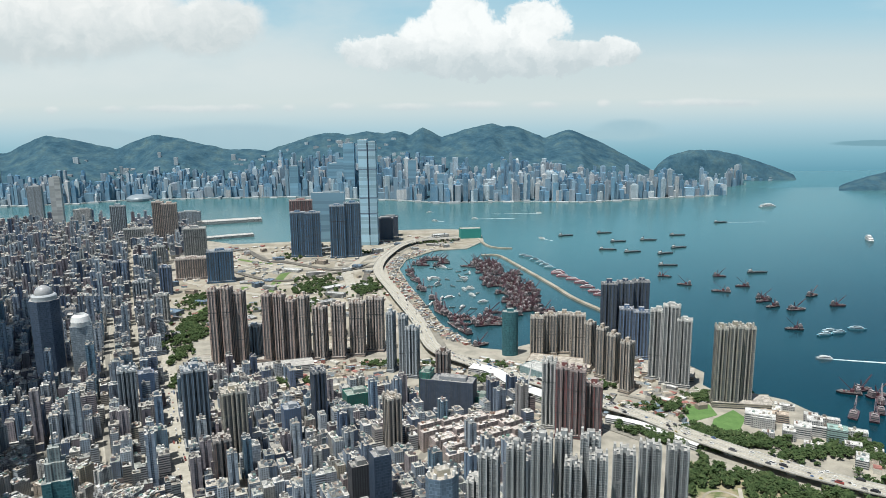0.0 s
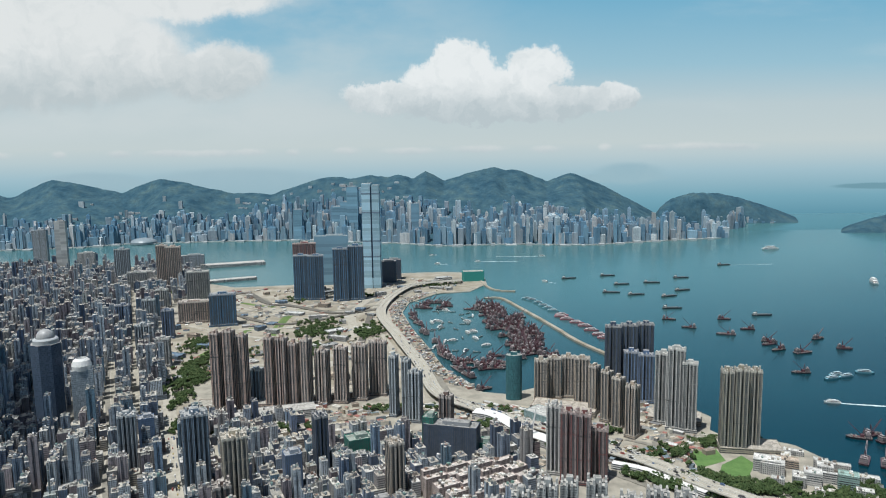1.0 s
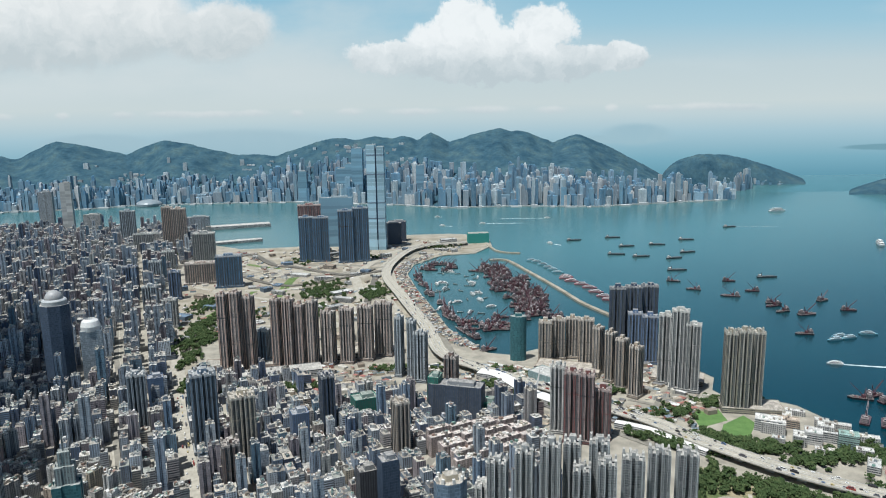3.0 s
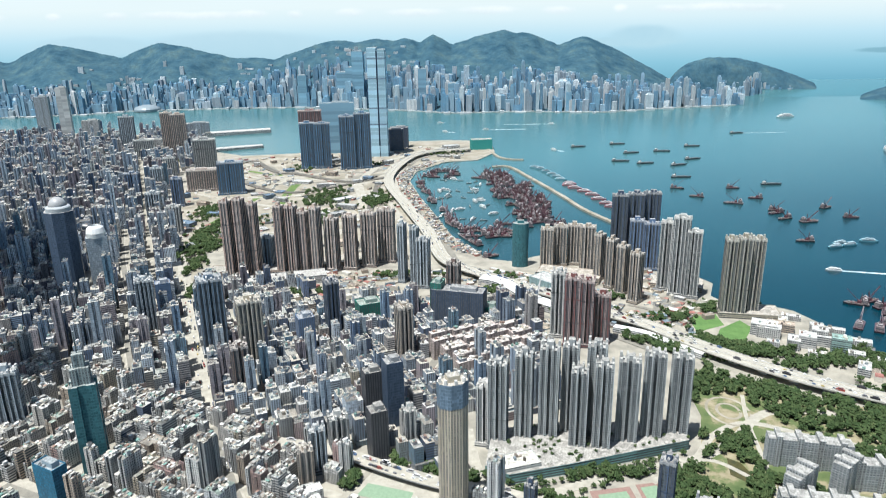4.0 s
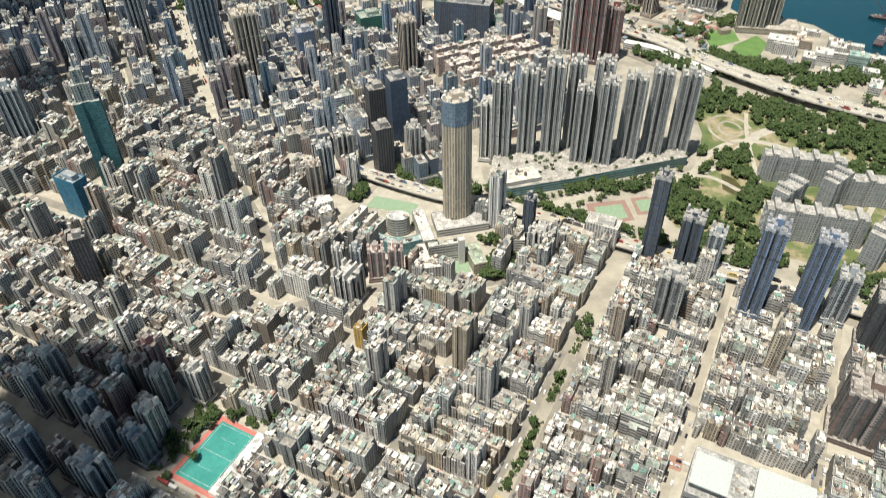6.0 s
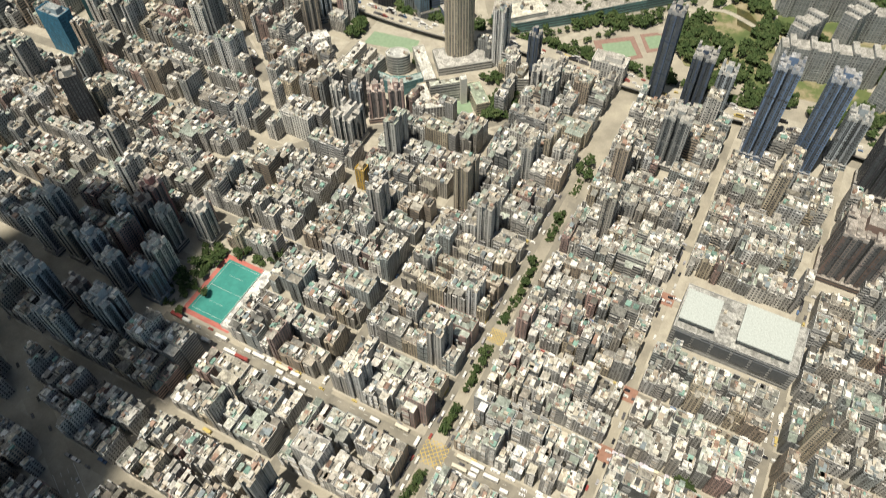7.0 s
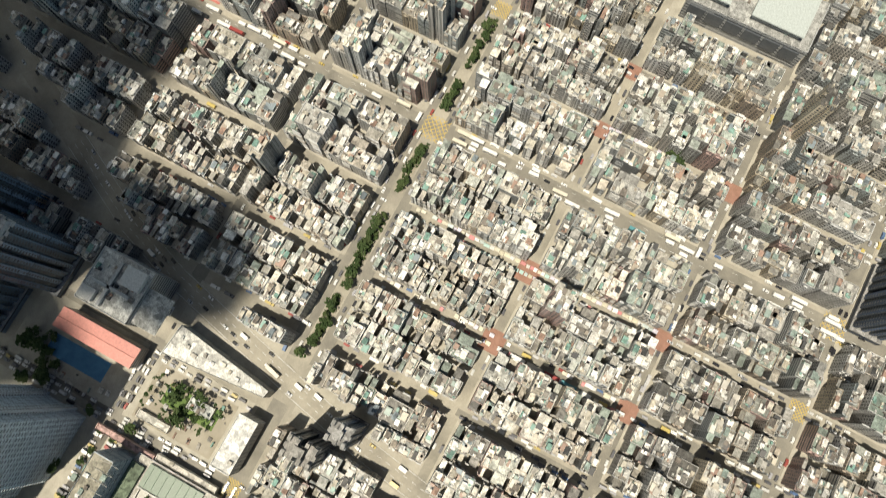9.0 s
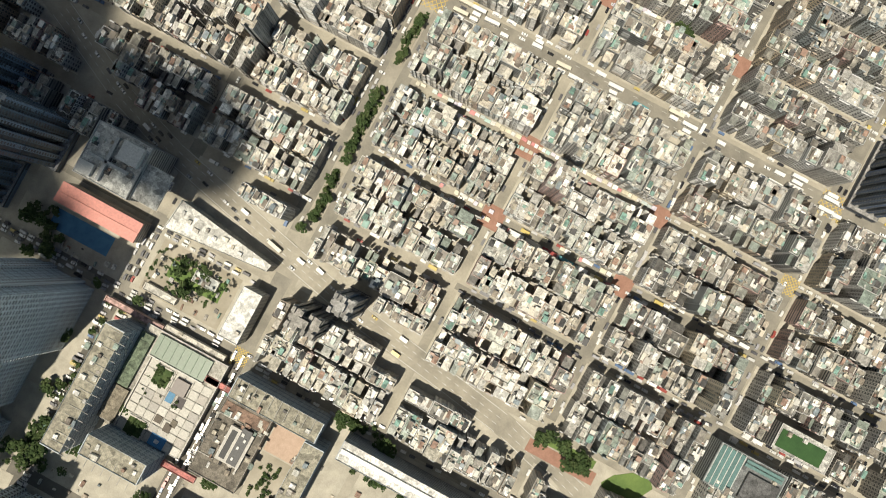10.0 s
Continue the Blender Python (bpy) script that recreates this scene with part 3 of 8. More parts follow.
tower(372, 1332, 29, 20, 95, -8, "bay", BLUE)
tower(373, 1224, 28, 20, 128, -20, "bay", PALE)
tower(387, 1196, 29, 20, 144, -20, "bay", PALE)
tower(407, 1185, 25, 20, 122, -20, "bay", PALE)
tower(439, 1105, 18, 20, 132, -10, "bay", OLIVE)
tower(459, 1100, 20, 20, 136, -10, "bay", OLIVE)
tower(485, 1109, 18, 20, 131, -10, "bay", OLIVE)
tower(152, 1028, 21, 20, 106, -15, "bay", PALE)
tower(169, 996, 23, 20, 109, -15, "bay", RED)
tower(190, 992, 20, 20, 106, -15, "bay", RED)
tower(216, 1007, 25, 20, 78, -15, "bay", RED)
tower(43, 726, 21, 20, 108, -12, "estate", GREY)
tower(73, 732, 20, 20, 116, -12, "estate", GREY)
tower(102, 734, 22, 20, 123, -12, "estate", GREY)
tower(127, 742, 19, 20, 122, -12, "estate", GREY)
tower(155, 732, 22, 20, 127, -12, "estate", GREY)
tower(133, 713, 19, 20, 105, -12, "estate", GREY)
tower(159, 709, 20, 20, 114, -12, "estate", GREY)
tower(190, 722, 24, 20, 113, -12, "estate", GREY)
tower(221, 732, 23, 20, 115, -12, "estate", GREY)
tower(254, 739, 23, 20, 109, -12, "estate", GREY)
tower(-8, 611, 31, 24, 153, 20, "octagon", CREAM)
tower(184, 546, 14, 14, 104, -25, "bay", NAVY)
tower(218, 537, 20, 18, 64, -25, "bay", NAVY)
tower(242, 533, 16, 18, 48, -25, "bay", STEEL)
tower(264, 475, 19, 18, 102, -25, "bay", BLUE)
tower(301, 456, 20, 18, 105, -25, "bay", BLUE)
tower(337, 466, 18, 18, 56, -25, "bay", STEEL)
tower(357, 432, 25, 26, 63, -25, "bay", BLACK)
tower(67, 586, 11, 10, 48, -25, "bay", NAVY)
tower(183, 462, 23, 20, 60, -25, "bay", GREY)
tower(142, 575, 34, 18, 28, -25, "box", WHITE)
tower(77, 549, 25, 18, 35, -25, "bay", WHITE)
tower(382, 686, 86, 16, 34, -12, "slab", GREY)
tower(342, 619, 40, 16, 42, 40, "slab", GREY)
tower(400, 641, 35, 16, 39, 40, "slab", GREY)
tower(357, 582, 97, 16, 36, -12, "slab", GREY)
tower(437, 645, 64, 16, 32, -8, "slab", GREY)
tower(409, 547, 39, 16, 43, 40, "slab", GREY)
tower(-726, 1235, 52, 48, 156, 24, "round", NAVY)
tower(-670, 1245, 36, 28, 105, 24, "glass", STEEL)
tower(-412, 685, 27, 26, 108, 24, "spire", TEAL)
tower(-556, 767, 28, 24, 78, 24, "bay", STEEL)
tower(-424, 620, 32, 16, 50, -26, "glass", BLUEPANEL)
tower(-362, 504, 17, 14, 64, 24, "box", BLACK)
tower(-370, 976, 36, 30, 119, 24, "bay", SLATE)
tower(-297, 920, 33, 28, 108, 24, "bay", CREAM)
tower(-292, 846, 22, 22, 73, 24, "bay", UMBER)
tower(-228, 959, 24, 24, 67, 24, "box", BLUE)
tower(-201, 1032, 20, 24, 93, 24, "bay", NAVY)
tower(-152, 1094, 39, 30, 34, 24, "box", GREENNET)
tower(-2, 1085, 87, 30, 58, -15, "box", NAVY)
tower(-37, 1098, 19, 26, 67, -15, "box", GREENNET)
tower(52, 1087, 20, 26, 28, -15, "box", GREENNET)
tower(-11, 1201, 22, 22, 62, -15, "bay", UMBER)
tower(-82, 953, 21, 24, 83, 24, "bay", SANDY)
tower(-110, 789, 23, 20, 67, 24, "box", BLACK)
tower(-83, 776, 21, 22, 87, 24, "glass", NAVY)
tower(-95, 705, 20, 22, 63, 24, "box", BLACK)
tower(-497, 1038, 27, 24, 95, 24, "bay", STEEL)
tower(-495, 1100, 24, 22, 68, 24, "glass", BLUE)
tower(29, 733, 20, 22, 77, -12, "bay", WHITE)
tower(-108, 486, 21, 24, 36, -26, "bay", WHITE)
tower(-121, 517, 11, 11, 39, -8, "bay", WHITE)
tower(-104, 520, 11, 11, 36, -8, "bay", STEEL)
tower(-85, 517, 17, 13, 38, 10, "bay", PINK)
tower(-66, 517, 15, 13, 40, 6, "bay", PINK)
tower(-167, 652, 17, 16, 45, 20, "bay", SANDY)
tower(-158, 676, 18, 15, 54, 20, "bay", STEEL)
tower(-142, 716, 22, 20, 46, 20, "bay", PALE)
tower(-60, 720, 14, 14, 52, 20, "bay", WHITE)
tower(-255, 382, 14, 13, 52, -26, "bay", RUST)
tower(-262, 369, 14, 13, 46, -26, "bay", UMBER)
tower(-243, 359, 13, 13, 44, -26, "bay", GREY)
tower(-216, 367, 15, 13, 40, -26, "bay", WHITE)
tower(-241, 329, 13, 16, 40, -26, "bay", WHITE)
tower(-293, 334, 16, 14, 46, -26, "bay", STEEL)
tower(-273, 316, 14, 15, 42, -26, "bay", PALE)
tower(-246, 309, 18, 14, 36, -26, "bay", SLATE)
tower(-266, 279, 22, 18, 44, -26, "bay", STEEL)
tower(-344, 354, 14, 14, 48, -26, "bay", WHITE)
tower(-337, 374, 14, 14, 50, -26, "bay", PALE)
tower(-319, 346, 16, 13, 40, -26, "bay", OLIVE)
tower(-338, 308, 15, 15, 46, -26, "bay", PALE)
tower(-322, 298, 15, 15, 48, -26, "bay", STEEL)
tower(-293, 293, 14, 13, 38, -26, "bay", UMBER)
tower(-306, 270, 15, 15, 40, -26, "bay", STEEL)
tower(-277, 368, 13, 13, 44, -26, "bay", STEEL)
tower(-1687, 3055, 44, 30, 217, 15, "glass", PALE)
tower(-1861, 3195, 59, 30, 165, 15, "box", STEEL)
tower(-1540, 2971, 67, 30, 89, 15, "box", PALE)
tower(-1075, 2621, 41, 30, 159, 15, "bay", TAUPE)
tower(-1024, 2595, 53, 30, 156, 15, "bay", TAUPE)
tower(-1109, 3012, 102, 30, 68, 15, "box", STEEL)
tower(-851, 2357, 72, 40, 102, 15, "bay", GREY)
tower(-658, 2009, 72, 40, 92, 15, "bay", HARBOUR)
tower(-757, 2054, 88, 40, 62, 15, "bay", TAUPE)
tower(-1159, 2653, 78, 40, 56, 15, "box", PALE)
tower(-230, 2748, 70, 40, 78, 0, "box", NAVY)

# ---------------------------------------------------------------- the old district: blocks of tenements
B_LINES = [(-1180, 12), (-1080, 12), (-980, 12), (-880, 12), (-785, 12), (-690, 14), (-590, 12), (-488, 14), (-388, 12), (-338, 8), (-283, 12), (-190, 12), (-98, 26), (8, 11), (106, 12), (204, 17), (300, 13), (398, 14), (500, 14), (600, 14), (700, 14)]
A_LINES = [(-330, 14), (-260, 14), (-200, 12), (-122, 15), (-66, 10), (-11, 13), (41, 13), (94, 13), (155, 21), (209, 12), (259, 13), (303, 9), (351, 13), (408, 13), (465, 12), (520, 12), (572, 18)]
DIAGONAL = [grid(*p) for p in ((-600, 155), (-464, 100), (-385, 62), (-318, 28), (-251, -5), (-202, -22), (-147, -35), (-96, -47), (-33, -61), (23, -69), (85, -79), (147, -96), (260, -180), (300, -300))]
FLYOVER = [(-216, 722), (-145, 704), (-75, 668), (-18, 643), (49, 625), (125, 585), (183, 556), (253, 523), (309, 500), (379, 463), (560, 380), (800, 270)]
CROSS_ROADS = [([(-309, 764), (-266, 681), (-229, 612), (-203, 572)], 16), ([(-500, 650), (-331, 580), (-242, 546), (-192, 528)], 13),
               ([grid(*q) for q in ((-420, 303), (-390, 318), (-359, 351), (-310, 404), (-270, 429), (-217, 458), (-185, 488))], 13),
               ([(-400, 560), (-458, 864), (-522, 1010), (-586, 1166), (-709, 1405), (-838, 1685)], 12), ([(-500, 760), (-548, 865), (-629, 1061), (-694, 1240), (-822, 1556)], 13),
               ([(-120, 800), (-60, 880), (-20, 1000)], 14)]
RESERVED = []        # rectangles of the street grid: u0, u1, v0, v1


def reserve(u0, u1, v0, v1):
    RESERVED.append((u0, u1, v0, v1))


reserve(-354, -276, 162, 240)      # sports court
reserve(18, 110, 312, 376)         # market hall
reserve(-330, -84, -330, -124)     # housing estate and school
reserve(-330, -195, -126, -40)
reserve(-84, 95, -240, -124)
reserve(-182, -97, -116, -48)
reserve(-180, -102, -68, -44)
reserve(-58, -36, -60, -44)
reserve(-74, -50, -80, -64)
reserve(94, 144, 412, 452)
reserve(210, 234, 158, 206)
reserve(-277, -261, 330, 353)
reserve(203, 254, -46, -16)
reserve(230, 272, -6, 12)
reserve(150, 192, -84, -64)
reserve(100, 148, -92, -64)
PARK = [(268, 690), (300, 790), (304, 880), (330, 915), (440, 835), (560, 790), (760, 690), (680, 440), (470, 500), (400, 525), (300, 560), (225, 600), (215, 650)]
PODIUM = [(26, 668), (51, 651), (121, 671), (262, 716), (270, 762), (38, 742)]
SCHOOL = [(-185, 640), (-110, 560), (-80, 530), (20, 515), (45, 560), (30, 600), (-45, 665), (-110, 672)]
FLATS = [(-52, 960), (-30, 880), (120, 975), (105, 1050)]
GREEN_FIELD = [(360, 1062), (446, 1106), (470, 1085), (462, 1030), (424, 985), (395, 1015)]
KEPT = [PARK, PODIUM, SCHOOL, FLATS, [(125, 640), (185, 660), (220, 660), (220, 615), (140, 590)]]


def clear(x, y, r):
    """Whether a building of that radius may stand here."""
    u, v = ungrid(x, y)
    if any(a - 2 < u < b + 2 and c - 2 < v < d + 2 for a, b, c, d in RESERVED):
        return False
    if any(inside(x, y, k) for k in KEPT) or near_line(x, y, FLYOVER) < 11 + r:
        return False
    if near_line(x, y, DIAGONAL) < 9 + r or any(near_line(x, y, q) < wide / 2 + 0.55 * r for q, wide in CROSS_ROADS):
        return False
    return all(math.hypot(x - a, y - b) > q + r * 0.6 for a, b, q in TAKEN)


OLD_COLOURS = [WHITE, WHITE, WHITE, (0.66, 0.66, 0.65), PALE, PALE, (0.55, 0.56, 0.56), CREAM, SANDY, GREY, (0.48, 0.47, 0.45), PINK, (0.42, 0.46, 0.46), (0.5, 0.47, 0.42)]
ROOFS = [(0.54, 0.51, 0.43), (0.60, 0.57, 0.50), (0.46, 0.44, 0.39), (0.66, 0.64, 0.58), (0.56, 0.51, 0.43), (0.42, 0.39, 0.34), (0.48, 0.49, 0.44), (0.70, 0.68, 0.63), (0.24, 0.23, 0.21), (0.60, 0.59, 0.55), (0.38, 0.38, 0.35)]
SHEDS = [(0.72, 0.71, 0.67), (0.60, 0.58, 0.52), (0.46, 0.43, 0.38), (0.30, 0.28, 0.25), (0.76, 0.75, 0.72), (0.62, 0.59, 0.51), (0.50, 0.46, 0.38), (0.36, 0.31, 0.25), (0.22, 0.19, 0.16), (0.30, 0.37, 0.33), (0.33, 0.22, 0.17), (0.22, 0.26, 0.28), (0.52, 0.47, 0.38), (0.20, 0.34, 0.29), (0.12, 0.115, 0.11), (0.07, 0.07, 0.07), (0.16, 0.14, 0.12), (0.70, 0.68, 0.63), (0.58, 0.57, 0.52), (0.78, 0.77, 0.74)]


def clutter(rnd, wx, wy, h):
    """Roof huts, stair house, tanks: name, box, colours."""
    out = []
    sx, sy = rnd.uniform(2.6, 3.6), rnd.uniform(4, 5.5)
    px = rnd.uniform(-0.5, 0.5) * max(0.1, wx - sx - 0.8)
    py = rnd.uniform(-0.5, 0.5) * max(0.1, wy - sy - 0.8)
    out.append(("stair_house", px, py, sx, min(sy, wy * 0.6), rnd.uniform(2.6, 5.2)))
    for k in range(rnd.randint(3, 5 + int(wx * wy / 28))):
        sx, sy = rnd.uniform(1.2, 4.2), rnd.uniform(1.4, 5.5)
        sx, sy = min(sx, wx * 0.6), min(sy, wy * 0.6)
        px = rnd.uniform(-0.5, 0.5) * (wx - sx - 0.8)
        py = rnd.uniform(-0.5, 0.5) * (wy - sy - 0.8)
        out.append((rnd.choice(("roof_hut", "roof_hut", "water_tank", "canopy")), px, py, sx, sy, rnd.uniform(0.8, 3.0)))
    for k in range(rnd.randint(7, 13)):
        out.append(("water_tank", rnd.uniform(-0.45, 0.45) * wx, rnd.uniform(-0.45, 0.45) * wy, rnd.uniform(0.6, 1.6), rnd.uniform(0.6, 2.4), rnd.uniform(0.5, 2.2)))
    for k in range(rnd.randint(1, 2)):
        if rnd.random() < 0.5:
            out.append(("partition", rnd.uniform(-0.4, 0.4) * wx, 0, 0.2, wy - 0.8, 1.1))
        else:
            out.append(("partition", 0, rnd.uniform(-0.4, 0.4) * wy, wx - 0.8, 0.2, 1.1))
    return out


def tenement(rnd, x, y, wx, wy, h, deg, solid=None):
    """A walk-up block. Into a joined solid, or as a thing of its own."""
    tint = shade(rnd.choice(OLD_COLOURS), rnd.uniform(0.75, 1.12))
    # roof tone is stepped by place: brightest near the middle, dimmest at high u
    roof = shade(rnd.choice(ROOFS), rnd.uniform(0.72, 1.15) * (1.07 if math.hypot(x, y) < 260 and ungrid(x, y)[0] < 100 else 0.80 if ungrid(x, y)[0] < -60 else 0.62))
    wall = rnd.choice((WALL_OLD, WALL_OLD, WALL, WALL_BAND))
    patch = noise.noise(Vector((x * 0.016, y * 0.016, 5.0)))
    roof = shade(roof, 1 + 0.45 * patch)
    if rnd.random() < 0.16:
        roof = mixc(roof, (0.26, 0.34, 0.29), 0.6)
    slim = h > 38 and min(wx, wy) > 7
    bits = clutter(rnd, wx, wy, h)
    own = solid is None
    s = Solid() if own else solid
    ox, oy, od = (0, 0, 0) if own else (x, y, deg)

    def at(px, py):
        a, b = rot2(px, py, od)
        return ox + a, oy + b

    if slim:
        poly, deep = bays(wx, wy, 3, 3, 1.6)
        s.prism([at(*p) for p in poly], 0, h, WALL, ROOF, tint, roof, [RECESS if d == 1 else WALL for d in deep])
        top = h
    else:
        back = rnd.choice((-1, 1)) if wy > 11 else 0
        cut = rnd.uniform(0.26, 0.42) if back else 0.0
        lo, hi = (-0.5 + (cut if back < 0 else 0)) * wy, (0.5 - (cut if back > 0 else 0)) * wy
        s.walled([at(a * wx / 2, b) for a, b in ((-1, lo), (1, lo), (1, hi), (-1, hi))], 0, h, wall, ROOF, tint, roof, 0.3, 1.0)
        if back:
            wing, off = wx * rnd.uniform(0.4, 0.68), rnd.choice((-1, 1)) * wx * 0.14
            lo, hi = (hi, 0.5 * wy) if back > 0 else (-0.5 * wy, lo)
            s.prism([at(off + a * wing / 2, b) for a, b in ((-1, lo), (1, lo), (1, hi), (-1, hi))], 0, h - rnd.choice((0.2, 0.9, 3.4, 6.5)), wall, ROOF, shade(tint, 0.95), shade(roof, rnd.uniform(0.7, 1.2)))
            bits = [(n0, x0, y0 * (1 - cut) - back * cut * wy / 2, a0, min(b0, wy * (1 - cut) * 0.8), c0) for n0, x0, y0, a0, b0, c0 in bits if n0 != "partition" or a0 > b0]
        top = h - 1.0
    fronts = Solid() if own else s
    fx, fy = wx * rnd.uniform(0.24, 0.32), wy / 2
    dirty = shade(tint, rnd.uniform(0.7, 1.0))
    for side in (-1, 1):
        bays_here = rnd.choice(((-0.28, 0.28), (0.0,), (-0.3, 0.3), (-0.25,))) if not slim else ()
        for off in bays_here:
            if own:
                z = 3.6
                while z < h - 3:
                    a, b = at(off * wx, side * (fy + 0.35))
                    fronts.box(a, b, z, fx, 0.9, rnd.choice((1.0, 1.0, 2.3)), od, PAINT, PAINT, shade(rnd.choice((dirty, dirty, PALE, (0.36, 0.33, 0.29))), rnd.uniform(0.75, 1.1)), floor=True)
                    z += 3.1
            else:
                a, b = at(off * wx, side * (fy + 0.3))
                fronts.box(a, b, 3.6, fx, 0.8, h - rnd.uniform(4.2, 7.5), od, wall, PAINT, dirty, floor=True)
    root = None
    if own:
        root = new("tenement_building", s.mesh("tenement_building"))
        root.matrix_world = pose(x, y, 0, 0, 0, deg)
        tone = "white" if sum(tint) > 1.55 else "pale grey" if sum(tint) > 1.2 else "weathered beige" if tint[0] > tint[2] * 1.2 else "grey"
        tagged(root, f"{tone} concrete {'slender high block' if slim else 'walk-up block'} with cluttered flat roof", "building", "tenement buildings")
    if own and fronts.f:
        tagged(fronts.build("balcony_tier", root), "stacked weathered balconies and enclosures", kind="stuff")
    small = Solid()
    bits = sorted(bits, key=lambda q: -q[3] * q[4])
    for rank, (name, px, py, sx, sy, hh) in enumerate(bits):
        col = shade(rnd.choice(SHEDS), rnd.uniform(0.85, 1.15))
        p = (Solid() if rank < 2 else small) if own else s
        a, b = at(px, py)
        if name == "canopy":
            p.box(a, b, top + 2.0, sx, sy, 0.15, od, METAL, METAL, col, floor=True)
            if own:
                for q in (-1, 1):
                    for r in (-1, 1):
                        p.box(a + q * sx * 0.45, b + r * sy * 0.45, top, 0.1, 0.1, 2.0, 0, METAL, METAL, GREY)
        else:
            p.box(a, b, top, sx, sy, hh, od, PAINT, METAL if name == "roof_hut" else ROOF, tint if name == "stair_house" else col, col)
        if own and rank < 2:
            p.build(name, root)
    if own and small.f:
        tagged(small.build("roof_clutter", root), "small huts and tanks crowding the roof", kind="stuff")
    return root


def lots(rnd, u0, u1, small=4.4, large=9.5):
    out, u = [], u0
    while u < u1 - 3:
        wide = rnd.uniform(small, large) if rnd.random() > 0.12 else rnd.uniform(large, large * 1.9)
        if u1 - u - wide < small:
            wide = u1 - u
        out.append((u, wide))
        u += wide
    return out


plots = []           # x, y, wx, wy, h, deg
pavers = []
rnd = random.Random(11)
for (ua, ra), (ub, rb) in zip(B_LINES, B_LINES[1:]):
    for (va, sa), (vb, sb) in zip(A_LINES, A_LINES[1:]):
        u0, u1, v0, v1 = ua + ra / 2, ub - rb / 2, va + sa / 2, vb - sb / 2
        mx, my = grid((u0 + u1) / 2, (v0 + v1) / 2)
        if abs(mx) > 520 + 0.62 * max(0, my) or my < -260:
            continue
        pavers.append((u0, u1, v0, v1))
        u0, u1, v0, v1 = u0 - 0.8, u1 + 0.8, v0 - 0.8, v1 + 0.8
        lane = rnd.uniform(0.6, 2.2)
        mid = (v0 + v1) / 2
        west = ua < -100
        for lo, hi in ((v0, mid - lane / 2), (mid + lane / 2, v1)):
            for u, wide in lots(rnd, u0, u1, *((7, 15) if west and va > 60 else (6, 13) if va > 150 else (4.4, 9.5))):
                deep = (hi - lo) - rnd.choice((0, 0, 0.5, 1.5, 3.0))
                cv = lo + deep / 2 if lo == v0 else hi - deep / 2
                x, y = grid(u + wide / 2, cv)
                f = rnd.random()
                h = rnd.uniform(16, 21.5) if f < 0.78 else rnd.uniform(24, 34) if f < 0.94 else rnd.uniform(36, 52) if wide > 9 and rnd.random() < 0.6 else rnd.uniform(20, 26)
                if west and va > 60:
                    h *= rnd.uniform(0.95, 1.3) if va < 400 else rnd.uniform(1.0, 1.5)
                elif va > 250:
                    h *= rnd.uniform(0.95, 1.12)
                if not clear(x, y, 0.3 * math.hypot(wide, deep)):
                    deep *= 0.45
                    x, y = grid(u + wide / 2, lo + deep / 2 if lo == v0 else hi - deep / 2)
                    if not clear(x, y, 0.3 * math.hypot(wide, deep)):
                        x, y = grid(u + wide / 2, hi - deep / 2 if lo == v0 else lo + deep / 2)
                        if not clear(x, y, 0.3 * math.hypot(wide, deep)):
                            continue
                plots.append((x, y, wide - 0.15, deep, h, -THETA))
plots.sort(key=lambda p: math.hypot(p[0], p[1] - 90))
rnd = random.Random(5)
for p in plots[:300]:
    tenement(rnd, *p)
rest = Solid()
for p in plots[300:]:
    tenement(rnd, *p, solid=rest)
tagged(rest.build("tenement_blocks"), "rows of weathered concrete tenement blocks with cluttered roofs", "buildings", kind="stuff")

# ---------------------------------------------------------------- the dense district beyond
RAIL = [(-215, 590), (-242, 625), (-284, 722), (-339, 845), (-409, 985), (-487, 1170), (-603, 1461), (-693, 1684), (-800, 1898), (-900, 2250)]
SHORE_ROAD = [(544, 809), (451, 872), (363, 960), (300, 1041), (250, 1086), (181, 1160), (117, 1215), (36, 1291), (-31, 1375), (-73, 1572), (-143, 1827), (-215, 2128), (-184, 2428), (-113, 2578), (40, 2640)]
TURN = 24.0
rnd = random.Random(23)
dense_all, count, standing = Solid(), 0, []
# cool wall tints: the district's bluish haze is put into these colours
NEW_COLOURS = [(0.62, 0.64, 0.66), (0.62, 0.64, 0.66), (0.54, 0.57, 0.60), (0.54, 0.57, 0.60), (0.44, 0.48, 0.52), (0.44, 0.48, 0.52), (0.50, 0.51, 0.52), (0.56, 0.52, 0.46), (0.50, 0.44, 0.40), (0.40, 0.44, 0.50), (0.32, 0.37, 0.44),
               (0.52, 0.42, 0.41), (0.24, 0.31, 0.40), (0.13, 0.17, 0.25), (0.16, 0.20, 0.29), (0.30, 0.24, 0.25), (0.08, 0.11, 0.18), (0.20, 0.30, 0.37), (0.38, 0.30, 0.30), (0.64, 0.65, 0.66)]


def east_of_rail(x, y):
    for (ax, ay), (bx, by) in zip(RAIL, RAIL[1:]):
        if ay <= y <= by:
            return x - (ax + (bx - ax) * (y - ay) / (by - ay))
    return x + 900 if y > 2250 else x + 215


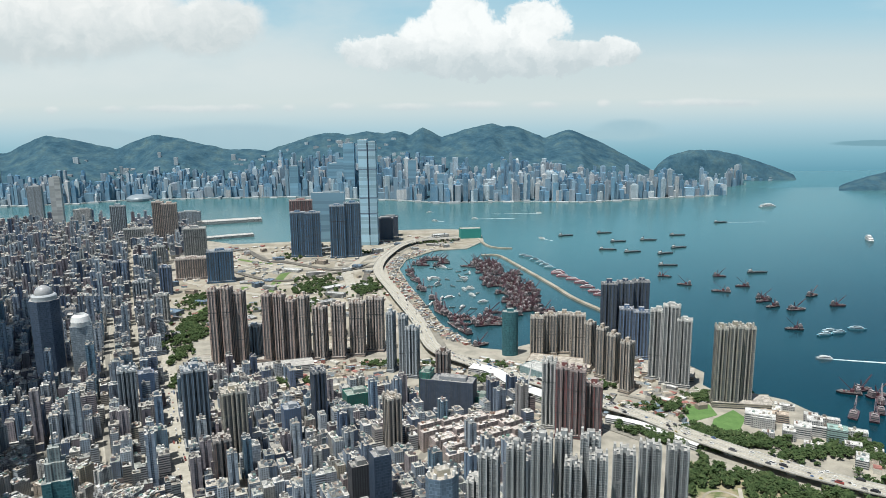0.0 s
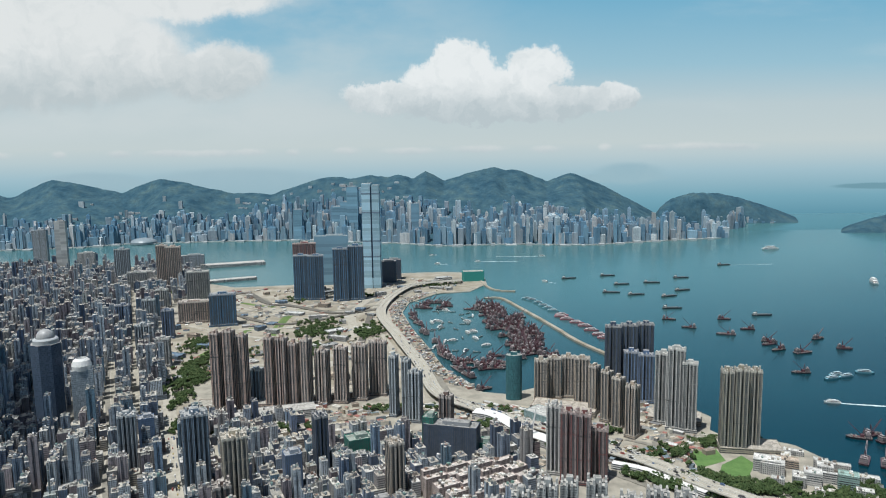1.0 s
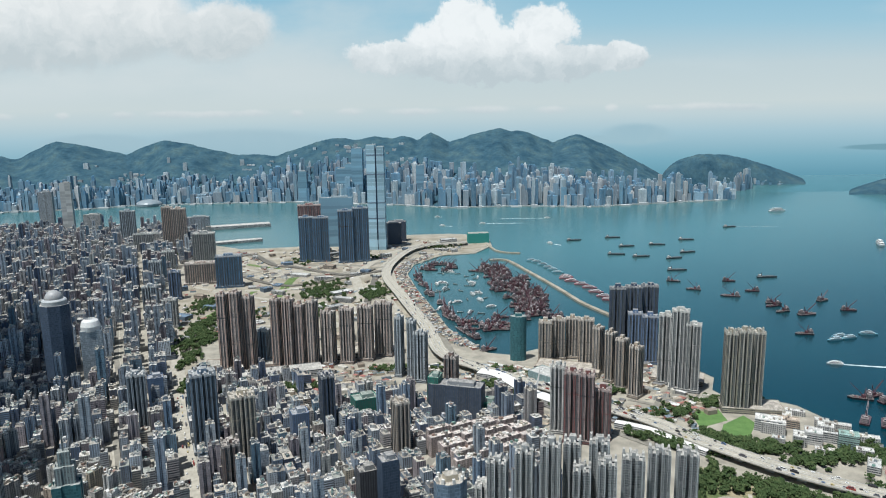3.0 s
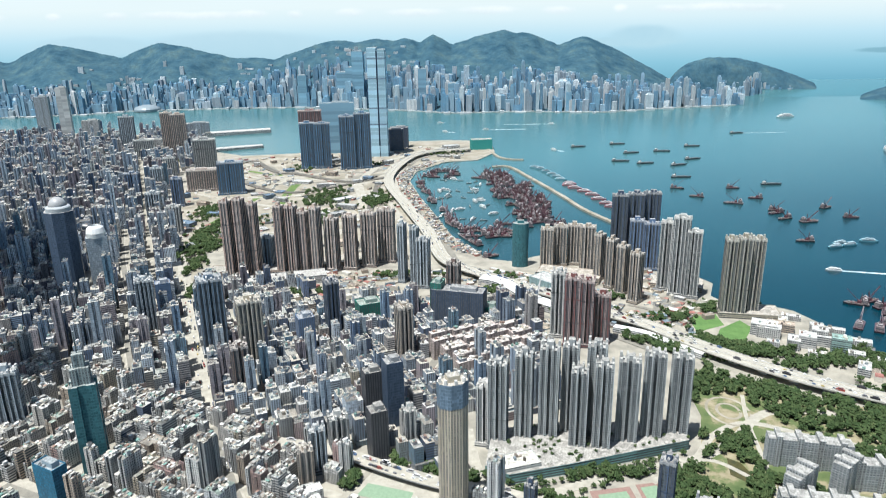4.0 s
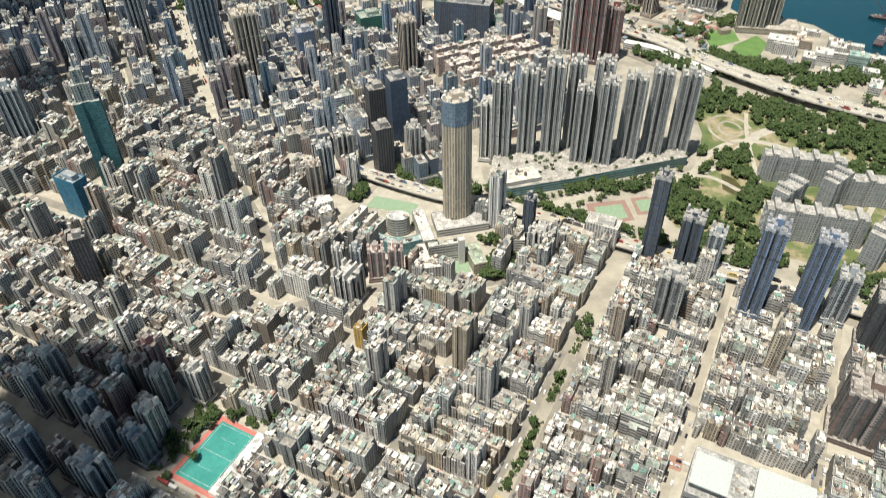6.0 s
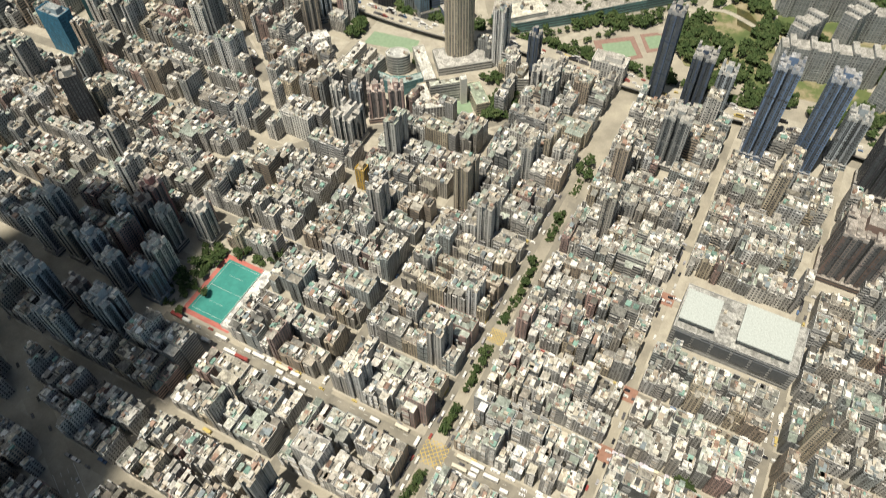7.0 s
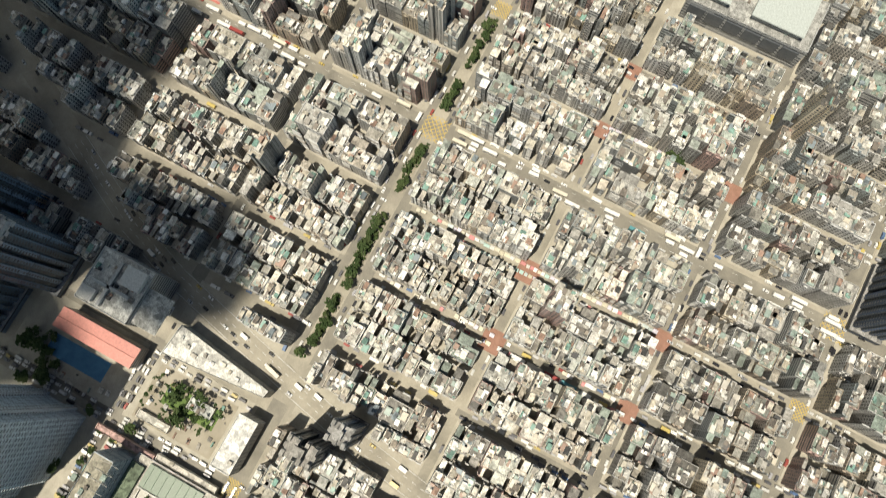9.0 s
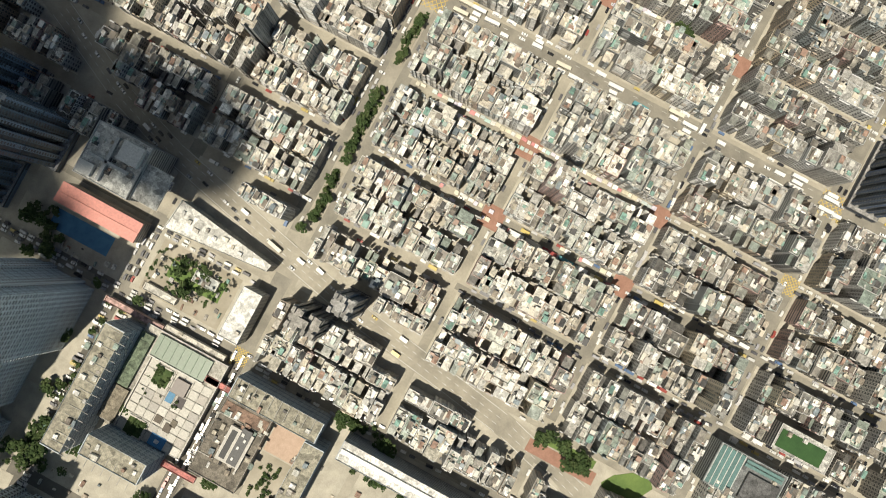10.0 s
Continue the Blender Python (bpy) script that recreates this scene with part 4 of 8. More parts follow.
for i in range(-110, 30):
    for j in range(10, 150):
        # streets every few lots along and across
        a = i * 26 + (i // 4) * 12 + (i // 8) * 6
        b = j * 22 + (j // 3) * 9
        x, y = rot2(a, b, TURN)
        x, y = x + rnd.uniform(-2, 2), y + rnd.uniform(-2, 2)
        u, v = ungrid(x, y)
        if v < 590 or y > 3080 or x < -0.72 * y - 120 or not inside(x, y, LAND):
            continue
        e = east_of_rail(x, y)
        if -16 < e < (15 if y < 1150 else 42 if y < 1900 else 16) or near_line(x, y, SHORE_ROAD) < 40:
            continue
        if e > 0:
            if y > 1235 or x > 40 + (1235 - y) * 0.0 and y < 760 or x > 120:
                continue
            if y > 1130 and x > -260:
                continue
            if y < 790 and x > -10:
                continue
        if y > 2600 and x > -950:
            continue
        if not clear(x, y, 9):
            continue
        standing.append((x, y))
        low = shade(rnd.choice(NEW_COLOURS), rnd.uniform(0.6, 0.95))
        dense_all.box(x, y, 0, 25.5, 21.5, rnd.uniform(7, 15), TURN, rnd.choice((WALL_BAND, WALL_OLD)), ROOF, low, shade(rnd.choice(ROOFS), rnd.uniform(0.6, 0.95)))
        for q in range(rnd.choice((1, 2, 2, 2))):
            wx, wy = rnd.uniform(9.5, 14.5), rnd.uniform(13, 21)
            ox, oy = rot2((q - 0.5) * 14, rnd.uniform(-2, 2), TURN)
            f = rnd.random()
            if e > 0:
                h = rnd.uniform(14, 38) if f < 0.85 else rnd.uniform(40, 70)
            else:
                h = rnd.uniform(20, 44) if f < 0.66 else rnd.uniform(45, 66) if f < 0.93 else rnd.uniform(68, 104)
                if f < 0.12:
                    wx, h = rnd.uniform(20, 26), rnd.uniform(28, 58)
                if y > 2300:
                    h *= 0.75
            # a further blue shift for haze
            tint = tuple(a * b for a, b in zip(shade(rnd.choice(NEW_COLOURS), rnd.uniform(0.8, 1.2)), (0.93, 1.0, 1.07)))
            roof = shade(rnd.choice(ROOFS), rnd.uniform(0.6, 0.95))
            wall = rnd.choice((WALL, WALL_OLD, WALL_BAND, WALL_TOWER, WALL_TOWER)) if f < 0.90 else GLASS
            own = count < 220 and y < 1000 and x > -560
            dense = Solid() if own else dense_all
            if h > 45:
                wx, wy = min(wx, 20), min(wy, 17)
                poly, deep = bays(wx, wy, 3, 3, 1.8)
                dense.prism([(x + ox + rot2(*p, TURN)[0], y + oy + rot2(*p, TURN)[1]) for p in poly], 0, h, wall, ROOF, tint, roof, [RECESS if d == 1 else wall for d in deep])
            else:
                dense.box(x + ox, y + oy, 0, wx, wy, h, TURN, wall, ROOF, tint, roof)
            if own:
                whole = dense.build("city_building")
                tagged(whole, f"{'white' if sum(tint) > 1.6 else 'pale grey' if sum(tint) > 1.2 else 'grey'} {'slender high-rise' if h > 45 else 'mid-rise block'} with a flat roof", "building", "city buildings")
                dense = Solid()
            for c in range(7 if y < 1100 else 4 if y < 1500 else 2):
                px, py = rot2(rnd.uniform(-0.3, 0.3) * wx, rnd.uniform(-0.3, 0.3) * wy, TURN)
                col = shade(rnd.choice(SHEDS), rnd.uniform(0.6, 0.95))
                dense.box(x + ox + px, y + oy + py, h, rnd.uniform(1.5, 4.6), rnd.uniform(1.5, 4.6), rnd.uniform(0.8, 5), TURN, PAINT, ROOF, mixc(tint, col, 0.5), col)
            if own:
                tagged(dense.build("roof_clutter", whole), "lift house and tanks", kind="stuff")
            count += 1
# smaller houses in the gaps left between the rows
rnd = random.Random(29)
cells = {}
for px, py, pw, pd, ph, pdeg in plots:
    cells.setdefault((int(px // 30), int(py // 30)), []).append((px, py, 0.46 * max(pw, pd)))
for px, py in standing:
    cells.setdefault((int(px // 30), int(py // 30)), []).append((px, py, 14.0))
for k in range(9000):
    x, y = rnd.uniform(-720, 130), rnd.uniform(470, 1260)
    u, v = ungrid(x, y)
    e = east_of_rail(x, y)
    if v < 465 or -16 < e < 16 or near_line(x, y, SHORE_ROAD) < 40 or y > 1120 and x > -300 or x < -0.66 * y or (x > -20 and y < 800) or inside(x, y, SCHOOL):
        continue
    r = rnd.uniform(5.5, 8.5)
    here = [q for a in (-1, 0, 1) for b in (-1, 0, 1) for q in cells.get((int(x // 30) + a, int(y // 30) + b), ())]
    if any(math.hypot(x - a, y - b) < q + r for a, b, q in here) or not clear(x, y, r):
        continue
    cells.setdefault((int(x // 30), int(y // 30)), []).append((x, y, r))
    h, deg = rnd.uniform(12, 34), TURN if v > 560 else -THETA
    tint, roof = shade(rnd.choice(NEW_COLOURS + OLD_COLOURS), rnd.uniform(0.7, 1.05)), shade(rnd.choice(ROOFS), rnd.uniform(0.65, 1.0))
    dense_all.box(x, y, 0, r * 1.7, r * 1.9, h, deg, rnd.choice((WALL, WALL_OLD, WALL_BAND)), ROOF, tint, roof)
    for c in range(5):
        px, py = rot2(rnd.uniform(-0.6, 0.6) * r, rnd.uniform(-0.6, 0.6) * r, deg)
        col = shade(rnd.choice(SHEDS), rnd.uniform(0.6, 1.0))
        dense_all.box(x + px, y + py, h, rnd.uniform(1.4, 4.0), rnd.uniform(1.4, 4.0), rnd.uniform(0.8, 4), deg, PAINT, ROOF, col)
tagged(dense_all.build("city_blocks"), "densely packed grey and pale high-rise city blocks", "buildings", kind="stuff")

# roads that break the grid
s, line = ribbon([(-462, 1130), (-504, 1258), (-580, 1450), (-654, 1650), (-720, 1822), (-790, 1960)], 54, 0.02, 0.25, SAND)
tagged(s.build("road_plaza"), "wide pale toll plaza and verge beside the corridor", "road", kind="structure")
s, line = ribbon(RAIL, 24, 0.05, 0.35, PAVING)
tagged(s.build("road_corridor"), "pale wide road corridor between high-rises", "road", kind="structure")
for k, (pts, wide) in enumerate(CROSS_ROADS):
    s, line = ribbon(pts, wide + 3, 0.03, 0.22 + 0.02 * k, PAVING)
    tagged(s.build("pavement"), "pale concrete pavements of a wide street", "pavement", kind="structure")
    s, line = ribbon(pts, wide * 0.84, 0.05, 0.36 + 0.02 * k, ASPHALT)
    tagged(s.build("road_street"), "grey asphalt street between high-rise blocks", "road", kind="structure")
s, line = ribbon(DIAGONAL, 16, 0.02, 0.2, GROUND)
tagged(s.build("road_diagonal"), "pale tan asphalt avenue crossing the street grid", "road", kind="structure")
s, line = ribbon(SHORE_ROAD, 30, 9.8, 11.0, PAVING, side=PAVING)
viaduct = tagged(s.build("viaduct"), "pale concrete highway viaduct on piers", "viaduct", kind="structure")
for k in range(0, len(line), 2):
    p = Solid()
    p.box(line[k].x, line[k].y, 0, 3, 12, 9.8, 40, CONCRETE, CONCRETE, PALE)
    p.build("pier", viaduct)
s, line = ribbon(FLYOVER, 19, 6.5, 8.0, PAVING, side=CONCRETE)
tagged(s.build("flyover"), "grey concrete flyover along the old district", "flyover", kind="structure")

# sandy reclaimed land
s = Solid()
s.prism([(-640, 1480), (-330, 1440), (-90, 1440), (-40, 1560), (-75, 1741), (-125, 1948), (-165, 2149), (-150, 2288), (-60, 2430), (50, 2480), (115, 2618), (110, 2840), (-215, 2860), (-500, 2770),
         (-610, 2625), (-800, 2580), (-860, 2300), (-780, 1900)], 0, 0.4, SAND, SAND, SANDY)
tagged(s.build("ground_reclaimed"), "bare sandy construction land beside the harbour", "ground", kind="structure")

# ---------------------------------------------------------------- pavements, crossings and kerbs of the old district


def slab(name, poly, z0, z1, mat, label, category, tint=(0.4, 0.38, 0.34), kind="structure", side=None):
    s = Solid()
    s.prism(poly, z0, z1, side or mat, mat, tint, (0.42, 0.40, 0.36))
    return tagged(s.build(name), label, category, kind=kind)


def grid_rect(u0, u1, v0, v1):
    return [grid(u0, v0), grid(u1, v0), grid(u1, v1), grid(u0, v1)]


kerbs = Solid()
for u0, u1, v0, v1 in pavers:
    kerbs.prism(grid_rect(u0 - 2.2, u1 + 2.2, v0 - 2.2, v1 + 2.2), 0, 0.16, PAVING, PAVING, (0.4, 0.38, 0.34))
tagged(kerbs.build("pavement"), "pale concrete pavements with kerbs round the blocks", "pavement", kind="structure")
for v0, v1, u0, u1 in ((-128, -115, -340, 330), (34, 47, 8, 330), (147, 163, -340, 330), (-16, -6, 8, 330), (252, 266, -400, 200), (402, 414, -98, 200)):
    slab("road", grid_rect(u0, u1, v0 + 2.6, v1 - 2.6), 0.0, 0.02, ASPHALT, "grey asphalt street between tenements", "road")
for u0, u1, v0, v1 in ((199, 209, -220, 330), (-112, -103, -30, 420), (-93, -84, -30, 420), (101, 111, -60, 400), (-103, -91, -330, -60), (-195, -185, -20, 300), (-200, -190, -330, -124)):
    slab("road", grid_rect(u0, u1, v0, v1), 0.0, 0.03, ASPHALT, "grey asphalt cross street", "road")
for u, v, r in ((8, 94, 8), (8, 41, 8), (106, 94, 7), (106, 41, 7), (106, 209, 7), (8, 209, 6), (8, 259, 6), (8, 351, 6)):
    slab("pavement_crossing", grid_rect(u - r, u + r, v - r, v + r), 0.0, 0.2, BRICK, "red brick paved street crossing", "pavement")
LINE_YELLOW, lyn, lyb = surface("yellow_road_paint", [(0.3, (0.46, 0.33, 0.09)), (0.7, (0.60, 0.45, 0.14))], 0.5)
LINE_WHITE = surface("white_road_paint", [(0.3, (0.5, 0.5, 0.48)), (0.7, (0.7, 0.7, 0.68))], 0.5)[0]
for u, v, r in ((-97, -47, 9), (-97, -122, 7), (204, 155, 11), (204, 94, 8), (-97, 155, 12), (-97, 259, 8), (204, 259, 8)):
    s = Solid()
    for k in range(-4, 5):
        q = k * r / 4.5
        m = (r - abs(q)) * 1.4 + 1.5
        for turn in (45, -45):
            a, b = rot2(q, 0, turn)
            x, y = grid(u + a, v + b)
            s.box(x, y, 0.03, 0.45, m * 1.4, 0.03 if turn > 0 else 0.05, turn - THETA, LINE_YELLOW, LINE_YELLOW, (0.5, 0.4, 0.1))
    tagged(s.build("road_marking"), "yellow hatched box junction", "road marking", kind="structure")
s = Solid()
for k in range(60):
    for vv in (152, 158):
        s.box(*grid(-330 + k * 11, vv), 0.02, 3.5, 0.2, 0.03, -THETA, LINE_WHITE, LINE_WHITE, WHITE)
tagged(s.build("road_marking"), "white dashed lane lines", "road marking", kind="structure")
# planted strip in the wide street
for v0, v1 in ((-18, 20), (26, 84), (102, 142), (170, 196), (205, 250), (270, 340), (362, 398), (418, 440)):
    slab("planted_strip", grid_rect(-101.5, -94.5, v0, v1), 0, 0.35, SAND, "narrow planted strip down the wide street", "planting bed", side=PAVING)


# ---------------------------------------------------------------- particular buildings of the old district
def block(name, u0, u1, v0, v1, h, wall, tint, label, roof=None, extra=(), base=0.0, clutter_n=6):
    """A low or long building in the street grid, with parapet, plant boxes and extra roof parts (name, u0, u1, v0, v1, z, height, material, tint)."""
    rr = random.Random(int(u0 * 3 + v0 * 5))
    uc, vc = (u0 + u1) / 2, (v0 + v1) / 2
    x, y = grid(uc, vc)
    a, b = (u1 - u0) / 2, (v1 - v0) / 2
    s = Solid()
    s.walled([(-a, -b), (a, -b), (a, b), (-a, b)], 0, h, wall, ROOF, tint, roof or mixc(tint, (0.5, 0.48, 0.44), 0.6), 0.4, 1.0)
    ob = new(name, s.mesh(name))
    ob.matrix_world = pose(x, y, base, 0, 0, -THETA)
    tagged(ob, label, "building")
    for k in range(clutter_n):
        p = Solid()
        p.box(rr.uniform(-0.85, 0.85) * a, rr.uniform(-0.7, 0.7) * b, h - 1, rr.uniform(1.5, 4), rr.uniform(1.5, 4), rr.uniform(1, 2.6), 0, PAINT, ROOF, rr.choice(SHEDS))
        p.build(rr.choice(("plant_box", "water_tank")), ob)
    for pn, pu0, pu1, pv0, pv1, z, hh, mat, tt in extra:
        p = Solid()
        p.box((pu0 + pu1) / 2 - uc, (pv0 + pv1) / 2 - vc, z, pu1 - pu0, pv1 - pv0, hh, 0, mat, mat, tt, floor=True)
        p.build(pn, ob)
    return ob


# market hall with two white roofs
block("market_hall", 19, 108, 314, 356, 24, WALL_BAND, (0.42, 0.43, 0.43), "grey market hall with two large white roofs", (0.40, 0.40, 0.38),
      [("white_roof", 20, 46, 318, 346, 30, 1.2, PAINT, (0.45, 0.49, 0.47)), ("white_roof", 62, 100, 318, 352, 30, 1.2, PAINT, (0.45, 0.49, 0.47)), ("upper_floor", 22, 44, 320, 344, 24, 6, WALL_BAND, GREY),
       ("upper_floor", 64, 98, 320, 350, 24, 6, WALL_BAND, GREY)] + [("louvre", 22 + k * 14, 34 + k * 14, 313.2, 314, 8, 12, METAL, (0.10, 0.11, 0.12)) for k in range(6)], clutter_n=9)
# sports court
slab("sports_ground", grid_rect(-331, -284, 166, 228), 0, 0.3, surface("red_court_edge", [(0.3, (0.42, 0.13, 0.11)), (0.7, (0.52, 0.18, 0.15))], 0.3)[0], "red-edged sports ground", "sports court", kind="")
slab("playing_surface", grid_rect(-327, -292.5, 170, 224), 0.3, 0.36, surface("teal_court", [(0.3, (0.025, 0.20, 0.175)), (0.6, (0.045, 0.27, 0.235)), (0.8, (0.09, 0.34, 0.30))], 0.06, fine=0.4)[0],
     "worn teal hard-court playing surface", "sports court", kind="")
s = Solid()
for a, b, c, d in ((-325, -295, 173, 173.2), (-325, -295, 221.8, 222), (-325, -324.8, 173, 222), (-295.2, -295, 173, 222), (-325, -295, 197.4, 197.6), (-317, -303, 184, 184.15), (-317, -303, 211, 211.15)):
    s.prism(grid_rect(a, b, c, d), 0.36, 0.40, LINE_WHITE, LINE_WHITE, WHITE)
tagged(s.build("court_marking"), "white court lines", "court marking", kind="structure")
block("grandstand", -291, -281, 168, 226, 6, PAINT, (0.66, 0.66, 0.64), "white concrete spectator stand beside the court", (0.72, 0.72, 0.70), clutter_n=0)
# housing estate
for u0, u1, v0, v1, h in ((-175, -161, -220, -134, 36), (-151, -109, -214, -200, 36), (-87, -24, -141, -127, 28), (-30, -16, -200, -143, 26), (-92, -20, -240, -226, 30)):
    ob = block("estate_block", u0, u1, v0, v1, h, WALL_ESTATE, (0.42, 0.47, 0.50), "grey-blue long corridor housing block", (0.31, 0.29, 0.23), clutter_n=8)
    rails = Solid()
    for k in range(1, int(h / 2.8)):
        rails.box(0, 0, k * 2.8 - 0.15, u1 - u0 + 0.6, v1 - v0 + 0.6, 0.5, 0, PAINT, PAINT, (0.40, 0.44, 0.46) if k % 3 else (0.22, 0.26, 0.29), floor=True)
    tagged(rails.build("gallery_parapet", ob), "blue-grey gallery parapets on every floor", kind="stuff")
block("long_hall", -8, 90, -143, -130, 28, WALL_BAND, (0.36, 0.40, 0.44), "long block with a white pitched roof", (0.74, 0.73, 0.68), [("ridge_cap", -7, 89, -138, -135, 28, 0.6, PAINT, (0.78, 0.77, 0.72))], clutter_n=0)
SLAB_TONES = ((0.50, 0.48, 0.43), (0.44, 0.42, 0.38), (0.37, 0.35, 0.32), (0.55, 0.53, 0.48), (0.41, 0.38, 0.34))
block("shopping_podium", -160, -99, -199, -129, 9, WALL_BAND, (0.42, 0.42, 0.40), "grey paved podium terrace between housing blocks", (0.46, 0.44, 0.39),
      [("moss_roof", -160.4, -151, -173, -135, 8.6, 2.6, ROOF, (0.15, 0.19, 0.13)), ("low_roof", -160.4, -149, -198, -174, 8.6, 2.2, ROOF, (0.24, 0.21, 0.16)), ("green_terrace", -149, -109, -146, -131, 8.6, 1.6, METAL, (0.11, 0.16, 0.11)),
       ("terrace_rail", -149, -109, -147.2, -146.6, 8.6, 1.9, PAINT, (0.62, 0.61, 0.57)), ("terrace_rail", -147.6, -147, -199, -148, 8.6, 1.2, PAINT, (0.52, 0.50, 0.46)),
       ("planter", -141, -128, -163, -149, 8.6, 0.9, PAINT, (0.50, 0.47, 0.42)), ("flower_bed", -140, -129, -162, -150, 9.3, 0.4, LEAF, (0, 0, 0)), ("planter", -142, -128, -201, -187, 8.6, 0.9, PAINT, (0.50, 0.47, 0.42)),
       ("flower_bed", -141, -129, -199, -188, 9.3, 0.4, LEAF, (0, 0, 0)), ("shelter", -125, -115, -161, -151, 8.6, 3, METAL, (0.09, 0.065, 0.055)), ("play_mat", -126, -121, -169, -162, 8.6, 0.4, PAINT, (0.08, 0.22, 0.36)),
       ("play_mat", -119, -113, -169, -162, 8.6, 0.4, PAINT, (0.07, 0.06, 0.06)), ("bench_bed", -126, -121, -184, -179, 8.6, 0.7, PAINT, (0.10, 0.08, 0.06)), ("bench_bed", -118, -113, -187, -181, 8.6, 0.7, PAINT, (0.10, 0.08, 0.06)),
       ("bench_bed", -115, -111, -182, -177, 8.6, 0.7, PAINT, (0.13, 0.11, 0.08)), ("paddling_pool", -123, -112, -199, -191, 8.6, 0.5, PAINT, (0.04, 0.19, 0.40)), ("pool_slide", -119, -116, -196, -194, 9.0, 1.6, PAINT, (0.6, 0.62, 0.62))]
      + [("terrace_beam", -146 + 5.3 * k, -145.5 + 5.3 * k, -145.5, -131.5, 10.2, 0.35, PAINT, (0.20, 0.26, 0.20)) for k in range(7)]
      + [("paving_slab", -146.4 + 6.6 * i, -140.4 + 6.6 * i, -198.4 + 6.4 * j, -192.6 + 6.4 * j, 8.6, 0.16 + 0.01 * ((i + j) % 2), PAINT, SLAB_TONES[(3 * i + 5 * j + i * j) % 5]) for i in range(7) for j in range(8)], clutter_n=0)
# the roof yard's pit is a flat black strip; nothing is sunk
block("estate_mall", -90, -56, -200, -143, 12, WALL_BAND, (0.30, 0.28, 0.25), "dark brown-grey low estate mall with roof yards", (0.19, 0.17, 0.14),
      [("roof_yard", -78, -61, -184, -160, 11.2, 3.2, PAINT, (0.46, 0.44, 0.40)), ("roof_pit", -76, -72, -182, -162, 14.3, 0.2, PAINT, (0.05, 0.05, 0.05)), ("roof_strip", -70, -63, -183, -158, 14.4, 0.5, PAINT, (0.10, 0.10, 0.10)),
       ("vent", -68, -66.5, -180, -178, 14.8, 0.8, PAINT, WHITE), ("vent", -68, -66.5, -172, -170, 14.8, 0.8, PAINT, WHITE), ("vent", -66, -64.5, -166, -164, 14.8, 0.8, PAINT, WHITE), ("vent", -69, -67, -163, -161, 14.8, 0.8, PAINT, WHITE),
       ("roof_line", -90, -57, -157.4, -157, 11.2, 0.6, PAINT, (0.50, 0.48, 0.43)), ("roof_line", -90, -79, -186.4, -186, 11.2, 0.6, PAINT, (0.50, 0.48, 0.43)), ("brick_terrace", -89, -57, -156, -148, 11.2, 0.3, ROOF, (0.24, 0.16, 0.12))], clutter_n=9)
slab("playground", grid_rect(-54, -32, -169, -150), 0, 0.25, surface("pink_play_ground", [(0.3, (0.40, 0.29, 0.22)), (0.7, (0.50, 0.37, 0.29))], 0.3)[0], "pinkish paved play yard", "playground", kind="")
slab("planted_court", grid_rect(-54, -31, -204, -170), 0, 0.25, SAND, "pale paved court with hedged beds", "yard", kind="")
for u0, u1, v in ((-109, -89, -143), (-108, -83, -206)):
    block("footbridge", u0, u1, v - 2, v + 2, 3, PAINT, (0.48, 0.20, 0.18), "covered footbridge with a red roof", (0.50, 0.20, 0.18), base=6.0, clutter_n=0)
block("covered_walkway", -194, -150, -130.5, -126.5, 4, PAINT, (0.52, 0.36, 0.32), "covered walkway with a faded pink roof", (0.50, 0.34, 0.31), base=4.0, clutter_n=0)
block("covered_walkway", -149, -104, -128, -124.5, 4, PAINT, (0.55, 0.53, 0.48), "covered walkway with a cream roof", (0.58, 0.55, 0.49), base=4.0, clutter_n=2)
FOGGY = (0.60, 0.68, 0.72)
SAY[FOGGY] = "pale blue-grey"
# shaded towers above the estate
for u, v, a, b, h in ((-228, -152, 44, 46, 118), (-240, -200, 44, 44, 118), (-236, -262, 46, 56, 112), (-178, -292, 26, 44, 96), (-282, -52, 30, 34, 86), (-322, -30, 28, 30, 80), (-300, -92, 26, 30, 70)):
    x, y = grid(u, v)
    tower(x, y, a, b, h, -THETA, "slab" if v < -120 else "bay", FOGGY if v < -120 else SLATE)
block("white_block", -236, -198, -60, -24, 42, WALL_BAND, (0.46, 0.47, 0.47), "pale office block with an angular stepped roof", (0.66, 0.66, 0.62), [("roof_ridge", -232, -204, -46, -44, 42, 2.5, PAINT, (0.40, 0.41, 0.41)), ("roof_ridge", -220, -218, -58, -28, 42, 2.5, PAINT, (0.40, 0.41, 0.41)), ("roof_step", -214, -200, -40, -27, 42, 4.0, PAINT, (0.55, 0.55, 0.53)), ("roof_step", -234, -224, -58, -50, 42, 3.0, PAINT, (0.5, 0.5, 0.48)), ("upper_roof", -206, -180, -58, -34, 36, 1.0, ROOF, (0.5, 0.5, 0.47))], clutter_n=14)
block("red_roofed_school", -250, -192, -86, -72, 16, WALL_BAND, (0.5, 0.42, 0.36), "school with a long red metal roof", (0.50, 0.20, 0.16),
      [("red_roof", -251, -191, -86, -79, 16, 1.6, METAL, (0.55, 0.21, 0.17)), ("red_roof", -251, -191, -79, -72, 16, 1.0, METAL, (0.50, 0.19, 0.155))], clutter_n=0)
slab("school_court", grid_rect(-255, -210, -106, -92), 0, 0.25, surface("blue_court", [(0.3, (0.05, 0.16, 0.30)), (0.7, (0.08, 0.24, 0.40))], 0.2)[0], "blue school ball court", "sports court", kind="")
slab("school_yard", grid_rect(-180, -120, -114, -76), 0, 0.3, SAND, "sandy yard with sheds and bushes", "yard", kind="")
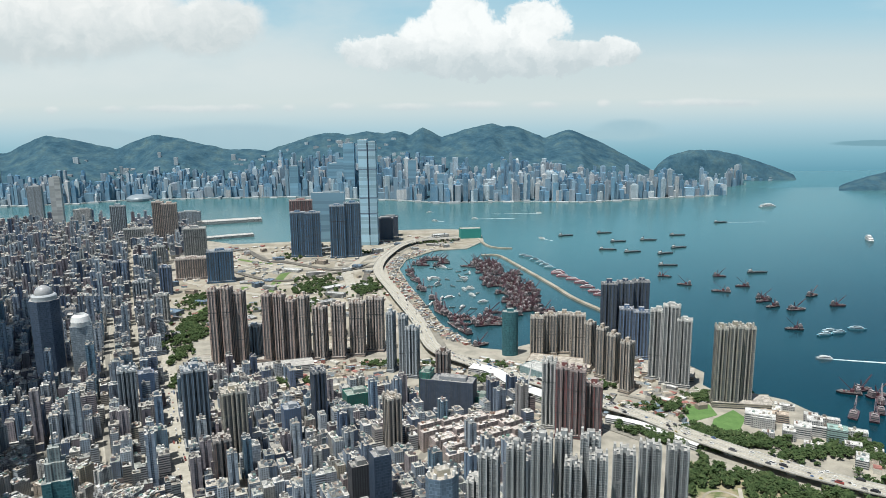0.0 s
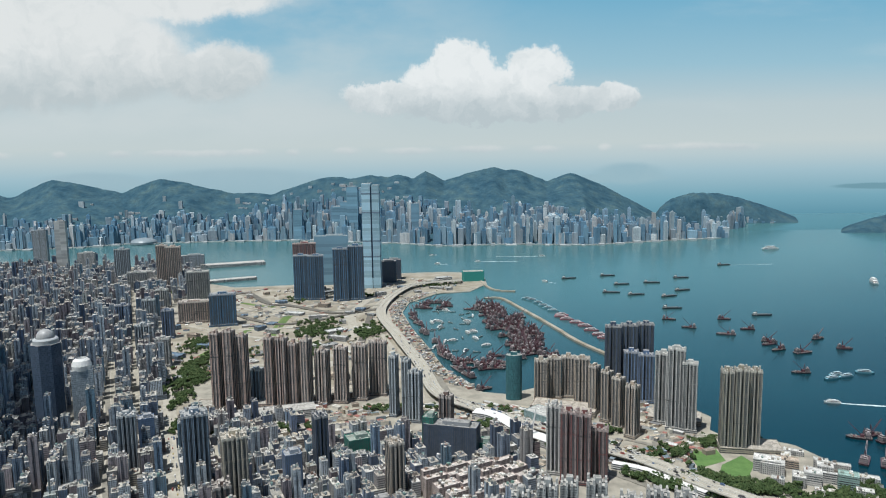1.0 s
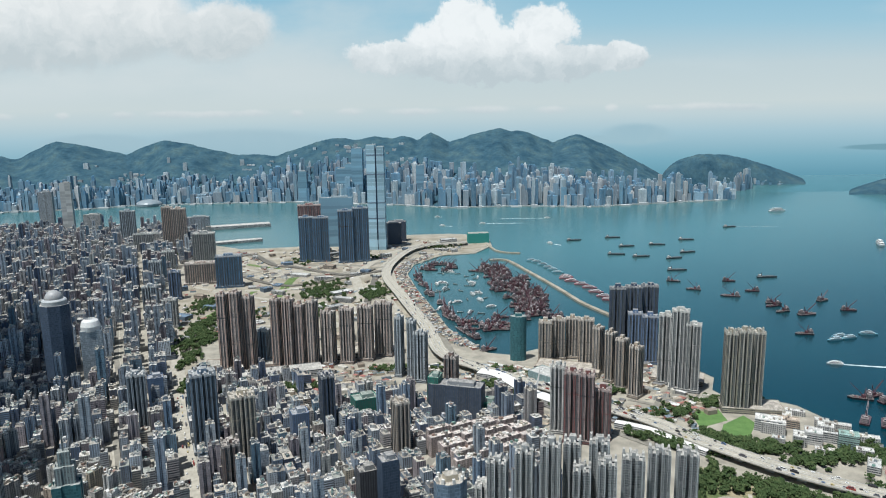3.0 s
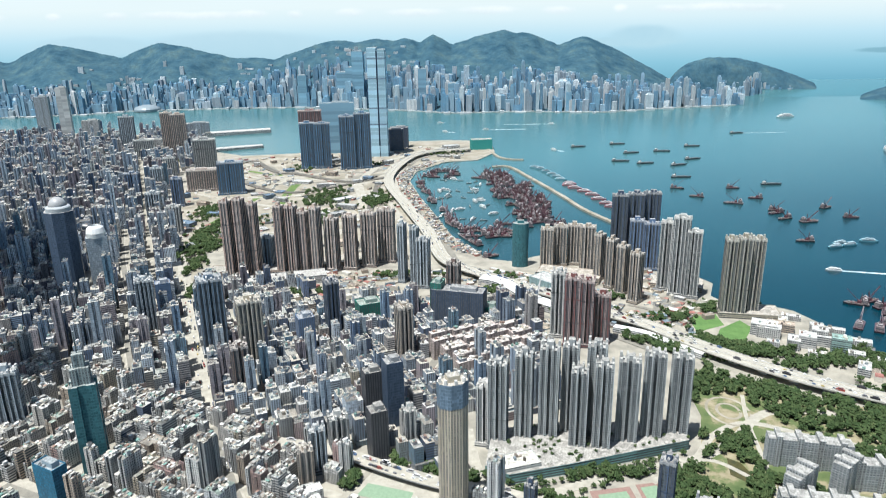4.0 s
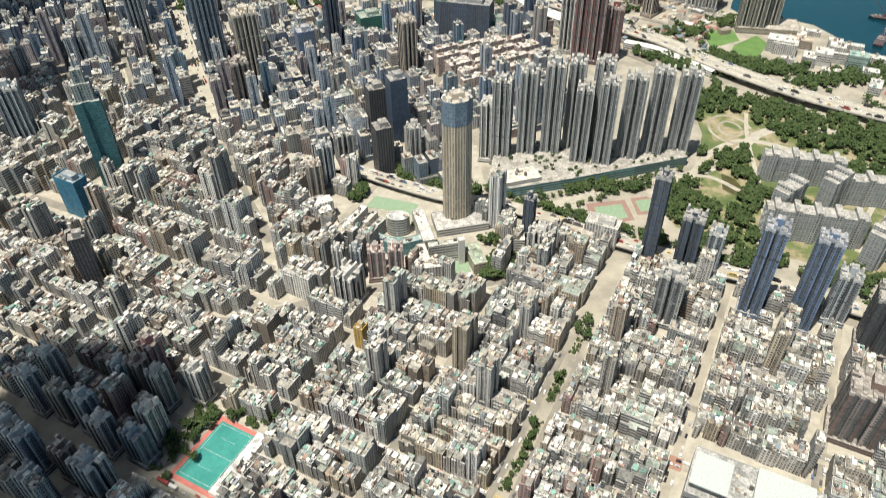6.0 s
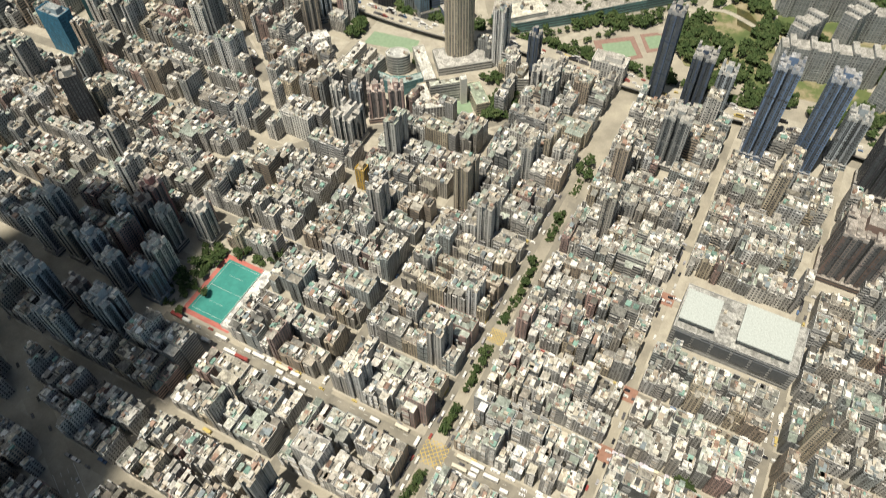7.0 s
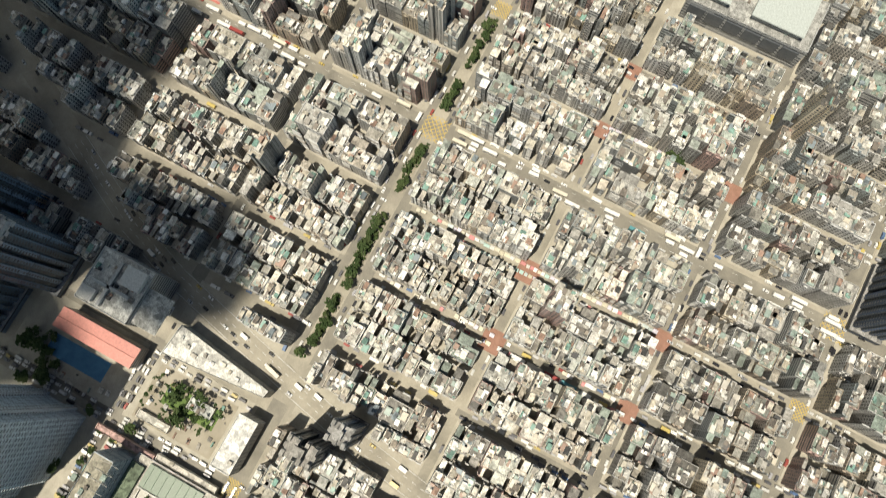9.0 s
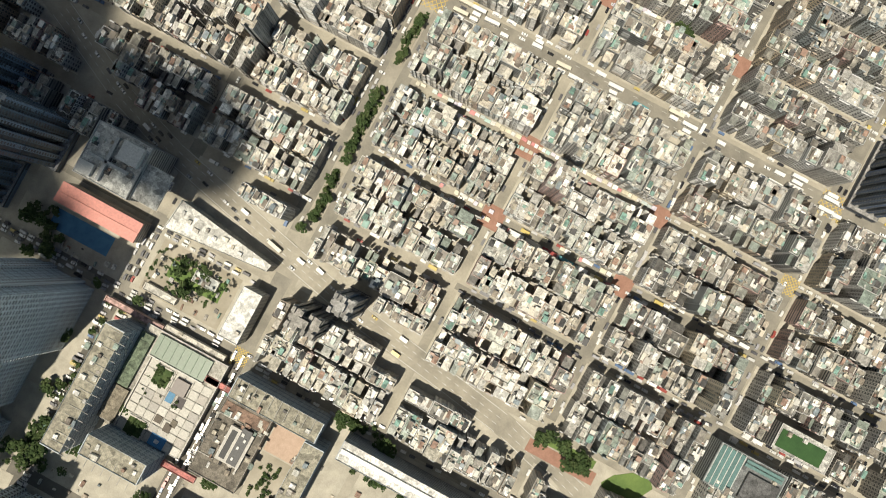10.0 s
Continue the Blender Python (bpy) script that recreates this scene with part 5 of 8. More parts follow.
block("white_hall", -113, -99, -112, -76, 20, WALL, (0.6, 0.6, 0.57), "hall with a flat white roof", (0.78, 0.77, 0.73), clutter_n=1)
block("yard_shed", -176, -152, -112, -107, 5, PAINT, (0.6, 0.58, 0.52), "long pale shed in a yard", (0.62, 0.60, 0.54), clutter_n=0)
block("yard_shed", -150, -132, -92, -84, 4, PAINT, (0.5, 0.5, 0.46), "low grey shed in a yard", (0.5, 0.52, 0.5), clutter_n=3)
WEDGE = [(-178, -67.5), (-105, -61), (-104, -56), (-176, -46)]
s = Solid()
s.walled([grid(*p) for p in WEDGE], 0, 18, WALL_OLD, ROOF, (0.5, 0.5, 0.47), (0.70, 0.69, 0.64), 0.4, 1.0)
wedge = tagged(s.build("corner_block"), "wedge-shaped corner block with a white roof", "building")
for k in range(8):
    p = Solid()
    f, q = 0.08 + 0.09 * k, 0.3 + 0.4 * ((k * 7) % 5) / 5
    px = (WEDGE[0][0] + (WEDGE[1][0] - WEDGE[0][0]) * f) * q + (WEDGE[3][0] + (WEDGE[2][0] - WEDGE[3][0]) * f) * (1 - q)
    py = (WEDGE[0][1] + (WEDGE[1][1] - WEDGE[0][1]) * f) * q + (WEDGE[3][1] + (WEDGE[2][1] - WEDGE[3][1]) * f) * (1 - q)
    p.box(*grid(px, py), 17, 2 + k % 3, 2.5, 1.6 + 0.5 * (k % 2), -THETA, PAINT, ROOF, SHEDS[k % 7])
    p.build("plant_box", wedge)
# the slim dark tower pair near the avenue
for u, v, a, b, h, c in ((-46, -52, 14, 13, 62, NAVY), (-62, -72, 20, 14, 56, BLACK), (126, 440, 38, 30, 58, UMBER), (222, 182, 20, 44, 55, NAVY)):
    x, y = grid(u, v)
    tower(x, y, a, b, h, -THETA, "bay", c)
x, y = grid(-269, 345)
tower(x, y, 9, 9, 26, -THETA, "box", YELLOW)

# broken lane lines and edge lines along the avenue that cuts across the grid
paint = Solid()
for i in range(3, 11):
    (ax, ay), (bx, by) = DIAGONAL[i], DIAGONAL[i + 1]
    d = math.hypot(bx - ax, by - ay)
    deg = math.degrees(math.atan2(by - ay, bx - ax))
    for k in range(int(d / 7)):
        f = (k * 7 + 3) / d
        for o, long in ((-2.4, 3.2), (2.4, 3.2), (-7.2, 7.0), (7.2, 7.0)):
            paint.box(ax + (bx - ax) * f - (by - ay) / d * o, ay + (by - ay) * f + (bx - ax) / d * o, 0.2, long, 0.28, 0.03, deg, LINE_WHITE, LINE_WHITE, WHITE)
tagged(paint.build("road_marking"), "worn white lane lines along the avenue", "road marking", kind="structure")
# market stalls along the paved lanes
AWNINGS = [(0.72, 0.70, 0.66), (0.74, 0.73, 0.72), (0.55, 0.62, 0.60), (0.62, 0.58, 0.66), (0.66, 0.62, 0.50), (0.40, 0.56, 0.52), (0.60, 0.24, 0.24), (0.62, 0.58, 0.44)]
rnd = random.Random(61)
stalls = Solid()
for v, lo, hi in ((94, -80, 100), (41, -80, 100), (209, 12, 100), (303, 12, 100)):
    for side in (-1, 1):
        u = lo
        while u < hi:
            long = rnd.uniform(2.2, 4.5)
            if rnd.random() < (0.9 if v in (94,) else 0.45):
                x, y = grid(u + long / 2, v + side * rnd.uniform(2.6, 3.4))
                c = shade(rnd.choice(AWNINGS), rnd.uniform(0.8, 1.1))
                stalls.box(x, y, 2.3 + rnd.uniform(-0.2, 0.2), long, rnd.uniform(2.0, 3.0), 0.12, -THETA + rnd.uniform(-4, 4), METAL, METAL, c, floor=True)
                stalls.box(x, y, 0.16, long * 0.8, 1.2, 0.9, -THETA, PAINT, PAINT, shade(c, 0.6))
            u += long + rnd.uniform(0.1, 0.8)
tagged(stalls.build("market_stalls"), "street market stalls under pale awnings", "market stalls", kind="stuff")

ARTIFICIAL = surface("dark_artificial_turf", [(0.3, (0.022, 0.065, 0.018)), (0.7, (0.036, 0.095, 0.026))], 0.2)[0]
# the corner by the avenue: lawns, a school with a turf roof, a glass-roofed hall
block("turf_roofed_school", 232, 270, -6, 11, 22, WALL_BAND, (0.5, 0.5, 0.47), "school block with a green turf roof", (0.5, 0.49, 0.46), [("turf_roof", 234, 265, -4, 8, 21.2, 0.25, ARTIFICIAL, (0, 0, 0))], clutter_n=2)
block("glass_hall", 205, 252, -46, -18, 20, WALL_BAND, (0.36, 0.40, 0.40), "hall with a striped teal glass roof", (0.20, 0.21, 0.21),
      [("skylight", 206 + 3.4 * k, 208.6 + 3.4 * k, -45, -19, 19.2, 1.2, PAINT, shade((0.10, 0.20, 0.19), 0.8 + 0.12 * (k % 3))) for k in range(5)]
      + [("glazing_bar", 205.2 + 3.4 * k, 205.7 + 3.4 * k, -45.5, -18.5, 19.2, 1.5, PAINT, (0.50, 0.52, 0.50)) for k in range(6)]
      + [("skylight", 224, 250, -24.5 + 2.6 * k, -22.5 + 2.6 * k, 19.2, 1.2, PAINT, (0.11, 0.20, 0.19)) for k in range(2)] + [("plant_deck", 228, 250, -44, -27, 19.2, 2.5, ROOF, (0.12, 0.12, 0.12))], clutter_n=4)
slab("lawn", [(x + 0.9 * c, y + d) for x, y in [grid(171, -74)] for c, d in ((-18, -6), (-6, -10), (10, -8), (19, -2), (17, 4), (4, 8), (-10, 6), (-19, 1))], 0, 0.4, GRASS, "rounded green lawn beside the avenue", "lawn")
slab("lawn", grid_rect(102, 146, -76, -70), 0, 0.4, GRASS, "green verge along the avenue", "lawn")
slab("pavement", grid_rect(100, 150, -86, -77), 0, 0.3, BRICK, "red brick footway by the verge", "pavement")
slab("yard_lawn", grid_rect(-168, -128, -98, -84), 0.3, 0.42, GRASS, "overgrown green yard", "lawn")
ESTATE_ASPHALT = surface("worn_estate_asphalt", [(0.25, (0.085, 0.08, 0.07)), (0.55, (0.14, 0.13, 0.11)), (0.8, (0.21, 0.19, 0.155))], 0.05, fine=0.9)[0]
for k, (u0, u1, v0, v1) in enumerate(((-196, -172, -330, -222), (-200, -176, -222, -130), (-104, -92, -330, -125), (-200, -84, -330, -240), (-262, -196, -120, -108))):
    slab("car_park", grid_rect(u0, u1, v0, v1), 0, 0.05 + 0.012 * k, ESTATE_ASPHALT, "grey asphalt yard of the housing estate", "car park")
# pale roof stairs and ribs on the long estate roofs
s = Solid()
for u0, u1, v0, v1, z in ((-170, -157, -220, -134, 35), (-90, -24, -138, -126, 29), (-156, -106, -220, -208, 35)):
    k = 0
    while (u0 + k < u1) if (u1 - u0) > (v1 - v0) else (v0 + k < v1):
        if (u1 - u0) > (v1 - v0):
            s.box(*grid(u0 + k, (v0 + v1) / 2), z, 0.3, v1 - v0, 0.5, -THETA, PAINT, PAINT, (0.36, 0.35, 0.32))
        else:
            s.box(*grid((u0 + u1) / 2, v0 + k), z, u1 - u0, 0.3, 0.5, -THETA, PAINT, PAINT, (0.36, 0.35, 0.32))
        k += 6
tagged(s.build("roof_ribs"), "low upstands across the estate roofs", "roof detail", kind="stuff")

# ---------------------------------------------------------------- vehicles
def wheel_mesh():
    s = Solid()
    ring = [(0.33 * math.cos(k * math.pi / 5), 0.33 * math.sin(k * math.pi / 5)) for k in range(10)]
    i = 0
    s.v = [(x, -0.12, z) for x, z in ring] + [(x, 0.12, z) for x, z in ring]
    for k in range(10):
        j = (k + 1) % 10
        s.face((k, j, 10 + j, 10 + k), METAL, (0.02, 0.02, 0.02))
    s.face(tuple(range(10)), METAL, (0.25, 0.25, 0.25)), s.face(tuple(range(19, 9, -1)), METAL, (0.25, 0.25, 0.25))
    return s.mesh("wheel")


WHEEL = wheel_mesh()


def profile(s, pts, wide, mat, tint):
    """A body drawn from its side, with that width."""
    i, n = len(s.v), len(pts)
    s.v += [(x, -wide / 2, z) for x, z in pts] + [(x, wide / 2, z) for x, z in pts]
    for k in range(n):
        j = (k + 1) % n
        s.face((i + j, i + k, i + n + k, i + n + j), mat, tint)
    s.face(tuple(range(i, i + n)), mat, tint), s.face(tuple(range(i + 2 * n - 1, i + n - 1, -1)), mat, tint)


def car(word, tint):
    t = thing("car", 0, 0, -50, 0, f"{word} saloon car on the street", "car", "cars in the streets")
    s = Solid()
    profile(s, [(-2.2, 0.3), (2.2, 0.3), (2.2, 0.75), (1.2, 0.9), (-1.6, 0.95), (-2.2, 0.85)], 1.78, CAR_PAINT, tint)
    s.build("body", t)
    s = Solid()
    profile(s, [(-1.5, 0.92), (1.1, 0.88), (0.5, 1.42), (-1.0, 1.42)], 1.56, METAL, (0.03, 0.035, 0.04))
    s.build("glazing", t)
    s = Solid()
    s.box(-0.25, 0, 1.42, 1.5, 1.45, 0.05, 0, CAR_PAINT, CAR_PAINT, tint)
    s.build("roof", t)
    for x in (-1.35, 1.35):
        for y in (-0.8, 0.8):
            o = new("wheel", WHEEL)
            o.parent, o.location = t, (x, y, 0.33)
    return t


def bus(word, tint, long=11.0, tall=4.2, name="bus"):
    t = thing(name, 0, 0, -50, 0, f"{word} {'double-deck bus' if tall > 4 else 'van' if long < 7 else 'lorry'} on the street", name, "buses and lorries in the streets")
    s = Solid()
    profile(s, [(-long / 2, 0.35), (long / 2, 0.35), (long / 2, tall - 0.4), (long / 2 - 0.3, tall), (-long / 2, tall)], 2.45, CAR_PAINT, tint)
    s.build("body", t)
    for z in ((0.32, 0.72) if tall > 4 else (0.6,)):
        s = Solid()
        s.box(0, 0, tall * z, long * 0.94, 2.5, tall * 0.14, 0, METAL, METAL, (0.03, 0.035, 0.04))
        s.build("window_band", t)
    for x in (-long * 0.3, long * 0.34):
        for y in (-1.12, 1.12):
            o = new("wheel", WHEEL)
            o.parent, o.location, o.scale = t, (x, y, 0.48), (1.45, 1.3, 1.45)
    return t


CARS = [car(wd, c) for wd, c in (("white", (0.75, 0.75, 0.74)), ("white", (0.7, 0.7, 0.7)), ("black", (0.02, 0.02, 0.022)), ("silver", (0.45, 0.46, 0.47)), ("red", (0.28, 0.06, 0.05)), ("yellow", (0.48, 0.37, 0.12)), ("dark grey", (0.10, 0.10, 0.11)))]
MIXED_CARS = CARS[:4] * 4 + CARS[6:] * 3 + CARS
LONG = [bus("white", (0.72, 0.71, 0.68)), bus("cream", (0.62, 0.58, 0.48)), bus("red", (0.30, 0.06, 0.055)), bus("teal", (0.10, 0.28, 0.31)), bus("white", (0.7, 0.7, 0.68), 7.5, 3.2, "lorry"), bus("yellow", (0.50, 0.40, 0.14), 6.5, 2.7, "van"),
        bus("white", (0.72, 0.72, 0.7), 6.0, 2.6, "van")]
rnd = random.Random(77)


def drive(kind, u, v, along):
    x, y = grid(u, v)
    copy_thing(kind, pose(x, y, 0.22 if abs(v) < 1 else 0.06, 0, 0, along - THETA + rnd.uniform(-2, 2)))


# queue of buses and lorries in the main street
for k in range(52):
    u = -330 + k * 11.5 + rnd.uniform(-2, 2)
    for vv in (149.5, 153.2, 157.0, 160.4):
        if rnd.random() < 0.5 and abs(u + 98) > 16:
            drive(rnd.choice([LONG[0], LONG[1], LONG[4], LONG[6]] * 4 + LONG[2:4]) if rnd.random() < 0.62 else rnd.choice(MIXED_CARS), u, vv, 0 if vv < 155 else 180)
for v, wide, lo, hi in ((41, 4, -84, 330), (94, 4, -84, 330), (-11, 4, -84, 330), (-122, 4.5, -330, 260), (209, 3.5, -84, 300), (259, 4, -330, 300), (94, 4, -280, -112), (351, 4, -84, 200), (408, 4, -84, 200)):
    u = lo
    while u < hi:
        u += rnd.uniform(24, 70)
        drive(rnd.choice(MIXED_CARS) if rnd.random() < 0.85 else rnd.choice(LONG[4:]), u, v + rnd.choice((-1, 1)) * wide * rnd.choice((0.4, 0.8)), rnd.choice((0, 180)))
for u, wide, lo, hi in ((204, 5, -200, 300), (-109, 3, -30, 420), (-87, 3, -30, 420), (-190, 3.5, -20, 300), (106, 3.5, -60, 120)):
    v = lo
    while v < hi:
        v += rnd.uniform(24, 70)
        drive(rnd.choice(MIXED_CARS) if rnd.random() < 0.85 else rnd.choice(LONG[4:]), u + rnd.choice((-1, 1)) * wide * 0.6, v, rnd.choice((90, 270)))
for k in range(45):
    f = rnd.uniform(1.0, 8.95)
    i = int(f)
    (ax, ay), (bx, by) = DIAGONAL[i], DIAGONAL[i + 1]
    deg = math.degrees(math.atan2(by - ay, bx - ax))
    ox, oy = rot2(0, rnd.choice((-5.5, -2, 2, 5.5)), deg)
    copy_thing(rnd.choice(MIXED_CARS) if rnd.random() < 0.85 else rnd.choice(LONG[4:] + LONG[:2]), pose(ax + (bx - ax) * (f - i) + ox, ay + (by - ay) * (f - i) + oy, 0.21, 0, 0, deg))
for o in CARS + LONG:      # the patterns park in a side street
    i = (CARS + LONG).index(o)
    x, y = grid(-60 + i * 12.5, 38.2)
    o.matrix_world = pose(x, y, 0.06, 0, 0, -THETA)

# ---------------------------------------------------------------- trees
def crown_solid(s, rr, x, y, z, r, n, size):
    """Leaf clumps scattered through a lumpy crown."""
    lobes = [(rr.uniform(-0.5, 0.5) * r, rr.uniform(-0.5, 0.5) * r, rr.uniform(-0.25, 0.4) * r, rr.uniform(0.45, 0.75) * r) for _ in range(5)]
    for _ in range(n):
        lx, ly, lz, lr = rr.choice(lobes)
        d = Vector((rr.gauss(0, 1), rr.gauss(0, 1), rr.gauss(0, 0.8))).normalized() * lr * rr.uniform(0.55, 1.05)
        c = Vector((x + lx + d.x, y + ly + d.y, z + lz + d.z * 0.8))
        i = len(s.v)
        q = size * rr.uniform(0.6, 1.3)
        for ax in ((1, 0, 0), (0, 1, 0), (-1, 0, 0), (0, -1, 0), (0, 0, 0.8), (0, 0, -0.8)):
            s.v.append(tuple(c + Vector(ax) * q * rr.uniform(0.6, 1.3) + Vector((rr.uniform(-0.3, 0.3), rr.uniform(-0.3, 0.3), 0)) * q))
        for a, b, e in ((0, 1, 4), (1, 2, 4), (2, 3, 4), (3, 0, 4), (1, 0, 5), (2, 1, 5), (3, 2, 5), (0, 3, 5)):
            s.face((i + a, i + b, i + e), LEAF, (0, 0, 0))


def make_tree(seed, r, tall):
    rr = random.Random(seed)
    t = thing("tree", 0, 0, -60, 0, "leafy green street tree", "tree", "trees")
    s = Solid()
    rows = []
    for k, (z, w0) in enumerate(((0, 0.35), (tall * 0.35, 0.24), (tall * 0.6, 0.16))):
        i = len(s.v)
        s.v += [(w0 * math.cos(a * 1.047) + 0.1 * k, w0 * math.sin(a * 1.047), z) for a in range(6)]
        rows.append(i)
    for a, b in zip(rows, rows[1:]):
        for k in range(6):
            s.face((a + k, a + (k + 1) % 6, b + (k + 1) % 6, b + k), BARK, (0, 0, 0))
    for k in range(4):
        ang = rr.uniform(0, 6.28)
        i = len(s.v)
        base = Vector((0.1, 0, tall * 0.45))
        tip = Vector((math.cos(ang) * r * 0.6, math.sin(ang) * r * 0.6, tall * 0.75))
        s.v += [tuple(base + Vector((0.1, 0, 0))), tuple(base + Vector((-0.1, 0.1, 0))), tuple(base + Vector((0, -0.1, 0))), tuple(tip)]
        for a, b in ((0, 1), (1, 2), (2, 0)):
            s.face((i + a, i + b, i + 3), BARK, (0, 0, 0))
    s.build("trunk", t)
    s = Solid()
    crown_solid(s, rr, 0, 0, tall * 0.72, r, 110, r * 0.2)
    s.build("crown", t)
    return t


TREES = [make_tree(k, 2.6 + 0.55 * k, 6 + 1.1 * k) for k in range(6)]
rnd = random.Random(9)


def plant(x, y, size=None, z=0.0):
    k = rnd.randint(0, 5) if size is None else size
    copy_thing(TREES[k], pose(x, y, z, 0, 0, rnd.uniform(0, 360)))


for v0, v1, gap in ((-16, 18, 5), (28, 82, 4.5), (104, 140, 4.5), (172, 194, 5), (206, 248, 8), (272, 338, 9), (364, 396, 9)):
    v = v0
    while v < v1:
        plant(*grid(-98 + rnd.uniform(-2, 2), v), rnd.randint(0, 3), 0.3)
        v += gap * rnd.uniform(0.8, 1.3)
for u, v, n, sp in ((108, -71, 5, 6), (136, -72, 6, 8), (-99, -27, 2, 3), (-145, -190, 4, 4), (-142, -160, 4, 4), (-336, 200, 7, 16), (-320, 238, 7, 9), (-290, 240, 4, 6), (-160, -96, 3, 14), (-262, -100, 6, 8),
                    (-188, -140, 8, 26), (-30, -206, 7, 9), (-178, -232, 10, 14), (-196, -200, 6, 8), (-200, -250, 8, 14), (-150, -92, 2, 10), (-70, -205, 5, 8), (-110, -236, 4, 6), (124, -74, 4, 10), (-12, -126, 5, 6), (20, -124, 4, 5), (62, 212, 4, 6), (-170, 255, 5, 8), (-100, 452, 7, 9), (-232, 235, 4, 6), (-250, -120, 5, 8), (230, -30, 3, 6)):
    for k in range(n):
        plant(*grid(u + rnd.uniform(-sp, sp), v + rnd.uniform(-sp, sp)))

strip_shrubs = Solid()
rnd = random.Random(37)
for v0, v1 in ((-18, 20), (26, 84), (102, 142), (170, 196), (205, 250), (270, 340), (362, 398), (418, 440)):
    for k in range(int((v1 - v0) * 1.6)):
        r = rnd.uniform(0.7, 1.9)
        crown_solid(strip_shrubs, rnd, *grid(-98 + rnd.uniform(-3, 3), rnd.uniform(v0, v1)), 0.35 + r * 0.7, r, 22, r * 0.34)
tagged(strip_shrubs.build("street_shrubs"), "olive-green shrubs filling the planted strip", "shrubs", kind="stuff")

# rows of parked vehicles along the kerbs
parked = Solid()
rnd = random.Random(55)
PARKED = [(0.74, 0.74, 0.72), (0.72, 0.72, 0.7), (0.6, 0.6, 0.58), (0.03, 0.03, 0.035), (0.12, 0.12, 0.13), (0.4, 0.4, 0.42), (0.66, 0.66, 0.64), (0.5, 0.5, 0.5), (0.2, 0.2, 0.21), (0.70, 0.69, 0.66), (0.30, 0.07, 0.06), (0.45, 0.36, 0.14), (0.10, 0.16, 0.28)]


def parked_row(u, v, along):
    long, wide, tall = rnd.choice(((4.3, 1.75, 1.4), (4.4, 1.75, 1.4), (5.2, 1.9, 2.0), (7.0, 2.3, 3.0)))
    x, y = grid(u, v)
    c = rnd.choice(PARKED)
    d = along - THETA
    parked.box(x, y, 0.3, long, wide, tall * 0.5, d, CAR_PAINT, CAR_PAINT, c)
    ox, oy = rot2(-long * 0.06, 0, d)
    parked.box(x + ox, y + oy, 0.3 + tall * 0.5, long * 0.55, wide * 0.88, tall * 0.42, d, METAL, CAR_PAINT, (0.04, 0.045, 0.05), c)


for v, wide in ((-122, 4.6), (-11, 4.0), (41, 4.0), (155, 8.2), (259, 4.0), (351, 4.0), (408, 4.0), (303, 2.6), (465, 3.8)):
    u = -330.0
    while u < 330:
        u += rnd.uniform(5.2, 11)
        if clear(*grid(u, v), 0) and all(abs(u - b) > 10 for b, q in B_LINES):
            parked_row(u, v + rnd.choice((-1, 1)) * wide, 0)
for u, wide in ((-190, 3.6), (204, 5.8), (106, 3.6), (300, 4.0), (-113, 0.5), (-83, 0.5), (-283, 3.8)):
    v = -220.0
    while v < 440:
        v += rnd.uniform(5.2, 12)
        if clear(*grid(u, v), 0) and all(abs(v - b) > 10 for b, q in A_LINES):
            parked_row(u + rnd.choice((-1, 1)) * wide, v, 90)
tagged(parked.build("parked_vehicles"), "rows of parked cars and vans at the kerbs", "vehicles", kind="stuff")

lot = Solid()
parked_main, parked = parked, lot
for u, lo, hi in ((-193, -220, -130), (-181, -220, -130), (-186, -320, -226), (-101, -320, -126), (-95, -320, -126)):
    v = lo
    while v < hi:
        v += rnd.uniform(2.6, 6)
        parked_row(u, v, 0 if u < -150 else 90)
tagged(lot.build("parked_cars_estate"), "cars parked in the estate's yards", "vehicles", kind="stuff")

# ---------------------------------------------------------------- park, estate podium, schools
def pslab(name, poly, z0, z1, mat, label, category, side=None, tint=(0.4, 0.4, 0.38), kind="structure"):
    """A flat piece of the plan."""
    return slab(name, poly, z0, z1, mat, label, category, tint, kind, side)


pslab("park_lawn", PARK, 0, 0.3, surface("park_ground", [(0.3, (0.06, 0.10, 0.03)), (0.47, (0.12, 0.15, 0.055)), (0.55, (0.27, 0.235, 0.14)), (0.7, (0.36, 0.31, 0.21))], 0.035, fine=0.2)[0], "green park lawn with worn patches", "lawn")
for pts, wide in (([(205, 655), (262, 695), (300, 745), (352, 772), (420, 740), (520, 700), (640, 650)], 9), ([(300, 560), (330, 640), (352, 772), (370, 840)], 5), ([(262, 695), (290, 690), (330, 640)], 6),
                  ([(400, 560), (450, 640), (520, 700), (560, 780)], 6), ([(470, 520), (560, 560), (640, 650)], 6)):
    s, line = ribbon(pts, wide, 0.3, 0.42, PAVING)
    tagged(s.build("park_path"), "pale winding park path", "path", kind="structure")
for r in (26, 14):
    s, line = ribbon([(338 + r * math.cos(k * 0.55), 800 + r * 1.3 * math.sin(k * 0.55)) for k in range(12)], 3.5, 0.3, 0.46, SAND)
    tagged(s.build("park_path"), "round pale garden path", "path", kind="structure")
pslab("pond", [(293, 668), (306, 655), (318, 664), (312, 690), (300, 700)], 0.3, 0.36, surface("pond_water", [(0.3, (0.05, 0.06, 0.03)), (0.7, (0.12, 0.10, 0.04))], 0.1, rough=0.1)[0], "murky ochre park pond", "pond")
COURT_RED = surface("faded_red_court", [(0.3, (0.24, 0.15, 0.125)), (0.7, (0.31, 0.20, 0.165))], 0.3)[0]
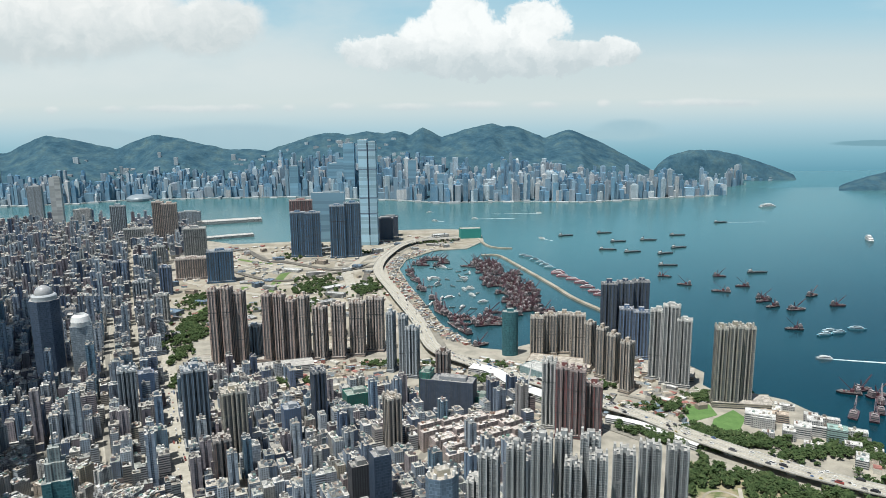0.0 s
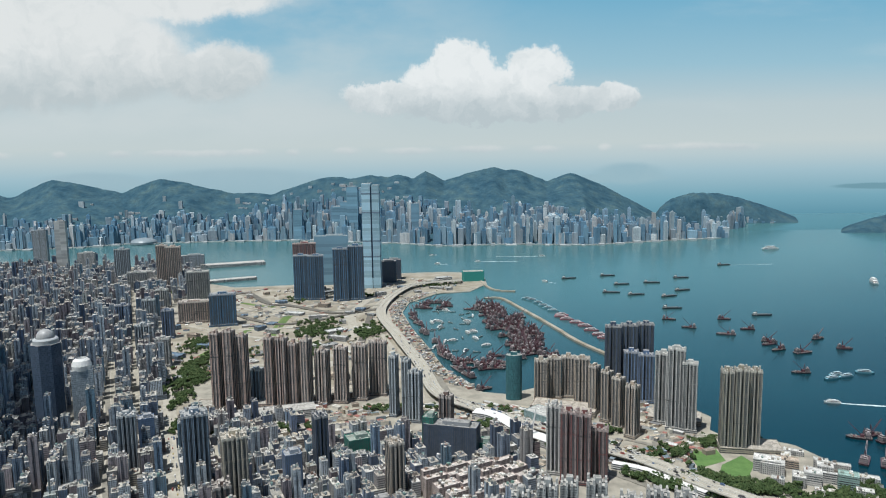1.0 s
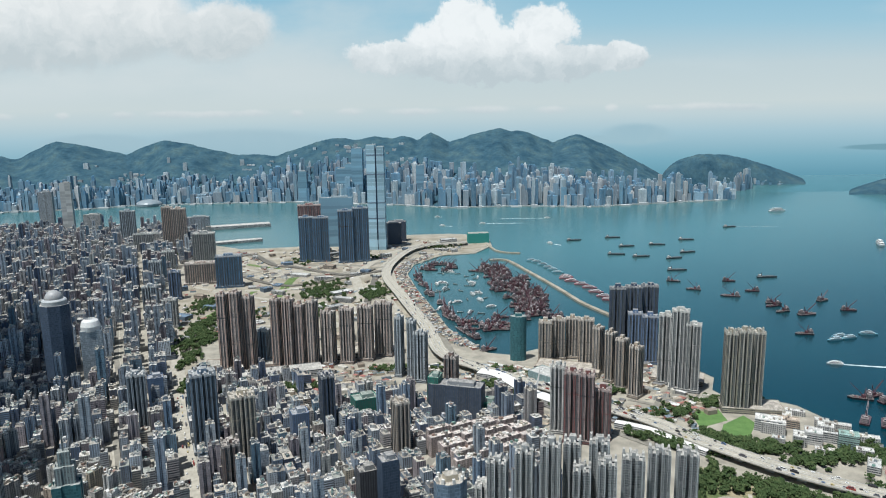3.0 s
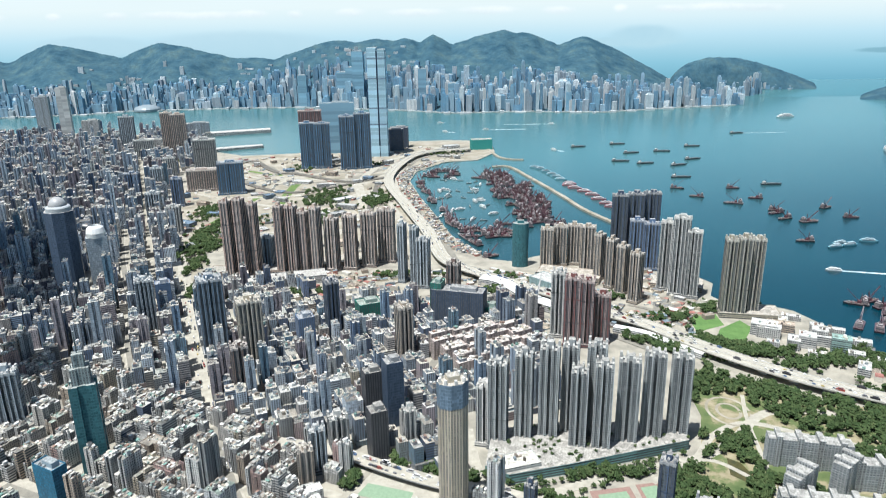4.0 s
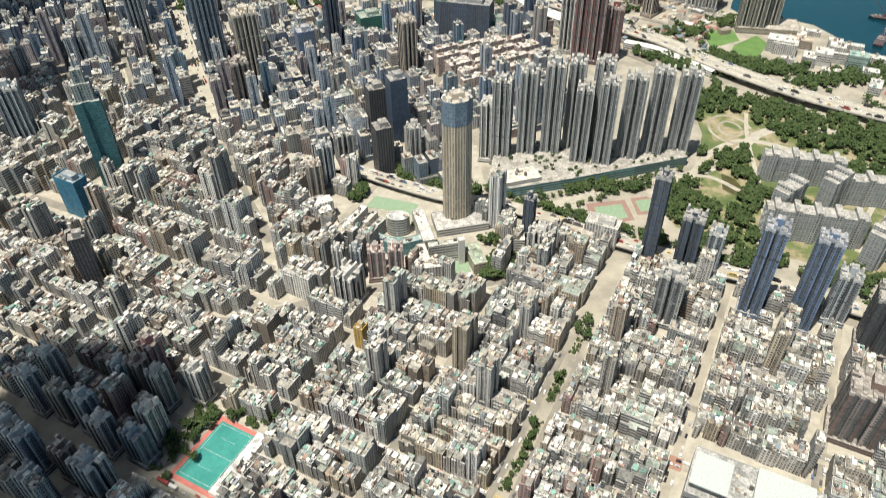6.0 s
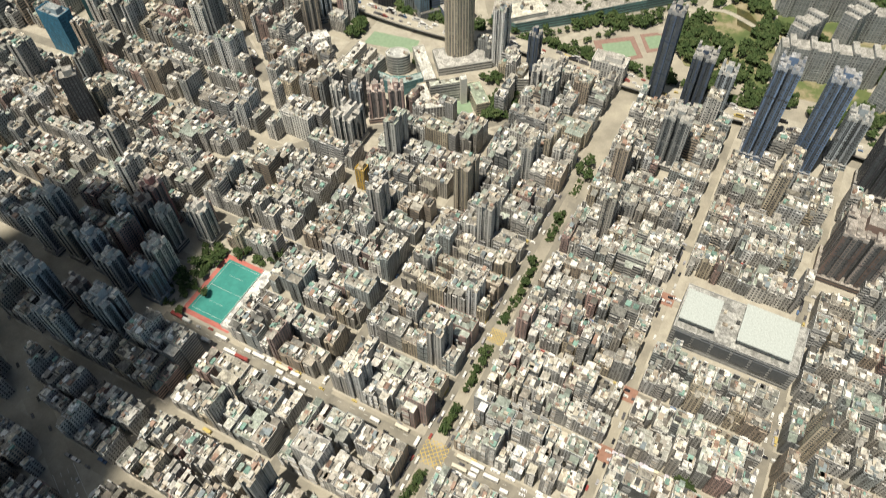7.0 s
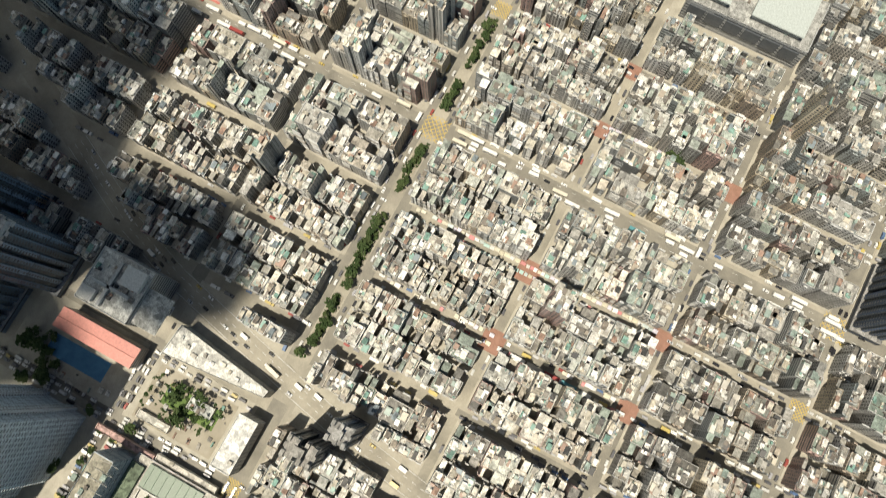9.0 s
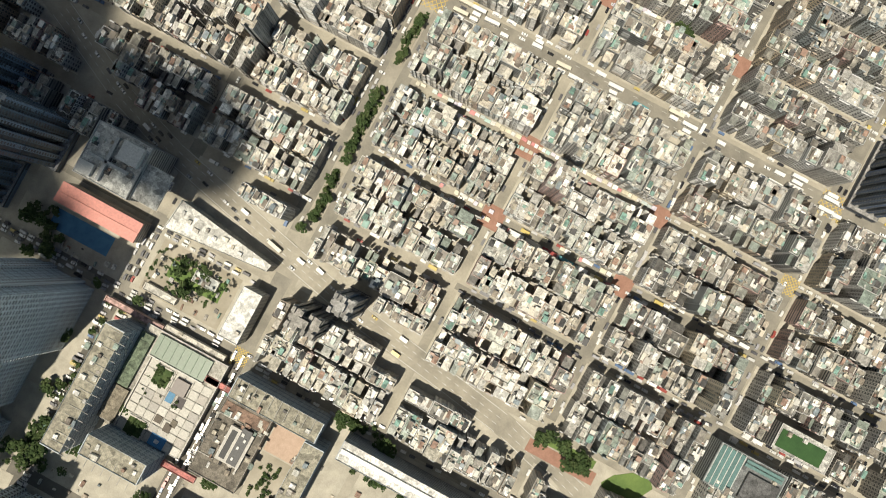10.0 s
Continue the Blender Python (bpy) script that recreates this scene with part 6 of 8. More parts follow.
COURT_GREEN = surface("faded_green_court", [(0.3, (0.19, 0.28, 0.18)), (0.7, (0.26, 0.36, 0.24))], 0.3)[0]
for poly, inner in (([(135, 640), (179, 648), (184, 612), (140, 598)], [(143, 634), (174, 640), (178, 616), (146, 606)]), ([(186, 651), (212, 656), (214, 626), (189, 620)], [(190, 646), (208, 650), (210, 630), (193, 626)])):
    ob = pslab("ball_court", poly, 0, 0.25, COURT_RED, "red ball court with a green pitch", "sports court", kind="thing")
    s = Solid()
    s.prism(inner, 0.25, 0.31, COURT_GREEN, COURT_GREEN, MINT)
    s.build("pitch", ob)
pslab("school_pitch", [(-111, 634), (-101, 654), (-51, 638), (-56, 618)], 0, 0.3, COURT_GREEN, "pale green school pitch", "sports court", kind="thing")
pslab("school_pitch", [(-23, 539), (3, 545), (7, 527), (-21, 517)], 0, 0.3, COURT_GREEN, "pale green school yard", "sports court", kind="thing")
pslab("estate_terrace", PODIUM, 0, 13, ROOF, "estate podium with a teal glazed base", "podium", side=WALL_BAND, tint=(0.16, 0.32, 0.31), kind="thing")


def lowrise(x, y, wx, wy, h, deg, wall, tint, label, roof=None, n=4):
    rr = random.Random(int(x * 5 + y))
    s = Solid()
    a, b = wx / 2, wy / 2
    s.walled([(-a, -b), (a, -b), (a, b), (-a, b)], 0, h, wall, ROOF, tint, roof or shade(tint, 1.1), 0.4, 1.0)
    ob = new("low_building", s.mesh("low_building"))
    ob.matrix_world = pose(x, y, 0, 0, 0, deg)
    tagged(ob, label, "building")
    for k in range(n if y < 1100 else min(n, 2) if y < 1400 else 1):
        p = Solid()
        p.box(rr.uniform(-0.8, 0.8) * a, rr.uniform(-0.7, 0.7) * b, h - 1, rr.uniform(2, 5), rr.uniform(2, 5), rr.uniform(1.5, 4), 0, PAINT, ROOF, rr.choice(SHEDS))
        p.build("roof_house", ob)
    return ob


lowrise(62, 672, 44, 26, 18, 18, WALL_BAND, (0.50, 0.52, 0.50), "market hall with a cream metal roof on the podium", (0.66, 0.64, 0.55), 5)


def campus(x, y, label, wings):
    """A school of several wings: name, centre, length, depth, height, turn, wall, colours of wall and roof."""
    t = thing("school_building", x, y, 0, 0, label, "school")
    rr = random.Random(int(x * 3 + y))
    for name, px, py, long, deep, h, deg, wall, tint, roof in wings:
        p = Solid()
        if name == "round_wing":
            p.walled([(px - x + a, py - y + b) for a, b in ngon(long / 2, 14, deep / long)], 0, h, wall, ROOF, tint, roof, 0.4, 1.0)
        else:
            q = [rot2(a * long / 2, b * deep / 2, deg) for a, b in ((-1, -1), (1, -1), (1, 1), (-1, 1))]
            p.walled([(px - x + a, py - y + b) for a, b in q], 0, h, wall, ROOF, tint, roof, 0.4, 1.0)
        wing = p.build(name, t)
        for k in range(int(long / 8) if h > 3 else 0):
            a, b = rot2((rr.random() - 0.5) * long * 0.85, (rr.random() - 0.5) * deep * 0.4, deg)
            c = Solid()
            c.box(px - x + a, py - y + b, h - 1, rr.uniform(1.2, 3.4), rr.uniform(1.2, 2.6), rr.uniform(1.4, 3.2), deg, PAINT, ROOF, rr.choice(SHEDS))
            c.build("roof_house", wing)
    return t


TEAL_WALL, OFF_WHITE, WHITE_ROOF, GREEN_ROOF = (0.16, 0.34, 0.36), (0.58, 0.57, 0.53), (0.66, 0.65, 0.60), (0.36, 0.42, 0.33)
campus(-72, 572, "horseshoe-shaped college with a teal glazed base and striped round wing", (
    ("glazed_wing", -86, 562, 38, 9, 16, -27, GLASS, TEAL_WALL, (0.40, 0.48, 0.46)), ("glazed_wing", -55.5, 558.5, 33, 9, 15.5, 23, GLASS, TEAL_WALL, (0.40, 0.48, 0.46)), ("side_wing", -93, 581, 26, 7, 17, 57, WALL_BAND, OFF_WHITE, WHITE_ROOF),
    ("round_wing", -70, 589, 25, 17, 23, 0, WALL_BAND, OFF_WHITE, (0.56, 0.57, 0.55)), ("long_wing", -43, 580, 54, 12, 18, 106, WALL_BAND, OFF_WHITE, WHITE_ROOF), ("courtyard", -70, 572, 22, 11, 2.5, 0, PAINT, TEAL_WALL, (0.24, 0.40, 0.36))))
campus(-116, 596, "long white school block with open corridors", (("long_wing", -116, 596, 36, 9, 18, 64, WALL_BAND, OFF_WHITE, WHITE_ROOF), ("link_block", -131, 590, 24, 9, 9, 64, WALL_BAND, PALE, (0.56, 0.52, 0.46)), ("link_block", -103, 606, 22, 8, 8, 64, WALL, PALE, (0.60, 0.58, 0.52))))
campus(-154, 612, "white cross-shaped church hall with stepped roofs", (("nave", -154, 612, 32, 14, 20, -62, WALL, OFF_WHITE, (0.74, 0.73, 0.70)), ("transept", -156, 614, 13, 26, 23, -62, WALL, OFF_WHITE, (0.72, 0.71, 0.68)), ("annexe", -139, 586, 16, 12, 14, -62, WALL_OLD, CREAM, (0.58, 0.53, 0.46))))
campus(-22, 532, "cream school round a green yard with a tall stair tower", (("long_wing", -40, 530, 29, 9, 22, -73, WALL_BAND, CREAM, WHITE_ROOF), ("corridor_wing", -20, 543.5, 32, 7, 24, 13, WALL_BAND, OFF_WHITE, (0.58, 0.60, 0.52)), ("stair_tower", -3, 542, 6, 7, 31, 13, PAINT, OFF_WHITE, WHITE_ROOF),
    ("front_wing", -30, 513.5, 18, 9, 22, 11, WALL, OFF_WHITE, WHITE_ROOF), ("hall", 11.5, 540, 33, 14, 14, -72, WALL_BAND, CREAM, GREEN_ROOF)))
campus(55, 570, "white low clinic with a green end wall", (("hall", 55, 570, 13, 25, 16, 0, WALL_BAND, OFF_WHITE, WHITE_ROOF), ("annexe", 45, 566, 6, 18, 9, 0, PAINT, (0.10, 0.30, 0.22), (0.52, 0.50, 0.45))))
for x, y, wx, wy, h, deg, c, lab in ((474, 1030, 38, 24, 20, -25, WHITE, "white waterfront office block"), (505, 1042, 40, 16, 14, -25, SANDY, "long brown-roofed waterfront shed"), (520, 985, 24, 22, 20, -25, WHITE, "white flat-roofed waterfront block"), (540, 992, 44, 16, 16, -25, PALE, "pale flat-roofed waterfront block"),
                                     (560, 965, 26, 20, 24, -25, MINT, "pale green waterfront block"), (520, 950, 26, 12, 8, -25, WHITE, "low white shed by fields"), (560, 900, 30, 16, 12, 60, PALE, "grey flat-roofed harbour depot"), (590, 870, 40, 18, 14, 60, GREY, "grey flat-roofed harbour depot"),
                                     (610, 820, 40, 20, 12, 60, PALE, "pale flat-roofed harbour depot"), (575, 840, 30, 16, 16, 60, SANDY, "beige flat-roofed harbour depot"), (640, 860, 26, 14, 10, 60, WHITE, "white flat-roofed harbour depot"), (650, 800, 40, 20, 16, 60, GREY, "grey flat-roofed harbour workshop")):
    lowrise(x, y, wx, wy, h, deg, WALL_BAND, c, lab)
TURF = surface("bright_turf", [(0.3, (0.075, 0.16, 0.04)), (0.7, (0.13, 0.23, 0.065))], 0.06, fine=0.3)[0]
pslab("sports_field", [(374, 1037), (425, 1063), (426, 1107), (377, 1101)], 0, 0.3, TURF, "bright green sports field", "lawn")
pslab("sports_field", [(394, 1009), (401, 971), (438, 1008), (465, 1052), (457, 1082), (413, 1048)], 0, 0.3, TURF, "bright green sports field beside a footpath", "lawn")
rnd = random.Random(77)
for x, y, wx, wy, h in ((478, 1021, 34, 22, 18), (545, 1000, 22, 20, 22), (499, 982, 26, 18, 16), (517, 1062, 34, 14, 10), (585, 1029, 26, 12, 9), (560, 1040, 20, 14, 12), (600, 985, 30, 14, 10), (540, 1085, 30, 12, 8), (570, 940, 22, 14, 12), (470, 985, 18, 12, 10)):
    lowrise(x, y, wx, wy, h, -25 + rnd.choice((0, 0, 90)), WALL, shade(rnd.choice((WHITE, WHITE, PALE)), rnd.uniform(0.7, 0.95)), "white waterfront works building by the quay", (0.66, 0.65, 0.61), 3)
# pink flats in rows
for r in range(6):
    for c in range(4):
        a, b = rot2(-58 + c * 38 + (r % 2) * 6, -48 + r * 18, 30)
        x, y = 36 + a, 964 + b
        if inside(x, y, FLATS) or (r + c) % 5 < 3:
            lowrise(x, y, 34, 11, 27 + (c * 5 + r * 3) % 8, 32 if c % 2 else 30, WALL_OLD, (0.62, 0.52, 0.48), "faded pink walk-up flats in a row", (0.62, 0.56, 0.51), 6)
# railway station roofs and its mast
for pts, wide, h, lab in (([(40, 1262), (77, 1240), (120, 1165), (165, 1118)], 26, 13, "long white station roof"), ([(244, 1044), (286, 1020), (313, 988), (354, 945)], 13, 9, "long white rail shelter roof")):
    s, line = ribbon(pts, wide, 0.5, h, PAINT, (0.76, 0.75, 0.72), side=WALL_BAND)
    tagged(s.build("station"), lab, "station")
m = thing("mast", 132, 1150, 13, 0, "white leaning footbridge mast", "mast")
s = Solid()
s.v = [(-2, -2, 0), (2, -2, 0), (2, 2, 0), (-2, 2, 0), (7, -0.6, 44), (8.2, -0.6, 44), (8.2, 0.6, 44), (7, 0.6, 44)]
for q in ((0, 1, 5, 4), (1, 2, 6, 5), (2, 3, 7, 6), (3, 0, 4, 7), (4, 5, 6, 7)):
    s.face(q, PAINT, (0.75, 0.74, 0.72))
s.build("post", m)
lowrise(175, 1235, 90, 40, 16, -48, GLASS, (0.32, 0.44, 0.44), "glazed green shopping podium by station", (0.55, 0.55, 0.52), 8)
lowrise(210, 1290, 120, 50, 12, -20, WALL_BAND, SANDY, "beige podium under the harbour towers", (0.50, 0.45, 0.38), 8)
lowrise(400, 1240, 90, 50, 10, -20, WALL_BAND, SANDY, "beige podium under white towers", (0.5, 0.46, 0.4), 6)
lowrise(478, 1106, 96, 46, 10, -10, WALL_BAND, OLIVE, "stone-clad podium under an olive tower", (0.48, 0.44, 0.38), 6)
lowrise(-350, 1262, 190, 40, 16, 17, WALL_BAND, PALE, "long pale podium with open arches", (0.52, 0.50, 0.46), 14)
lowrise(-200, 1400, 180, 50, 10, 17, WALL_BAND, SANDY, "sandy podium below brown towers", (0.48, 0.44, 0.36), 8)
lowrise(-420, 1330, 150, 40, 10, 5, WALL_BAND, TAUPE, "taupe podium below brown towers", (0.45, 0.42, 0.36), 8)
# dark asphalt roads that cross the reclaimed land
for pts, wide in (([(-770, 2431), (-721, 2478), (-608, 2303), (-513, 2251), (-349, 2139), (-230, 2191)], 20), ([(-656, 2125), (-488, 2000), (-329, 2110), (-264, 2216)], 16), ([(-208, 1435), (-232, 1758), (-244, 2106)], 18)):
    s, line = ribbon(pts, wide, 0.5, 3.4, ESTATE_ASPHALT)
    tagged(s.build("road"), "dark asphalt road across the reclaimed land", "road", kind="structure")
# roads on the reclaimed land
for pts, wide in (([(-760, 2000), (-600, 1900), (-420, 1830), (-260, 1960), (-215, 2128)], 16), ([(-820, 2350), (-700, 2200), (-560, 2120), (-400, 2150), (-230, 2260)], 14), ([(-780, 2500), (-640, 2380), (-600, 2250), (-700, 2080)], 12),
                  ([(-340, 1450), (-280, 1600), (-250, 1800), (-260, 1960)], 16), ([(-100, 2560), (-20, 2700), (60, 2760)], 14), ([(-560, 2120), (-420, 2300), (-260, 2420), (-120, 2560)], 18), ([(-60, 1240), (60, 1175), (140, 1100), (230, 1030), (300, 960)], 12),
                  ([(-175, 1439), (-216, 1655), (-274, 1941), (-302, 2158), (-258, 2423), (-152, 2630), (-27, 2768)], 26), ([(-654, 2097), (-519, 2185), (-372, 2162), (-214, 2154)], 22), ([(-64, 1436), (-100, 1652), (-154, 1936), (-196, 2153), (-173, 2323), (-25, 2512)], 15),
                  ([(-791, 2503), (-720, 2400), (-692, 2260), (-591, 2188), (-480, 2230)], 16), ([(-600, 1950), (-480, 1960), (-380, 2080), (-300, 2160)], 15),
                  ([(330, 1090), (340, 1140), (380, 1165), (430, 1150)], 14), ([(300, 1041), (340, 1075), (330, 1120), (290, 1150)], 8)):
    s, line = ribbon(pts, wide, 0.4, 0.9 + 0.03 * (wide % 7), ASPHALT if wide < 15 else PAVING)
    tagged(s.build("road_harbour"), "curving grey access road on bare ground", "road", kind="structure")
rnd = random.Random(8)
for k in range(90):
    x, y = rnd.uniform(-800, 60), rnd.uniform(1480, 2780)
    poly = [(-640, 1480), (-330, 1440), (-90, 1440), (-75, 1741), (-165, 2149), (-60, 2430), (90, 2618), (-215, 2830), (-500, 2740), (-610, 2600), (-800, 2560), (-860, 2300), (-780, 1900)]
    if not inside(x, y, poly) or not all(math.hypot(x - a, y - b) > q + 20 for a, b, q in TAKEN) or near_line(x, y, SHORE_ROAD) < 30:
        continue
    lowrise(x, y, rnd.uniform(16, 60), rnd.uniform(12, 30), rnd.uniform(4, 14), rnd.choice((15, -20, 40)), WALL_BAND, shade(rnd.choice((PALE, SANDY, GREY, WHITE, SLATE)), rnd.uniform(0.7, 1.1)), "low site building on reclaimed land", None, 3)
lowrise(84, 2690, 80, 40, 38, 8, PAINT, (0.04, 0.27, 0.24), "building wrapped in green netting", (0.4, 0.4, 0.36), 4)
lowrise(-30, 2700, 60, 30, 14, 20, WALL_BAND, PALE, "pale low waterfront building", None, 4)
for pts, wide, h, lab in (([(-1085, 3100), (-960, 3150), (-845, 3194)], 60, 12, "long pale cruise pier with a roofed terminal"), ([(-960, 2700), (-880, 2745), (-775, 2793)], 40, 8, "low ferry pier")):
    s, line = ribbon(pts, wide, -5, h, ROOF, (0.55, 0.53, 0.5), side=WALL_BAND)
    tagged(s.build("pier"), lab, "pier", kind="structure")
s, line = ribbon([(111, 2346), (166, 2344), (216, 2187), (286, 1933), (323, 1783), (380, 1640), (400, 1560)], 11, -6, 2.5, SAND, side=SAND)
tagged(s.build("breakwater"), "pale rubble breakwater round the shelter", "breakwater", kind="structure")
s, line = ribbon([(110, 2690), (139, 2531), (175, 2480), (225, 2465)], 10, -6, 2.0, SAND, side=SAND)
tagged(s.build("breakwater"), "short pale rubble breakwater", "breakwater", kind="structure")
# roads round the estate
s, line = ribbon([(8, 760), (12, 715), (20, 668), (38, 638), (61, 624), (90, 633), (180, 675), (265, 698), (319, 733), (400, 800), (560, 760), (760, 640)], 13, 0.05, 0.5, PAVING)
tagged(s.build("road_estate"), "pale curving road round the housing estate", "road", kind="structure")

# ---------------------------------------------------------------- woods of the park and of the reclaimed land
WAYS = [[(205, 655), (262, 695), (300, 745), (352, 772), (420, 740), (520, 700), (640, 650)], [(300, 560), (330, 640), (352, 772), (370, 840)]]
wood = Solid()
rnd = random.Random(19)
spots = []
while len(spots) < 1500:
    x, y = rnd.uniform(200, 760), rnd.uniform(430, 920)
    if inside(x, y, PARK) and all(math.hypot(x - a, y - b) > q for a, b, q in TAKEN) and math.hypot(x - 338, y - 805) > 38 and noise.noise(Vector((x * 0.012, y * 0.012, 0))) > -0.22 and min(near_line(x, y, p) for p in WAYS) > 5:
        spots.append((x, y))
rim = [(300, 970), (330, 985), (360, 1000), (395, 985), (430, 960), (470, 950)]
while len(spots) < 1680:
    f = rnd.uniform(0, 4.99)
    (ax, ay), (bx, by) = rim[int(f)], rim[int(f) + 1]
    spots.append((ax + (bx - ax) * (f % 1) + rnd.uniform(-12, 12), ay + (by - ay) * (f % 1) + rnd.uniform(-8, 14)))
for cx, cy, rx, ry, n in ((-372, 1930, 60, 120, 190), (-345, 1720, 40, 90, 90), (-225, 1900, 40, 90, 120), (-556, 1500, 26, 60, 90), (-600, 1610, 26, 60, 80), (-656, 1790, 30, 50, 60), (-492, 1230, 16, 40, 40), (480, 1150, 30, 20, 40), (440, 960, 50, 14, 50), (500, 925, 50, 14, 50), (420, 985, 30, 10, 30), (600, 900, 40, 20, 40), (-590, 1560, 26, 170, 130), (-540, 1380, 20, 70, 50), (-394, 1195, 60, 12, 50), (-290, 1205, 60, 12, 40), (250, 1180, 40, 16, 30), (420, 1130, 30, 20, 40), (360, 1090, 25, 20, 30),
                          (-118, 662, 8, 8, 6), (300, 548, 30, 12, 40), (370, 520, 34, 12, 46), (440, 492, 40, 14, 46), (250, 572, 18, 10, 20), (-122, 648, 10, 8, 8), (-50, 606, 8, 6, 5), (-30, 560, 12, 3, 5), (28, 575, 10, 8, 6), (-135, 566, 10, 6, 6), (24, 520, 12, 6, 8), (390, 600, 24, 10, 26), (330, 655, 24, 12, 26), (34, 538, 14, 12, 14), (98, 514, 14, 12, 12), (-1050, 2480, 60, 40, 60), (540, 940, 40, 20, 40), (590, 950, 20, 30, 30), (-100, 1300, 90, 20, 50), (170, 668, 70, 8, 40)):
    for k in range(n):
        x, y = cx + rnd.gauss(0, 0.5) * rx, cy + rnd.gauss(0, 0.5) * ry
        if all(math.hypot(x - a, y - b) > q - 2 for a, b, q in TAKEN):
            spots.append((x, y))
for k in range(420):
    f = rnd.uniform(0, 7.0)
    (ax, ay), (bx, by) = SHORE_ROAD[int(f)], SHORE_ROAD[int(f) + 1]
    d = math.hypot(bx - ax, by - ay)
    o = rnd.choice((-1, -1, 1)) * rnd.uniform(21, 52)
    x, y = ax + (bx - ax) * (f % 1) + (by - ay) / d * o, ay + (by - ay) * (f % 1) - (bx - ax) / d * o
    if noise.noise(Vector((x * 0.015, y * 0.015, 4.0))) > -0.1 and inside(x, y, LAND) and all(math.hypot(x - a, y - b) > q - 2 for a, b, q in TAKEN):
        spots.append((x, y))
for k in range(260):
    f = rnd.uniform(1.5, 9.0)
    (ax, ay), (bx, by) = FLYOVER[int(f)], FLYOVER[int(f) + 1]
    d = math.hypot(bx - ax, by - ay)
    o = rnd.choice((-1, 1)) * rnd.uniform(14, 32)
    x, y = ax + (bx - ax) * (f % 1) + (by - ay) / d * o, ay + (by - ay) * (f % 1) - (bx - ax) / d * o
    if y > 0.5 * x + 430 - 40 and all(math.hypot(x - a, y - b) > q for a, b, q in TAKEN) and not (132 < x < 216 and 596 < y < 658) and ungrid(x, y)[1] > 578:
        spots.append((x, y))
for x, y in spots:
    r = rnd.uniform(3.6, 7.2)
    crown_solid(wood, rnd, x, y, r * 1.0, r, 54, r * 0.28)
    wood.box(x, y, 0, 0.5, 0.5, r, 0, BARK, BARK, (0, 0, 0))
tagged(wood.build("woods"), "dense green park trees", "trees", kind="stuff")

# parapets, lane lines and traffic of the viaduct
for off in (-14.4, 0.0, 14.4):
    pts = []
    for k, (x, y) in enumerate(SHORE_ROAD):
        ax, ay = SHORE_ROAD[max(0, k - 1)]
        bx, by = SHORE_ROAD[min(len(SHORE_ROAD) - 1, k + 1)]
        d = math.hypot(bx - ax, by - ay)
        pts.append((x + (by - ay) / d * off, y - (bx - ax) / d * off))
    s, line = ribbon(pts, 0.6, 11.0, 12.0, CONCRETE, (0.5, 0.49, 0.46))
    s.build("parapet", viaduct)
for off in (-7.2, 7.2):
    pts = []
    for k, (x, y) in enumerate(SHORE_ROAD):
        ax, ay = SHORE_ROAD[max(0, k - 1)]
        bx, by = SHORE_ROAD[min(len(SHORE_ROAD) - 1, k + 1)]
        d = math.hypot(bx - ax, by - ay)
        pts.append((x + (by - ay) / d * off, y - (bx - ax) / d * off))
    s, line = ribbon(pts, 0.5, 11.0, 11.04, LINE_WHITE)
    s.build("lane", viaduct)
rnd = random.Random(14)
flow = Solid()
for road, z, offs in ((SHORE_ROAD, 11.05, (-11, -7.5, -4, 4, 7.5, 11)), (FLYOVER, 8.02, (-6, -2.5, 2.5, 6)), (RAIL, 0.36, (-6, -2.5, 2.5, 6))):
    for k in range(150):
        f = rnd.uniform(0, min(len(road) - 1.01, 10))
        (ax, ay), (bx, by) = road[int(f)], road[int(f) + 1]
        d = math.hypot(bx - ax, by - ay)
        o = rnd.choice(offs)
        x, y = ax + (bx - ax) * (f % 1) + (by - ay) / d * o, ay + (by - ay) * (f % 1) - (bx - ax) / d * o
        long, tall = rnd.choice(((4.4, 1.4), (4.4, 1.4), (7, 2.8), (11, 4)))
        deg = math.degrees(math.atan2(by - ay, bx - ax))
        c = rnd.choice(PARKED)
        flow.box(x, y, z + 0.3, long, 1.9, tall * 0.55, deg, CAR_PAINT, CAR_PAINT, c)
        flow.box(x, y, z + 0.3 + tall * 0.55, long * 0.6, 1.7, tall * 0.4, deg, METAL, CAR_PAINT, (0.05, 0.05, 0.06), c)
tagged(flow.build("traffic"), "cars, vans and lorries on the raised roads", "vehicles", kind="stuff")

# podium and garden
rnd = random.Random(71)
lowrise(-5, 602, 56, 32, 10, 14, WALL_BAND, PALE, "pale podium round a slim tower", (0.5, 0.49, 0.46), 6)
